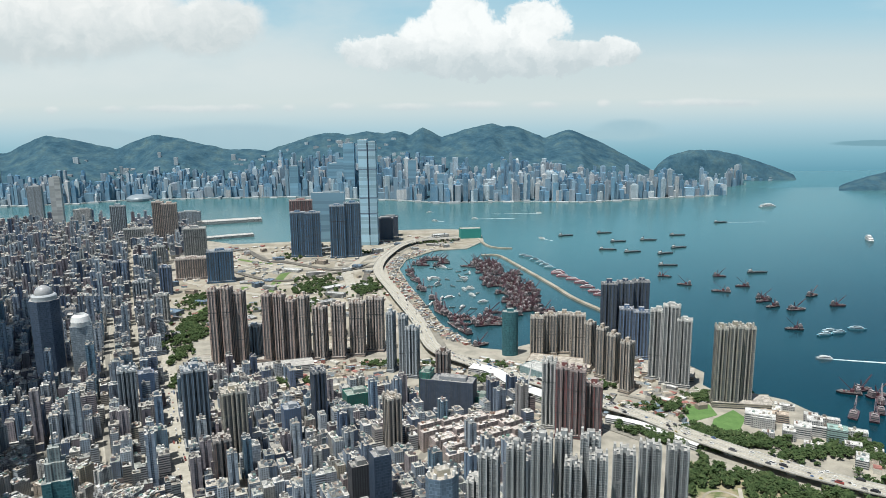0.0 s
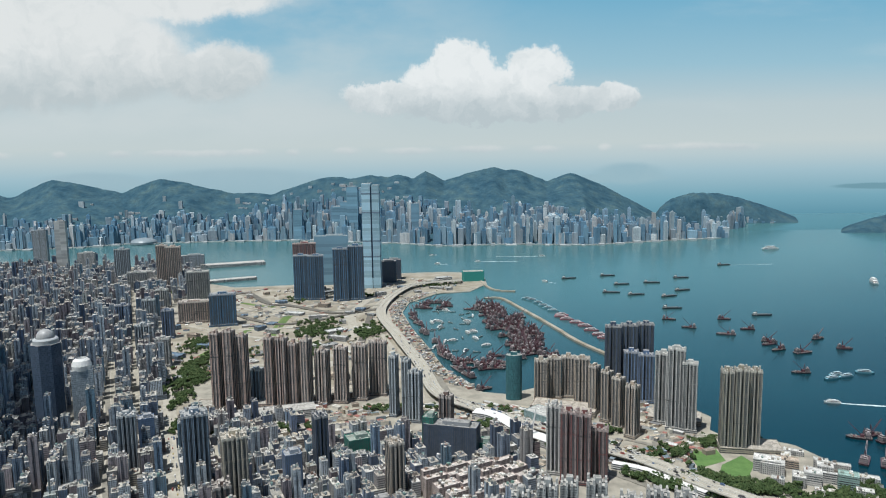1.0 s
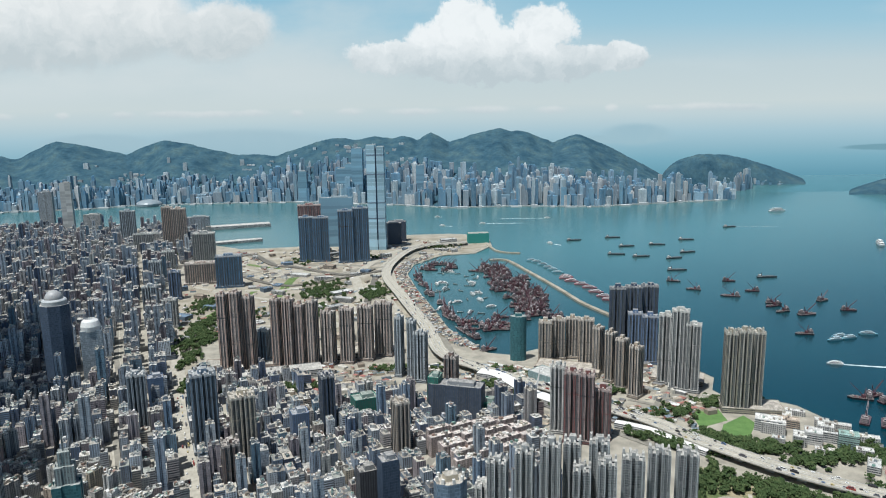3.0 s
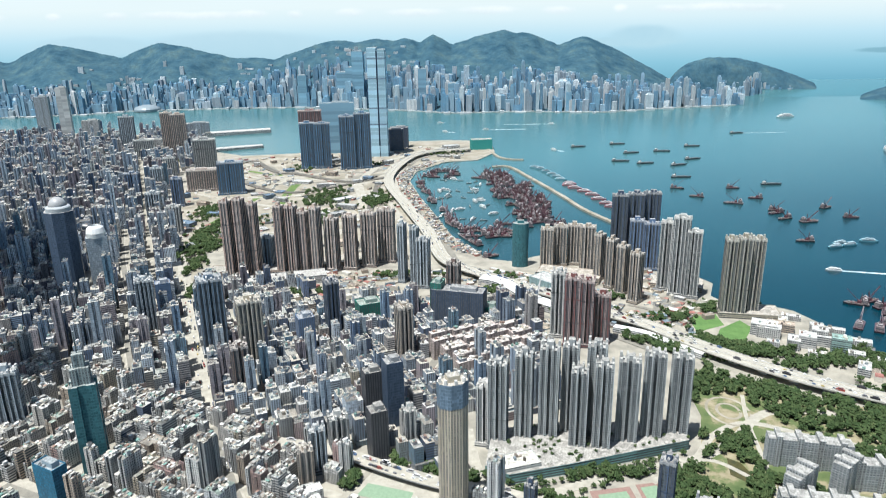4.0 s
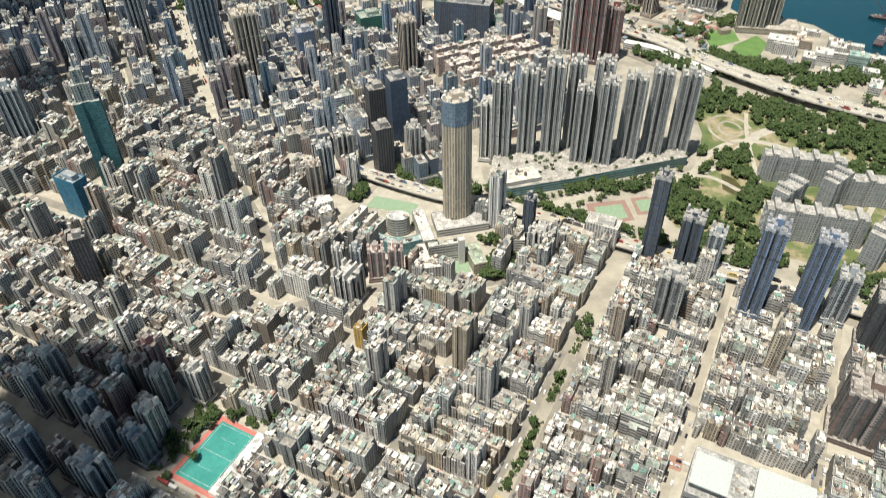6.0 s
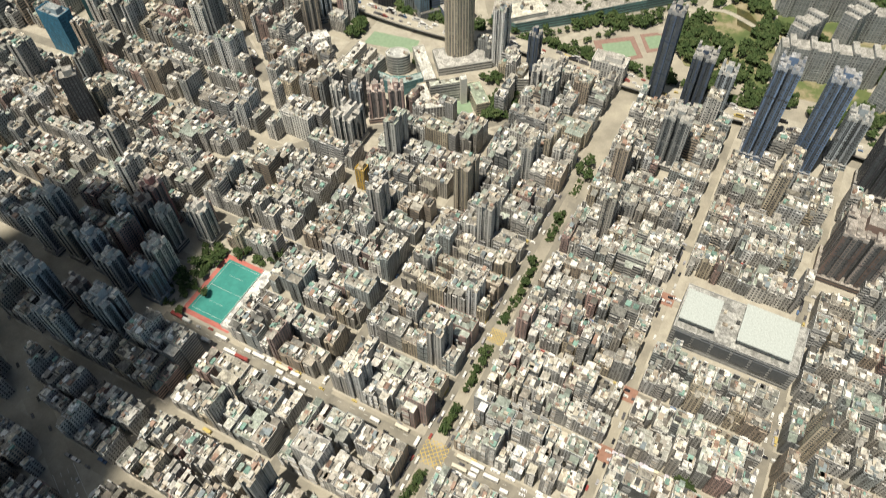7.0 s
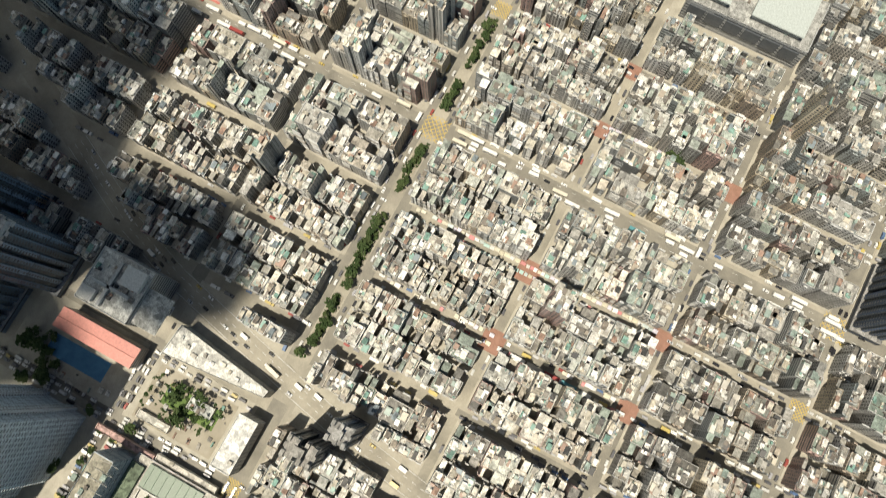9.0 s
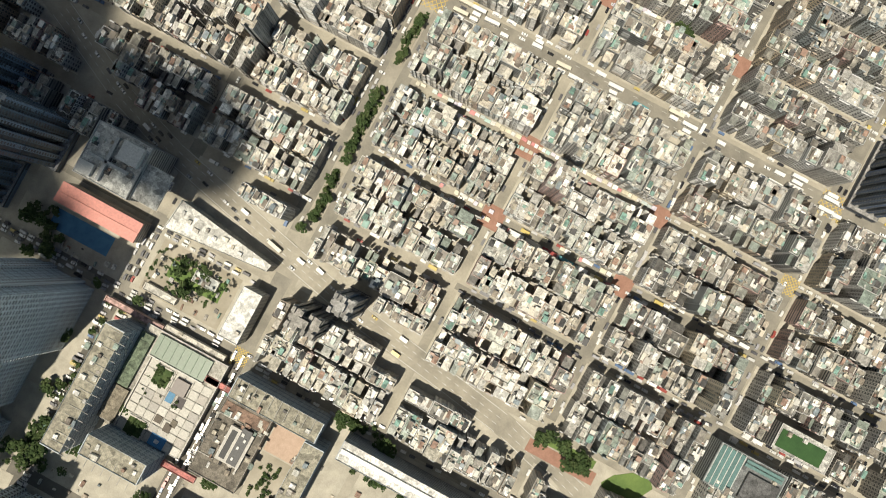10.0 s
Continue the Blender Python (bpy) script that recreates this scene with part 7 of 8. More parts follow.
# garden on the estate podium
garden = Solid()
for k in range(170):
    x, y = rnd.uniform(30, 265), rnd.uniform(655, 760)
    if inside(x, y, PODIUM) and all(math.hypot(x - a, y - b) > q - 4 for a, b, q in TAKEN) and math.hypot(x - 62, y - 672) > 26:
        crown_solid(garden, rnd, x, y, 13 + 1.6, rnd.uniform(1.6, 3.2), 26, 0.8)
tagged(garden.build("podium_planting"), "shrubs and small trees on the estate podium", "planting", kind="stuff")
street_trees = Solid()
for pts, gap in (([(30, 640), (61, 612), (95, 622), (180, 662), (262, 688)], 9), ([(60, 640), (130, 660), (255, 706)], 8), ([(-420, 1180), (-270, 1225)], 9), ([(300, 985), (420, 905), (540, 830)], 10), ([(-10, 760), (0, 700), (18, 655)], 10)):
    for (ax, ay), (bx, by) in zip(pts, pts[1:]):
        n = int(math.hypot(bx - ax, by - ay) / gap)
        for k in range(n):
            f = (k + rnd.random() * 0.6) / n
            r = rnd.uniform(2.6, 4.5)
            crown_solid(street_trees, rnd, ax + (bx - ax) * f + rnd.uniform(-2, 2), ay + (by - ay) * f + rnd.uniform(-2, 2), r * 1.1, r, 40, r * 0.28)
tagged(street_trees.build("roadside_trees"), "rows of green roadside trees", "trees", kind="stuff")
# patches and tracks on the reclaimed land
for k in range(16):
    x, y = rnd.uniform(-740, -120), rnd.uniform(1520, 2500)
    pts = [(x, y)]
    d = rnd.uniform(0, 6.28)
    for j in range(4):
        d += rnd.uniform(-0.5, 0.5)
        x, y = x + 70 * math.cos(d), y + 90 * math.sin(d)
        pts.append((x, y))
    if all(inside(a, b, [(-640, 1480), (-330, 1440), (-90, 1440), (-75, 1741), (-165, 2149), (-60, 2430), (90, 2618), (-215, 2830), (-500, 2740), (-610, 2600), (-800, 2560), (-860, 2300), (-780, 1900)]) for a, b in pts):
        s, line = ribbon(pts, rnd.uniform(8, 26), 0.4, 0.5 + 0.02 * k, rnd.choice((ASPHALT, PAVING, GRASS)))
        tagged(s.build("ground_track"), "worn track on reclaimed land", "track", kind="structure")

# quays and building sites: stacks, sheds and machines too small to tell apart
sites = Solid()
rnd = random.Random(90)
SITE = [(0.42, 0.36, 0.28), (0.60, 0.57, 0.50), (0.30, 0.25, 0.20), (0.36, 0.16, 0.13), (0.20, 0.20, 0.20), (0.66, 0.65, 0.62), (0.22, 0.28, 0.32), (0.50, 0.44, 0.34)]
strip = [(60, 1420), (8, 1470), (-40, 1580), (-78, 1741), (-132, 1948), (-172, 2149), (-160, 2290), (-80, 2440)]
for k in range(620):
    f = rnd.uniform(0, len(strip) - 1.01)
    (ax, ay), (bx, by) = strip[int(f)], strip[int(f) + 1]
    x, y = ax + (bx - ax) * (f % 1) + rnd.uniform(-22, 14), ay + (by - ay) * (f % 1) + rnd.uniform(-8, 8)
    if inside(x, y, LAND) and near_line(x, y, SHORE_ROAD) > 17:
        sites.box(x, y, 0.3, rnd.uniform(3, 13), rnd.uniform(3, 8), rnd.uniform(1.5, 6), rnd.uniform(0, 90), PAINT, ROOF, rnd.choice(SITE), rnd.choice(SITE))
zone = [(-640, 1480), (-330, 1440), (-90, 1440), (-75, 1741), (-165, 2149), (-60, 2430), (90, 2618), (-215, 2830), (-500, 2740), (-610, 2600), (-800, 2560), (-860, 2300), (-780, 1900)]
for k in range(900):
    x, y = rnd.uniform(-850, 90), rnd.uniform(1440, 2820)
    if inside(x, y, zone) and near_line(x, y, SHORE_ROAD) > 18:
        sites.box(x, y, 0.3, rnd.uniform(4, 22), rnd.uniform(3, 14), rnd.uniform(0.6, 6), rnd.uniform(0, 90), PAINT, ROOF, rnd.choice(SITE), rnd.choice(SITE))
for k in range(260):
    x, y = rnd.uniform(560, 760), rnd.uniform(690, 960)
    if inside(x, y, LAND) and not inside(x, y, PARK):
        sites.box(x, y, 0, rnd.uniform(5, 22), rnd.uniform(4, 12), rnd.uniform(2, 9), rnd.choice((60, -30)), PAINT, ROOF, rnd.choice(SITE), rnd.choice(SITE))
for k in range(900):
    x, y = rnd.uniform(-330, 430), rnd.uniform(1030, 1330)
    if inside(x, y, LAND) and not inside(x, y, GREEN_FIELD) and all(math.hypot(x - a, y - b) > q for a, b, q in TAKEN) and near_line(x, y, SHORE_ROAD) > 18:
        sites.box(x, y, 0, rnd.uniform(4, 20), rnd.uniform(4, 12), rnd.uniform(1, 8), rnd.choice((17, -40)), PAINT, ROOF, rnd.choice(SITE), rnd.choice(SITE))
tagged(sites.build("site_stacks"), "stacks, sheds and machines on quays and sites", "site clutter", kind="stuff")
for off, mat in ((-30, PAVING), (26, ASPHALT)):
    pts = []
    for k, (x, y) in enumerate(SHORE_ROAD[8:]):
        ax, ay = SHORE_ROAD[8 + max(0, k - 1)]
        bx, by = SHORE_ROAD[min(len(SHORE_ROAD) - 1, 8 + k + 1)]
        d = math.hypot(bx - ax, by - ay)
        pts.append((x + (by - ay) / d * off, y - (bx - ax) / d * off))
    s, line = ribbon([p for p in pts if inside(*p, LAND)], 13, 0.35, 0.8, mat)
    tagged(s.build("road_harbour"), "ground-level road beside the viaduct", "road", kind="structure")
for cx, cy, rx, ry, n in ((-480, 1700, 90, 60, 70), (-520, 2350, 60, 60, 60), (-330, 2420, 70, 30, 40), (-60, 2600, 60, 40, 50), (-660, 1780, 60, 90, 60)):
    grove = Solid()
    for k in range(n):
        r = rnd.uniform(3.0, 6.0)
        crown_solid(grove, rnd, cx + rnd.gauss(0, 0.5) * rx, cy + rnd.gauss(0, 0.5) * ry, r, r, 34, r * 0.32)
    tagged(grove.build("grove"), "green trees on the reclaimed land", "trees", kind="stuff")

# ---------------------------------------------------------------- boats
def hull(s, long, wide, z0, z1, tint, deck_tint, mat=METAL):
    """A ship's hull with a pointed bow, flared to the deck."""
    p = [(-long / 2, -wide / 2), (long * 0.32, -wide / 2), (long / 2, 0), (long * 0.32, wide / 2), (-long / 2, wide / 2)]
    i = len(s.v)
    s.v += [(x * 0.92, y * 0.85, z0) for x, y in p] + [(x, y, z1) for x, y in p]
    for k in range(5):
        s.face((i + k, i + (k + 1) % 5, i + 5 + (k + 1) % 5, i + 5 + k), mat, tint)
    s.face(tuple(range(i + 5, i + 10)), mat, deck_tint)


def beam(s, a, b, r, mat, tint):
    a, b = Vector(a), Vector(b)
    d = (b - a).normalized()
    p = d.orthogonal().normalized() * r
    q = d.cross(p)
    i = len(s.v)
    s.v += [tuple(e + o) for e in (a, b) for o in (p, q, -p, -q)]
    for k in range(4):
        s.face((i + k, i + (k + 1) % 4, i + 4 + (k + 1) % 4, i + 4 + k), mat, tint)
    s.face((i + 4, i + 5, i + 6, i + 7), mat, tint)


def crane_barge(word, tint, deck, long=44, group="crane barges"):
    t = thing("crane_barge", 0, 0, -90, 0, f"{word} crane barge moored in the harbour", "boat", group)
    s = Solid()
    hull(s, long, long * 0.32, -1.5, 3.2, tint, deck)
    s.build("hull", t)
    s = Solid()
    s.box(-long * 0.34, 0, 3.2, long * 0.18, long * 0.24, 7, 0, WALL_BAND, PAINT, (0.24, 0.20, 0.20))
    s.box(-long * 0.34, 0, 10.2, long * 0.10, long * 0.16, 3, 0, WALL_BAND, PAINT, (0.34, 0.30, 0.30))
    s.build("deck_house", t)
    s = Solid()
    s.box(-long * 0.12, 0, 3.2, 6, 6, 5, 0, PAINT, PAINT, (0.11, 0.045, 0.055))
    cab = s.build("crane_cab", t)
    s = Solid()
    for y in (-1.4, 1.4):
        beam(s, (-long * 0.1, y, 7), (long * 0.42, y * 0.3, 27), 0.55, METAL, (0.09, 0.048, 0.058))
    for k in range(6):
        f = k / 6
        beam(s, (-long * 0.1 + f * long * 0.52, -1.4 + f, 7 + 20 * f), (-long * 0.1 + f * long * 0.52, 1.4 - f, 7 + 20 * f), 0.3, METAL, (0.09, 0.048, 0.058))
    s.build("boom", cab)
    s = Solid()
    for y in (-2, 2):
        beam(s, (-long * 0.14, y, 7), (-long * 0.2, 0, 21), 0.5, METAL, (0.12, 0.055, 0.06))
    s.build("mast", t)
    s = Solid()
    for k in range(4):
        s.box(long * (0.02 + 0.08 * k), 0, 3.2, 3, long * 0.2, 1.0 + (k % 2), 0, PAINT, PAINT, ((0.15, 0.075, 0.075), (0.20, 0.19, 0.18))[k % 2])
    s.build("cargo", t)
    return t


def ship(name, word, hull_tint, house_tint, long, label):
    t = thing(name, 0, 0, -90, 0, label, "boat", "boats on the water")
    s = Solid()
    hull(s, long, long * 0.2, -1.2, long * 0.055 + 0.6, hull_tint, shade(hull_tint, 1.4))
    s.build("hull", t)
    z = long * 0.055 + 0.6
    s = Solid()
    if word == "ferry":
        s.box(-long * 0.05, 0, z, long * 0.7, long * 0.17, long * 0.07, 0, WALL_BAND, PAINT, house_tint)
        s.box(0, 0, z + long * 0.07, long * 0.4, long * 0.13, long * 0.06, 0, WALL_BAND, PAINT, house_tint)
    else:
        s.box(-long * 0.36, 0, z, long * 0.14, long * 0.16, long * 0.09, 0, WALL_BAND, PAINT, house_tint)
    house = s.build("deck_house", t)
    s = Solid()
    s.box(-long * 0.3, 0, z + long * 0.09, long * 0.03, long * 0.03, long * 0.08, 0, PAINT, PAINT, shade(hull_tint, 0.8))
    s.build("funnel", house)
    if word == "barge":
        s = Solid()
        for k in range(3):
            s.box(long * (-0.18 + 0.19 * k), 0, z, long * 0.15, long * 0.15, long * 0.02, 0, PAINT, PAINT, shade(hull_tint, 2.0))
        s.build("hatch", t)
    return t


RED_BARGES = [crane_barge("red-brown", (0.075, 0.03, 0.042), (0.11, 0.072, 0.082)), crane_barge("dark maroon", (0.06, 0.026, 0.034), (0.10, 0.065, 0.07), 38), crane_barge("rust and grey", (0.08, 0.06, 0.065), (0.16, 0.13, 0.13), 50),
              crane_barge("black-hulled", (0.03, 0.03, 0.038), (0.14, 0.12, 0.115), 40)]
CARGO = ship("cargo_barge", "barge", (0.06, 0.07, 0.075), (0.5, 0.5, 0.48), 62, "dark flat cargo barge at anchor")
TENDER = ship("small_boat", "barge", (0.10, 0.12, 0.12), (0.62, 0.62, 0.60), 18, "small grey work boat")
WHITE_BOAT = ship("white_boat", "ferry", (0.66, 0.66, 0.64), (0.72, 0.72, 0.70), 30, "small white passenger launch")
BLUE_BOAT = ship("blue_boat", "ferry", (0.14, 0.30, 0.36), (0.42, 0.52, 0.56), 38, "blue and white moored ferry")
PINK_BOAT = ship("red_boat", "ferry", (0.32, 0.12, 0.13), (0.58, 0.48, 0.48), 42, "red and white moored ferry")
LINER = ship("cruise_ferry", "ferry", (0.68, 0.68, 0.67), (0.72, 0.72, 0.7), 90, "large white ferry under way")
rnd = random.Random(31)


def moor(kind, x, y, deg):
    copy_thing(kind, pose(x, y, -1.6, 0, 0, deg))


PACK = [(80, 2280), (130, 2260), (195, 2110), (235, 1900), (262, 1655), (160, 1630), (135, 1850), (85, 2050)]
n = 0
while n < 105:
    x, y = rnd.uniform(75, 270), rnd.uniform(1625, 2290)
    if inside(x, y, PACK):
        moor(rnd.choice(RED_BARGES), x, y, rnd.choice((25, 200, 210, 30, 110)) + rnd.uniform(-14, 14))
        n += 1
for k in range(16):
    moor(rnd.choice(RED_BARGES), rnd.uniform(15, 115), rnd.uniform(1555, 1665), rnd.uniform(-20, 20))
for k in range(13):
    moor(rnd.choice(RED_BARGES), rnd.uniform(-95, 0), rnd.uniform(2190, 2290), rnd.uniform(0, 40))
edge = [(30, 1500), (-5, 1580), (-42, 1741), (-95, 1948), (-130, 2130)]
for k in range(34):
    f = rnd.uniform(0, 3.99)
    (ax, ay), (bx, by) = edge[int(f)], edge[int(f) + 1]
    moor(rnd.choice(RED_BARGES[1:]) if k % 3 else TENDER, ax + (bx - ax) * (f % 1) + rnd.uniform(2, 16), ay + (by - ay) * (f % 1), 105 + rnd.uniform(-15, 15))
for k in range(46):
    moor(rnd.choice((TENDER, TENDER, TENDER, WHITE_BOAT)), rnd.uniform(-60, 85), rnd.uniform(1680, 2180), rnd.uniform(0, 360))
moor(RED_BARGES[3], 66, 1420, 30)
for x, y in ((627, 2019), (651, 1919), (784, 2013), (723, 1843), (801, 1894), (804, 1766), (790, 1688), (839, 1662), (939, 1789), (954, 1693), (757, 1508), (680, 1150), (780, 1040)):
    moor(rnd.choice(RED_BARGES[1:]), x, y, rnd.uniform(-30, 30) + rnd.choice((0, 180)))
for x, y, d in ((711, 1161, 20), (722, 1135, 15), (713, 1113, 60), (690, 1075, 60), (665, 1050, 60), (640, 1062, 55), (700, 1050, 60), (730, 1085, 60)):
    moor(rnd.choice(RED_BARGES[:2]), x, y, d)
moor(RED_BARGES[0], 790, 1740, 200)
for x, y in ((614, 2765), (625, 2578), (742, 2604), (455, 2714), (553, 2427), (628, 2384), (730, 2351), (807, 2452), (1157, 2997), (682, 2165), (912, 2057)):
    moor(CARGO, x, y, rnd.uniform(-8, 22))
for x, y in ((255, 2312), (270, 2268), (282, 2225), (292, 2190), (300, 2150)):
    moor(BLUE_BOAT, x + 12, y, -12)
for x, y in ((313, 2068), (324, 2032), (345, 1990), (361, 1950), (369, 1900), (381, 1850), (388, 1815)):
    moor(PINK_BOAT, x + 12, y, -14)
for x, y, d in ((804, 1466, 15), (825, 1490, 15), (840, 1478, 15), (894, 1504, -15)):
    moor(BLUE_BOAT, x, y, d)
moor(LINER, 1530, 2560, 70), moor(WHITE_BOAT, 354, 2662, 130), moor(WHITE_BOAT, 727, 1322, 165), moor(WHITE_BOAT, 430, 3330, 0), moor(WHITE_BOAT, 120, 3180, 175), moor(WHITE_BOAT, -90, 3400, 200), moor(WHITE_BOAT, -60, 3130, 150)
for k, o in enumerate([TENDER, WHITE_BOAT, BLUE_BOAT, PINK_BOAT, LINER, CARGO, *RED_BARGES]):
    o.matrix_world = pose(60 + 28 * (k % 4), 1700 + 60 * k, -1.6, 0, 0, 20 * k)
LINER.matrix_world, CARGO.matrix_world = pose(1560, 3460, -1.6, 0, 0, 10), pose(880, 2700, -1.6, 0, 0, 5)
BLUE_BOAT.matrix_world, PINK_BOAT.matrix_world = pose(252, 2335, -1.6, 0, 0, -12), pose(330, 2090, -1.6, 0, 0, -14)
# foam behind moving boats
FOAM, foam_n, foam_b = surface("sea_foam", [(0.35, (0.42, 0.52, 0.54)), (0.6, (0.72, 0.76, 0.76))], 0.15, fine=0.6)
for x, y, deg, long, wide in ((742, 1318, -14, 190, 13), (440, 3328, 180, 230, 12), (110, 3180, 0, 190, 12), (1165, 3000, 3, 200, 6), (-100, 3395, 30, 40, 14), (-50, 3125, -28, 40, 14), (362, 2652, -50, 45, 8)):
    s = Solid()
    m = 16
    for k in range(m + 1):
        f = k / m
        ww = wide * (0.35 + 0.65 * f) * (1 - 0.6 * f * f) * 0.5
        px, py = rot2(f * long, 0, deg)
        nx, ny = rot2(0, ww * (1 + 0.25 * math.sin(k * 2.7)), deg)
        s.v += [(x + px - nx, y + py - ny, -1.9), (x + px + nx, y + py + ny, -1.9)]
    for k in range(m):
        s.face((2 * k, 2 * k + 2, 2 * k + 3, 2 * k + 1), FOAM, WHITE)
    tagged(s.build("wake"), "white foaming wake on the water", "wake", kind="structure")

# ---------------------------------------------------------------- the cloud that shades the old district
CLOUD = surface("cloud_white", [(0.3, (0.8, 0.8, 0.8)), (0.7, (0.85, 0.85, 0.85))], 0.01)[0]
bm = bmesh.new()
rnd = random.Random(3)
# unseen from the camera; each lobe is set where shade is wanted below
for x, y, r in ((-430, 210, 150), (-330, 310, 95), (-300, 170, 70), (-320, 115, 80), (-226, 104, 48), (-172, 84, 42), (-480, 120, 110), (-560, 260, 150), (-640, 190, 150), (-240, 250, 40), (-930, 1430, 120), (-810, 1300, 85), (-720, 1140, 60), (-600, 900, 50), (-340, 366, 44), (-300, 362, 52), (-255, 362, 36), (-236, 318, 26), (-300, 30, 40), (-262, 28, 20)):
    c = Vector((x, y, 0)) + SUN_TO * (1400 / SUN_TO.z)
    out = bmesh.ops.create_icosphere(bm, subdivisions=4, radius=r, matrix=Matrix.Translation(c))
    for q in out["verts"]:
        d = q.co - c
        q.co = c + d * (1 + 0.30 * noise.fractal(q.co * 0.02, 0.8, 2.0, 4))
        q.co.z = c.z + (q.co.z - c.z) * 0.4
me = bpy.data.meshes.new("cloud")
bm.to_mesh(me)
bm.free()
me.materials.append(CLOUD)
tagged(new("cloud", me), "white cumulus cloud above the city", "cloud", kind="structure")

# ---------------------------------------------------------------- planting and clutter round the estate and its schools
rnd = random.Random(404)
bushes = Solid()
for u0, u1, v0, v1, n, small, large in ((-353, -333, 166, 238, 40, 2.4, 4.6), (-322, -296, 230, 239, 12, 2.2, 3.6), (-332, -328, 160, 166, 2, 3.0, 4.2), (-176, -124, -104, -78, 60, 0.8, 2.0), (-156, -140, -98, -80, 14, 1.6, 2.8), (-196, -178, -220, -130, 16, 1.6, 3.2), (-18, 4, -128, -122, 6, 2, 3.2), (4, 92, -156, -146, 26, 2.2, 4.0), (-100, -60, -262, -244, 14, 2.0, 3.6), (-200, -176, -260, -226, 14, 2.2, 4.2),
                                       (-256, -240, -112, -92, 8, 2.4, 4.2), (-140, -129, -162, -150, 34, 0.7, 1.8), (-141, -129, -199, -188, 34, 0.7, 1.8), (-147, -112, -190, -166, 7, 0.7, 1.5), (-50, -36, -200, -176, 26, 1.0, 2.2), (-60, -56, -152, -144, 5, 1.0, 2.4), (-14, 20, -125, -120, 8, 1.6, 3.0)):
    top = 9.0 if small < 1 and u0 < -100 else 0.0
    for k in range(n):
        r = rnd.uniform(small, large)
        crown_solid(bushes, rnd, *grid(rnd.uniform(u0, u1), rnd.uniform(v0, v1)), top + r * 0.8, r, 34, r * 0.3)
tagged(bushes.build("estate_planting"), "green bushes and small trees round the estate", "planting", kind="stuff")
goods = Solid()
for u0, u1, v0, v1, n in ((-178, -122, -112, -78, 46), (-196, -176, -228, -130, 30), (-94, -52, -192, -148, 40), (-200, -104, -300, -242, 40), (-34, 90, -235, -160, 60), (-260, -196, -118, -108, 14), (-98, -86, -330, -130, 24), (-168, -160, -216, -138, 7), (-86, -28, -135, -129, 6)):
    z = 35.0 if u0 == -168 else 29.0 if u0 == -86 else 11.0 if u0 == -94 else 0.1
    for k in range(n):
        sx, sy = rnd.uniform(0.8, 3.6), rnd.uniform(0.8, 4.5)
        goods.box(*grid(rnd.uniform(u0, u1), rnd.uniform(v0, v1)), z, sx, sy, rnd.uniform(0.4, 2.4), -THETA + rnd.uniform(-6, 6), PAINT, ROOF, shade(rnd.choice(SHEDS), rnd.uniform(0.7, 1.1)))
tagged(goods.build("yard_goods"), "small sheds, boxes and roof plant of yards", "yard clutter", kind="stuff")

# dark streets round the school yard, lined with traffic
for k, (u0, u1, v0, v1) in enumerate(((-190, -100, -75, -69.5), (-262, -198, -71, -62), (-196, -182, -124, -62))):
    slab("road", grid_rect(u0, u1, v0, v1), 0.0, 0.08 + 0.012 * k, ASPHALT, "grey asphalt street by the school yard", "road")
queue = Solid()
rnd = random.Random(88)


def lane(u, v, along, z=0.2):
    """One parked or queueing vehicle of the street grid."""
    long, tall = rnd.choice(((4.1, 1.4), (4.1, 1.4), (4.4, 1.4), (4.4, 1.5), (5.2, 2.2)))
    x, y = grid(u, v)
    c = rnd.choice(PARKED) if rnd.random() < 0.2 else shade(rnd.choice(PARKED[:6]), 0.85)
    deg = along - THETA + rnd.uniform(-3, 3)
    queue.box(x, y, z + 0.25, long, 1.8, tall * 0.5, deg, CAR_PAINT, CAR_PAINT, c)
    queue.box(x, y, z + 0.25 + tall * 0.5, long * (0.55 if tall < 2 else 0.95), 1.65, tall * 0.45, deg, METAL, CAR_PAINT, (0.05, 0.05, 0.06) if tall < 2 else c, c)


for v, lo, hi, offs, fill in ((-72.3, -186, -104, (-1.4, 1.4), 0.8), (-121.5, -300, -60, (-4, -1.4, 1.4, 4), 0.6), (-121.5, -50, 300, (-4, 4), 0.7), (-11, 14, 300, (-2.2, 2.2), 0.6), (41, 112, 300, (-2.4, 2.4), 0.6), (209, -90, 300, (-2.4, 2.4), 0.6),
                              (259, -330, 200, (-2.4, 2.4), 0.55), (303, -90, 200, (-1.8, 1.8), 0.5), (351, -200, 200, (-2.4, 2.4), 0.55), (408, -200, 200, (-2.4, 2.4), 0.5), (94, 112, 300, (-2.4, 2.4), 0.6), (-66, 10, 90, (-2.0, 2.0), 0.6)):
    u = lo
    while u < hi:
        for o in offs:
            if rnd.random() < fill and abs(u + 97) > 14 and near_line(*grid(u, v + o), DIAGONAL) > 9:
                lane(u + rnd.uniform(-0.6, 0.6), v + o, 0)
        u += 6.6
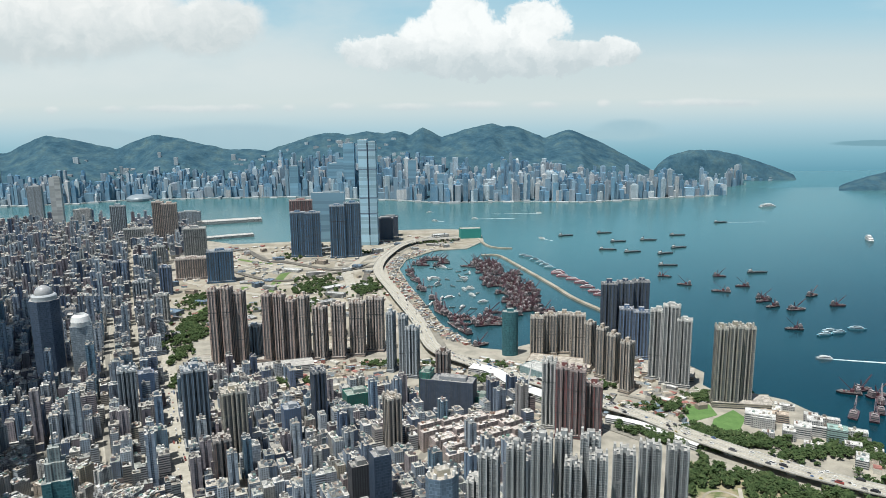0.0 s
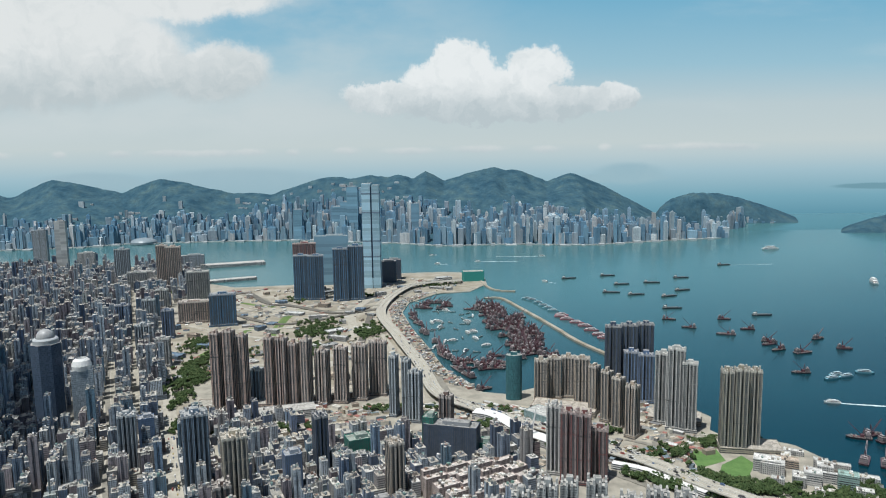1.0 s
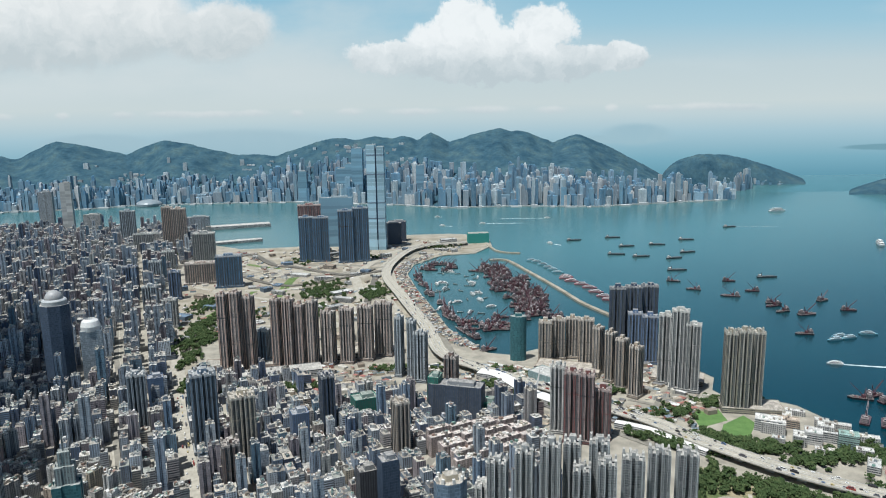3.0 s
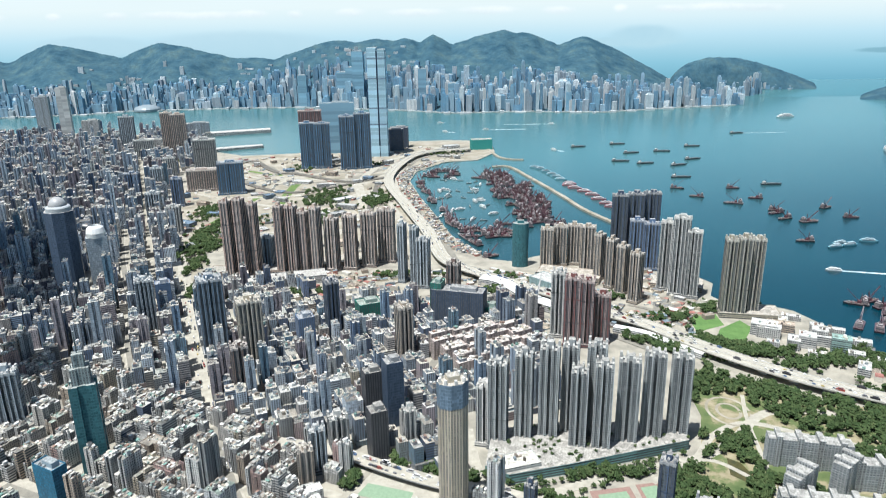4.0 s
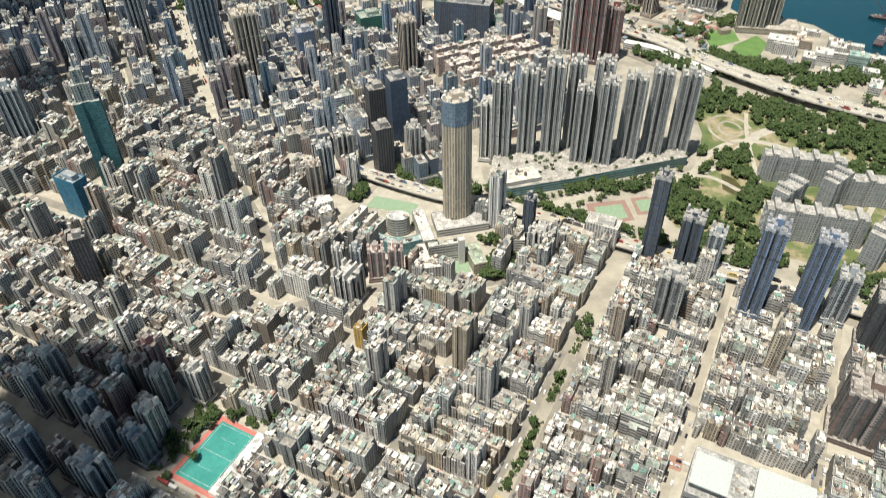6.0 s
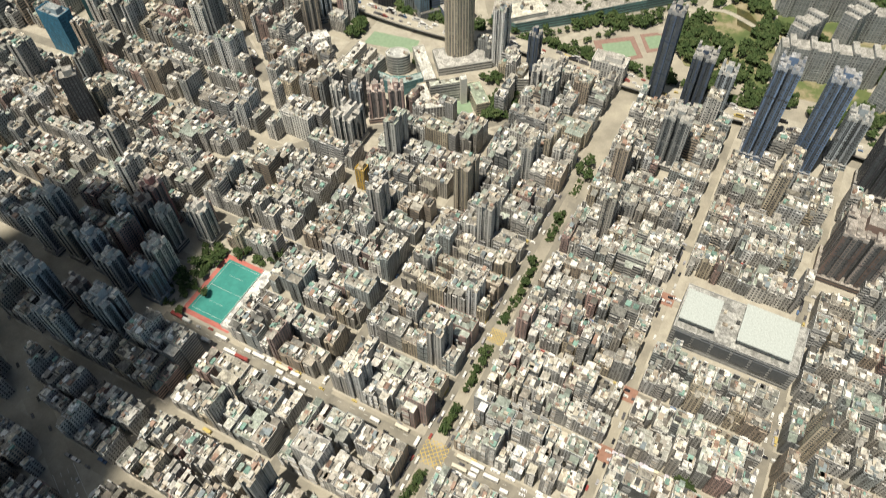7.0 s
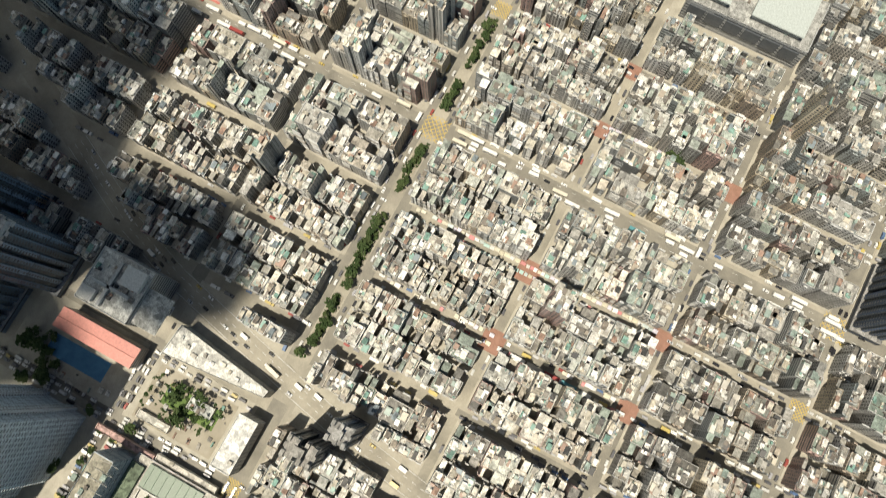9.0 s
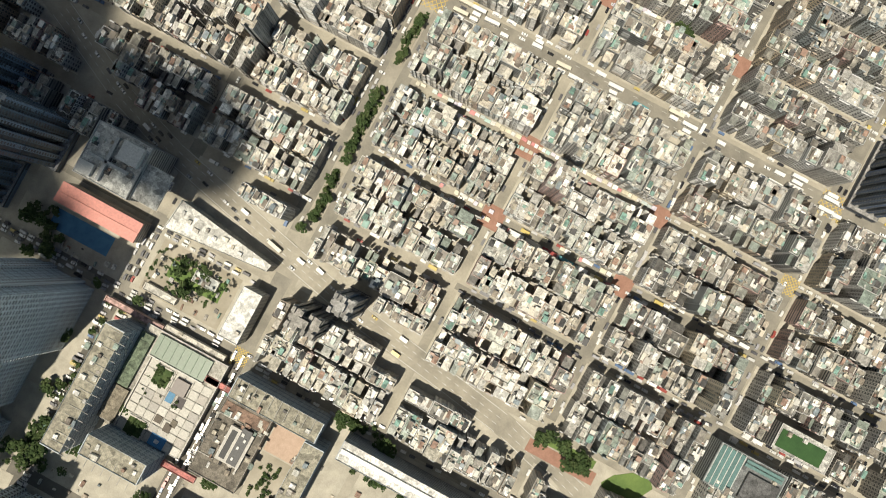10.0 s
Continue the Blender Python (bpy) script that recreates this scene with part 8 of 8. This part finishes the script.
for u, lo, hi, offs, fill in ((-188.5, -118, -64, (-3, 0, 3), 0.7), (-106.5, -20, 400, (-2, 2), 0.5), (-88, -20, 400, (-2, 2), 0.5), (8, -50, 400, (-2.4, 2.4), 0.35), (106, -60, 400, (-2.4, 2.4), 0.5), (204, -110, 330, (-4, 0, 4), 0.4), (-94.5, -320, -130, (-2.6, 1.2), 0.36), (300, -100, 300, (-2.4, 2.4), 0.5)):
    v = lo
    while v < hi:
        for o in offs:
            if rnd.random() < fill and near_line(*grid(u + o, v), DIAGONAL) > 9 and min(abs(v - q) for q in (-122, -66, -11, 41, 94, 155, 209, 259, 303, 351, 408)) > 7:
                lane(u + o, v + rnd.uniform(-0.6, 0.6), 90)
        v += 6.6
tagged(queue.build("street_traffic"), "parked and queueing cars and vans in the streets", "vehicles", kind="stuff")

# ---------------------------------------------------------------- the island across the harbour
SHORE = [(-4200, 3700), (-2436, 3773), (-2028, 3873), (-1836, 4002), (-1621, 4031), (-1404, 4061), (-920, 4090), (-315, 3893), (-34, 3742), (297, 3779), (735, 3710), (1060, 3822), (1533, 3952),
         (1631, 4294), (1932, 4527), (2385, 4936)]
# across, height over the eye's level, and how far off to either side the slope has dropped by a fiftieth
PEAKS = [(-0.80, -0.034, 0.10, 0.10), (-0.69, -0.038, 0.08, 0.09), (-0.558, -0.028, 0.050, 0.100), (-0.405, -0.0282, 0.058, 0.090), (-0.335, -0.0429, 0.05, 0.07), (-0.285, -0.0490, 0.20, 0.16), (-0.165, -0.0282, 0.074, 0.12),
         (-0.110, -0.0275, 0.10, 0.10), (-0.071, -0.0270, 0.07, 0.055), (-0.034, -0.0231, 0.032, 0.036), (0.0617, -0.0182, 0.078, 0.060), (0.0874, -0.0208, 0.05, 0.052), (0.167, -0.0277, 0.050, 0.050)]
BACK = 4870.0


def shore_y(a):
    """How far off the island's shore lies in the direction a = across / ahead."""
    for (ax, ay), (bx, by) in zip(SHORE, SHORE[1:]):
        if ax / ay <= a <= bx / by:
            f = (a - ax / ay) / (bx / by - ax / ay)
            y = ay + f * (by - ay)
            return far(a * y, y)[1]
    return 3700.0


def ridge(a):
    """Height of the skyline over the eye's level, per metre ahead."""
    total = sum(math.exp(1600 * (e - 0.02 * (abs(a - p) / (wl if a < p else wr)) ** 1.22)) for p, e, wl, wr in PEAKS) + math.exp(1600 * -0.0975)
    return math.log(total) / 1600 - 0.0004 + 0.0011 * noise.fractal(Vector((a * 90, 0.3, 0.7)), 0.9, 2.0, 4)


def hill(x, y):
    """Height of the island's ground."""
    a = x / y
    y0 = shore_y(a)
    f = (y - y0) / (BACK - y0)
    if f <= 0:
        return 0.5
    crest = max(4.0, H + ridge(a) * BACK)
    low = 1.0
    rough = (0.5 - abs(noise.noise(Vector((x * 0.0042, y * 0.0013, 3.3))))) * 0.20 * crest * math.sin(math.pi * min(1.0, f)) + noise.fractal(Vector((x * 0.008, y * 0.006, 9.1)), 0.9, 2.0, 4) * 13 * f
    return low + (crest - low) * max(0.0, f - 0.12) ** 1.25 / 0.88 ** 1.25 + rough * (0 if f > 0.98 else 1)


s = Solid()
cols, rows = 330, 40
for i in range(cols + 1):
    a = -0.86 + i * (0.42 + 0.86) / cols
    y0 = shore_y(a)
    for j in range(rows + 1):
        f = j / rows
        y = y0 + (BACK - y0) * f
        s.v.append((a * y, y, hill(a * y, y) if j else -4.0))
for i in range(cols):
    for j in range(rows):
        k = i * (rows + 1) + j
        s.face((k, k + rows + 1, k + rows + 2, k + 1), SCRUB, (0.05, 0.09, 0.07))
isl = new("island_hills", s.mesh("island_hills", True))
tagged(isl, "wooded island hills across the harbour, coloured blue with haze", "hills", kind="structure")


def mound(name, a0, a1, y, e_base, e_top, skew, label):
    """A separate far hill rising from the sea."""
    s = Solid()
    n, m = 48, 14
    for i in range(n + 1):
        f = i / n
        a = a0 + (a1 - a0) * f
        prof = math.sin(math.pi * f ** skew) ** 0.9
        for j in range(m + 1):
            g = j / m
            yy = y - 170 + 240 * g
            b = H + e_base * y - 2
            z = b + (e_top - e_base) * y * prof * math.sin(math.pi * 0.5 * min(1, g * 1.5)) + 9 * noise.fractal(Vector((a * 60, g * 5, 1.7)), 0.9, 2.0, 4) * prof
            s.v.append((a * yy, yy, z if j else b - 14))
    for i in range(n):
        for j in range(m):
            k = i * (m + 1) + j
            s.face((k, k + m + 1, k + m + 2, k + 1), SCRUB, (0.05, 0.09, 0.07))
    tagged(new(name, s.mesh(name, True)), label, "hill", kind="structure")


mound("headland", 0.285, 0.487, 4720, -0.0968, -0.0585, 0.62, "wooded headland at the harbour's western mouth")
mound("islet", 0.548, 0.75, 4270, -0.1125, -0.092, 0.9, "low green islet in the strait")

rnd = random.Random(41)
isle = Solid()
# wall colours of the far shore, with bluish haze mixed in
HAZE_TINTS = [(0.19, 0.34, 0.45), (0.16, 0.30, 0.42), (0.25, 0.39, 0.49), (0.14, 0.28, 0.40), (0.29, 0.41, 0.50), (0.24, 0.35, 0.44), (0.34, 0.38, 0.42), (0.11, 0.24, 0.36)]
HAZE_PALES = [(0.58, 0.64, 0.66), (0.50, 0.58, 0.62), (0.56, 0.55, 0.54), (0.62, 0.66, 0.67)]
for k in range(2300):
    a = rnd.uniform(-0.84, 0.41)
    y0 = shore_y(a)
    f = rnd.random() ** 1.35
    reach = 0.40 if a < -0.28 else 0.54 if a < -0.02 else 0.46 if a < 0.16 else 0.34 if a < 0.27 else 0.14
    if a < -0.28 and f > 0.55 and rnd.random() < 0.6 or a > 0.30 and rnd.random() < 0.3:
        continue
    y = y0 + 18 + f * reach * (BACK - y0)
    x = a * y
    q = rnd.random()
    h = rnd.uniform(34, 70) if q < 0.5 else rnd.uniform(70, 112) if q < 0.9 else rnd.uniform(112, 150)
    h *= (0.8 if a < -0.28 else 1.0) * (0.72 if f > 0.6 else 1.0) * (1.15 if -0.2 < a < -0.05 else 1.0)
    wx = rnd.uniform(13, 30) if rnd.random() < 0.75 else rnd.uniform(32, 62)
    if wx > 32:
        h *= 0.65
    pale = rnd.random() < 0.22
    tint = shade(rnd.choice(HAZE_PALES if pale else HAZE_TINTS), rnd.uniform(0.7, 1.2))
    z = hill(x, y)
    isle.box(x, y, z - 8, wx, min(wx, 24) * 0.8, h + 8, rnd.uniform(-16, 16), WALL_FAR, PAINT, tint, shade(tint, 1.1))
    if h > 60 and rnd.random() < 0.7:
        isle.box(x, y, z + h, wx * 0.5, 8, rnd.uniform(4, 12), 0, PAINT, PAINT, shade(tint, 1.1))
# houses and lone towers high on the slopes
for k in range(70):
    a = rnd.choice((rnd.gauss(-0.46, 0.04), rnd.gauss(-0.25, 0.05), rnd.gauss(-0.12, 0.05), rnd.gauss(-0.12, 0.04)))
    y0 = shore_y(a)
    y = y0 + rnd.uniform(0.45, 0.72 if a < -0.3 else 0.9) * (BACK - y0)
    isle.box(a * y, y, hill(a * y, y) - 6, rnd.uniform(14, 44), 12, 6 + (rnd.uniform(6, 16) if rnd.random() < 0.8 else rnd.uniform(30, 50)), rnd.uniform(-20, 20), WALL_FAR, PAINT, shade(rnd.choice(HAZE_PALES), rnd.uniform(0.6, 1.0)))
for k in range(90):
    a = 0.36 + 0.10 * rnd.random() ** 1.3
    y = 4560 + 60 * rnd.random()
    isle.box(a * y, y, H - 0.103 * y - 4, rnd.uniform(12, 26), 14, rnd.uniform(24, 74) * (1.0 - (a - 0.36) * 5), 0, WALL_FAR, PAINT, shade(rnd.choice(HAZE_TINTS + HAZE_PALES), rnd.uniform(0.8, 1.15)))
tagged(isle.build("island_buildings"), "crowded waterfront towers below the island's hills, tinted blue for haze", "buildings", kind="stuff")
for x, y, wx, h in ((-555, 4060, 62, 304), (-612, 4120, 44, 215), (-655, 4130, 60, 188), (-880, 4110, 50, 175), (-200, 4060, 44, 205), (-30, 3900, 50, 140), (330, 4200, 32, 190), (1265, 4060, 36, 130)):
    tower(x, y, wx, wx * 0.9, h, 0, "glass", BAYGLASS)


# ---------------------------------------------------------------- tops of two landmark towers
def lathe(s, x, y, rows, n, mat, tint):
    """A round form from (radius, height) rows."""
    i = len(s.v)
    for r, z in rows:
        s.v += [(x + r * math.cos(2 * math.pi * k / n), y + r * math.sin(2 * math.pi * k / n), z) for k in range(n)]
    for j in range(len(rows) - 1):
        for k in range(n):
            a = i + j * n
            s.face((a + k, a + (k + 1) % n, a + n + (k + 1) % n, a + n + k), mat, tint)


for ob in [o for o in scene.objects if o.parent is None and o.name.startswith("office_tower")]:
    x, y = ob.location.x, ob.location.y
    if math.hypot(x + 726, y - 1235) < 4:
        s = Solid()
        lathe(s, 0, 0, [(21, 156), (21, 163), (19, 165), (16, 166)], 24, PAINT, (0.40, 0.42, 0.43))
        s.build("drum", ob)
        s = Solid()
        lathe(s, 0, 0, [(15 * math.cos(a * 0.157), 166 + 15 * math.sin(a * 0.157)) for a in range(11)], 24, METAL, (0.36, 0.36, 0.36))
        s.build("dome", ob)
    if math.hypot(x + 670, y - 1245) < 4:
        s = Solid()
        lathe(s, 0, 0, [(16, 103), (17, 112), (14, 121), (9, 125), (8, 120), (11, 112)], 20, PAINT, (0.72, 0.72, 0.70))
        s.build("crown", ob)

# promenade, piers and low halls along the island's shore
front = Solid()
rnd = random.Random(47)
for k in range(420):
    a = -0.80 + 1.18 * k / 420
    y = shore_y(a) + 3
    front.box(a * y, y, -4, 20, 16 + 10 * math.sin(k * 0.7) ** 2, 4 + (k * 7 % 4), 0, PAINT, PAINT, shade((0.34, 0.37, 0.36), rnd.uniform(0.7, 1.2)))
    if k % 9 == 0:
        front.box(a * y, y - 26, -4, rnd.uniform(14, 60), 26, rnd.uniform(6, 15), 0, PAINT, PAINT, (0.46, 0.48, 0.48))
tagged(front.build("promenade"), "pale promenade and low pier halls on the shore", "waterfront", kind="stuff")
hall = thing("exhibition_hall", -1745, 4010, 0, 0, "waterfront hall with a curved white roof", "building")
s = Solid()
lathe(s, 0, 0, [(70, 0), (70, 12), (62, 20), (45, 28), (20, 33), (1, 35)], 20, METAL, (0.24, 0.29, 0.32))
s.build("roof_shell", hall)
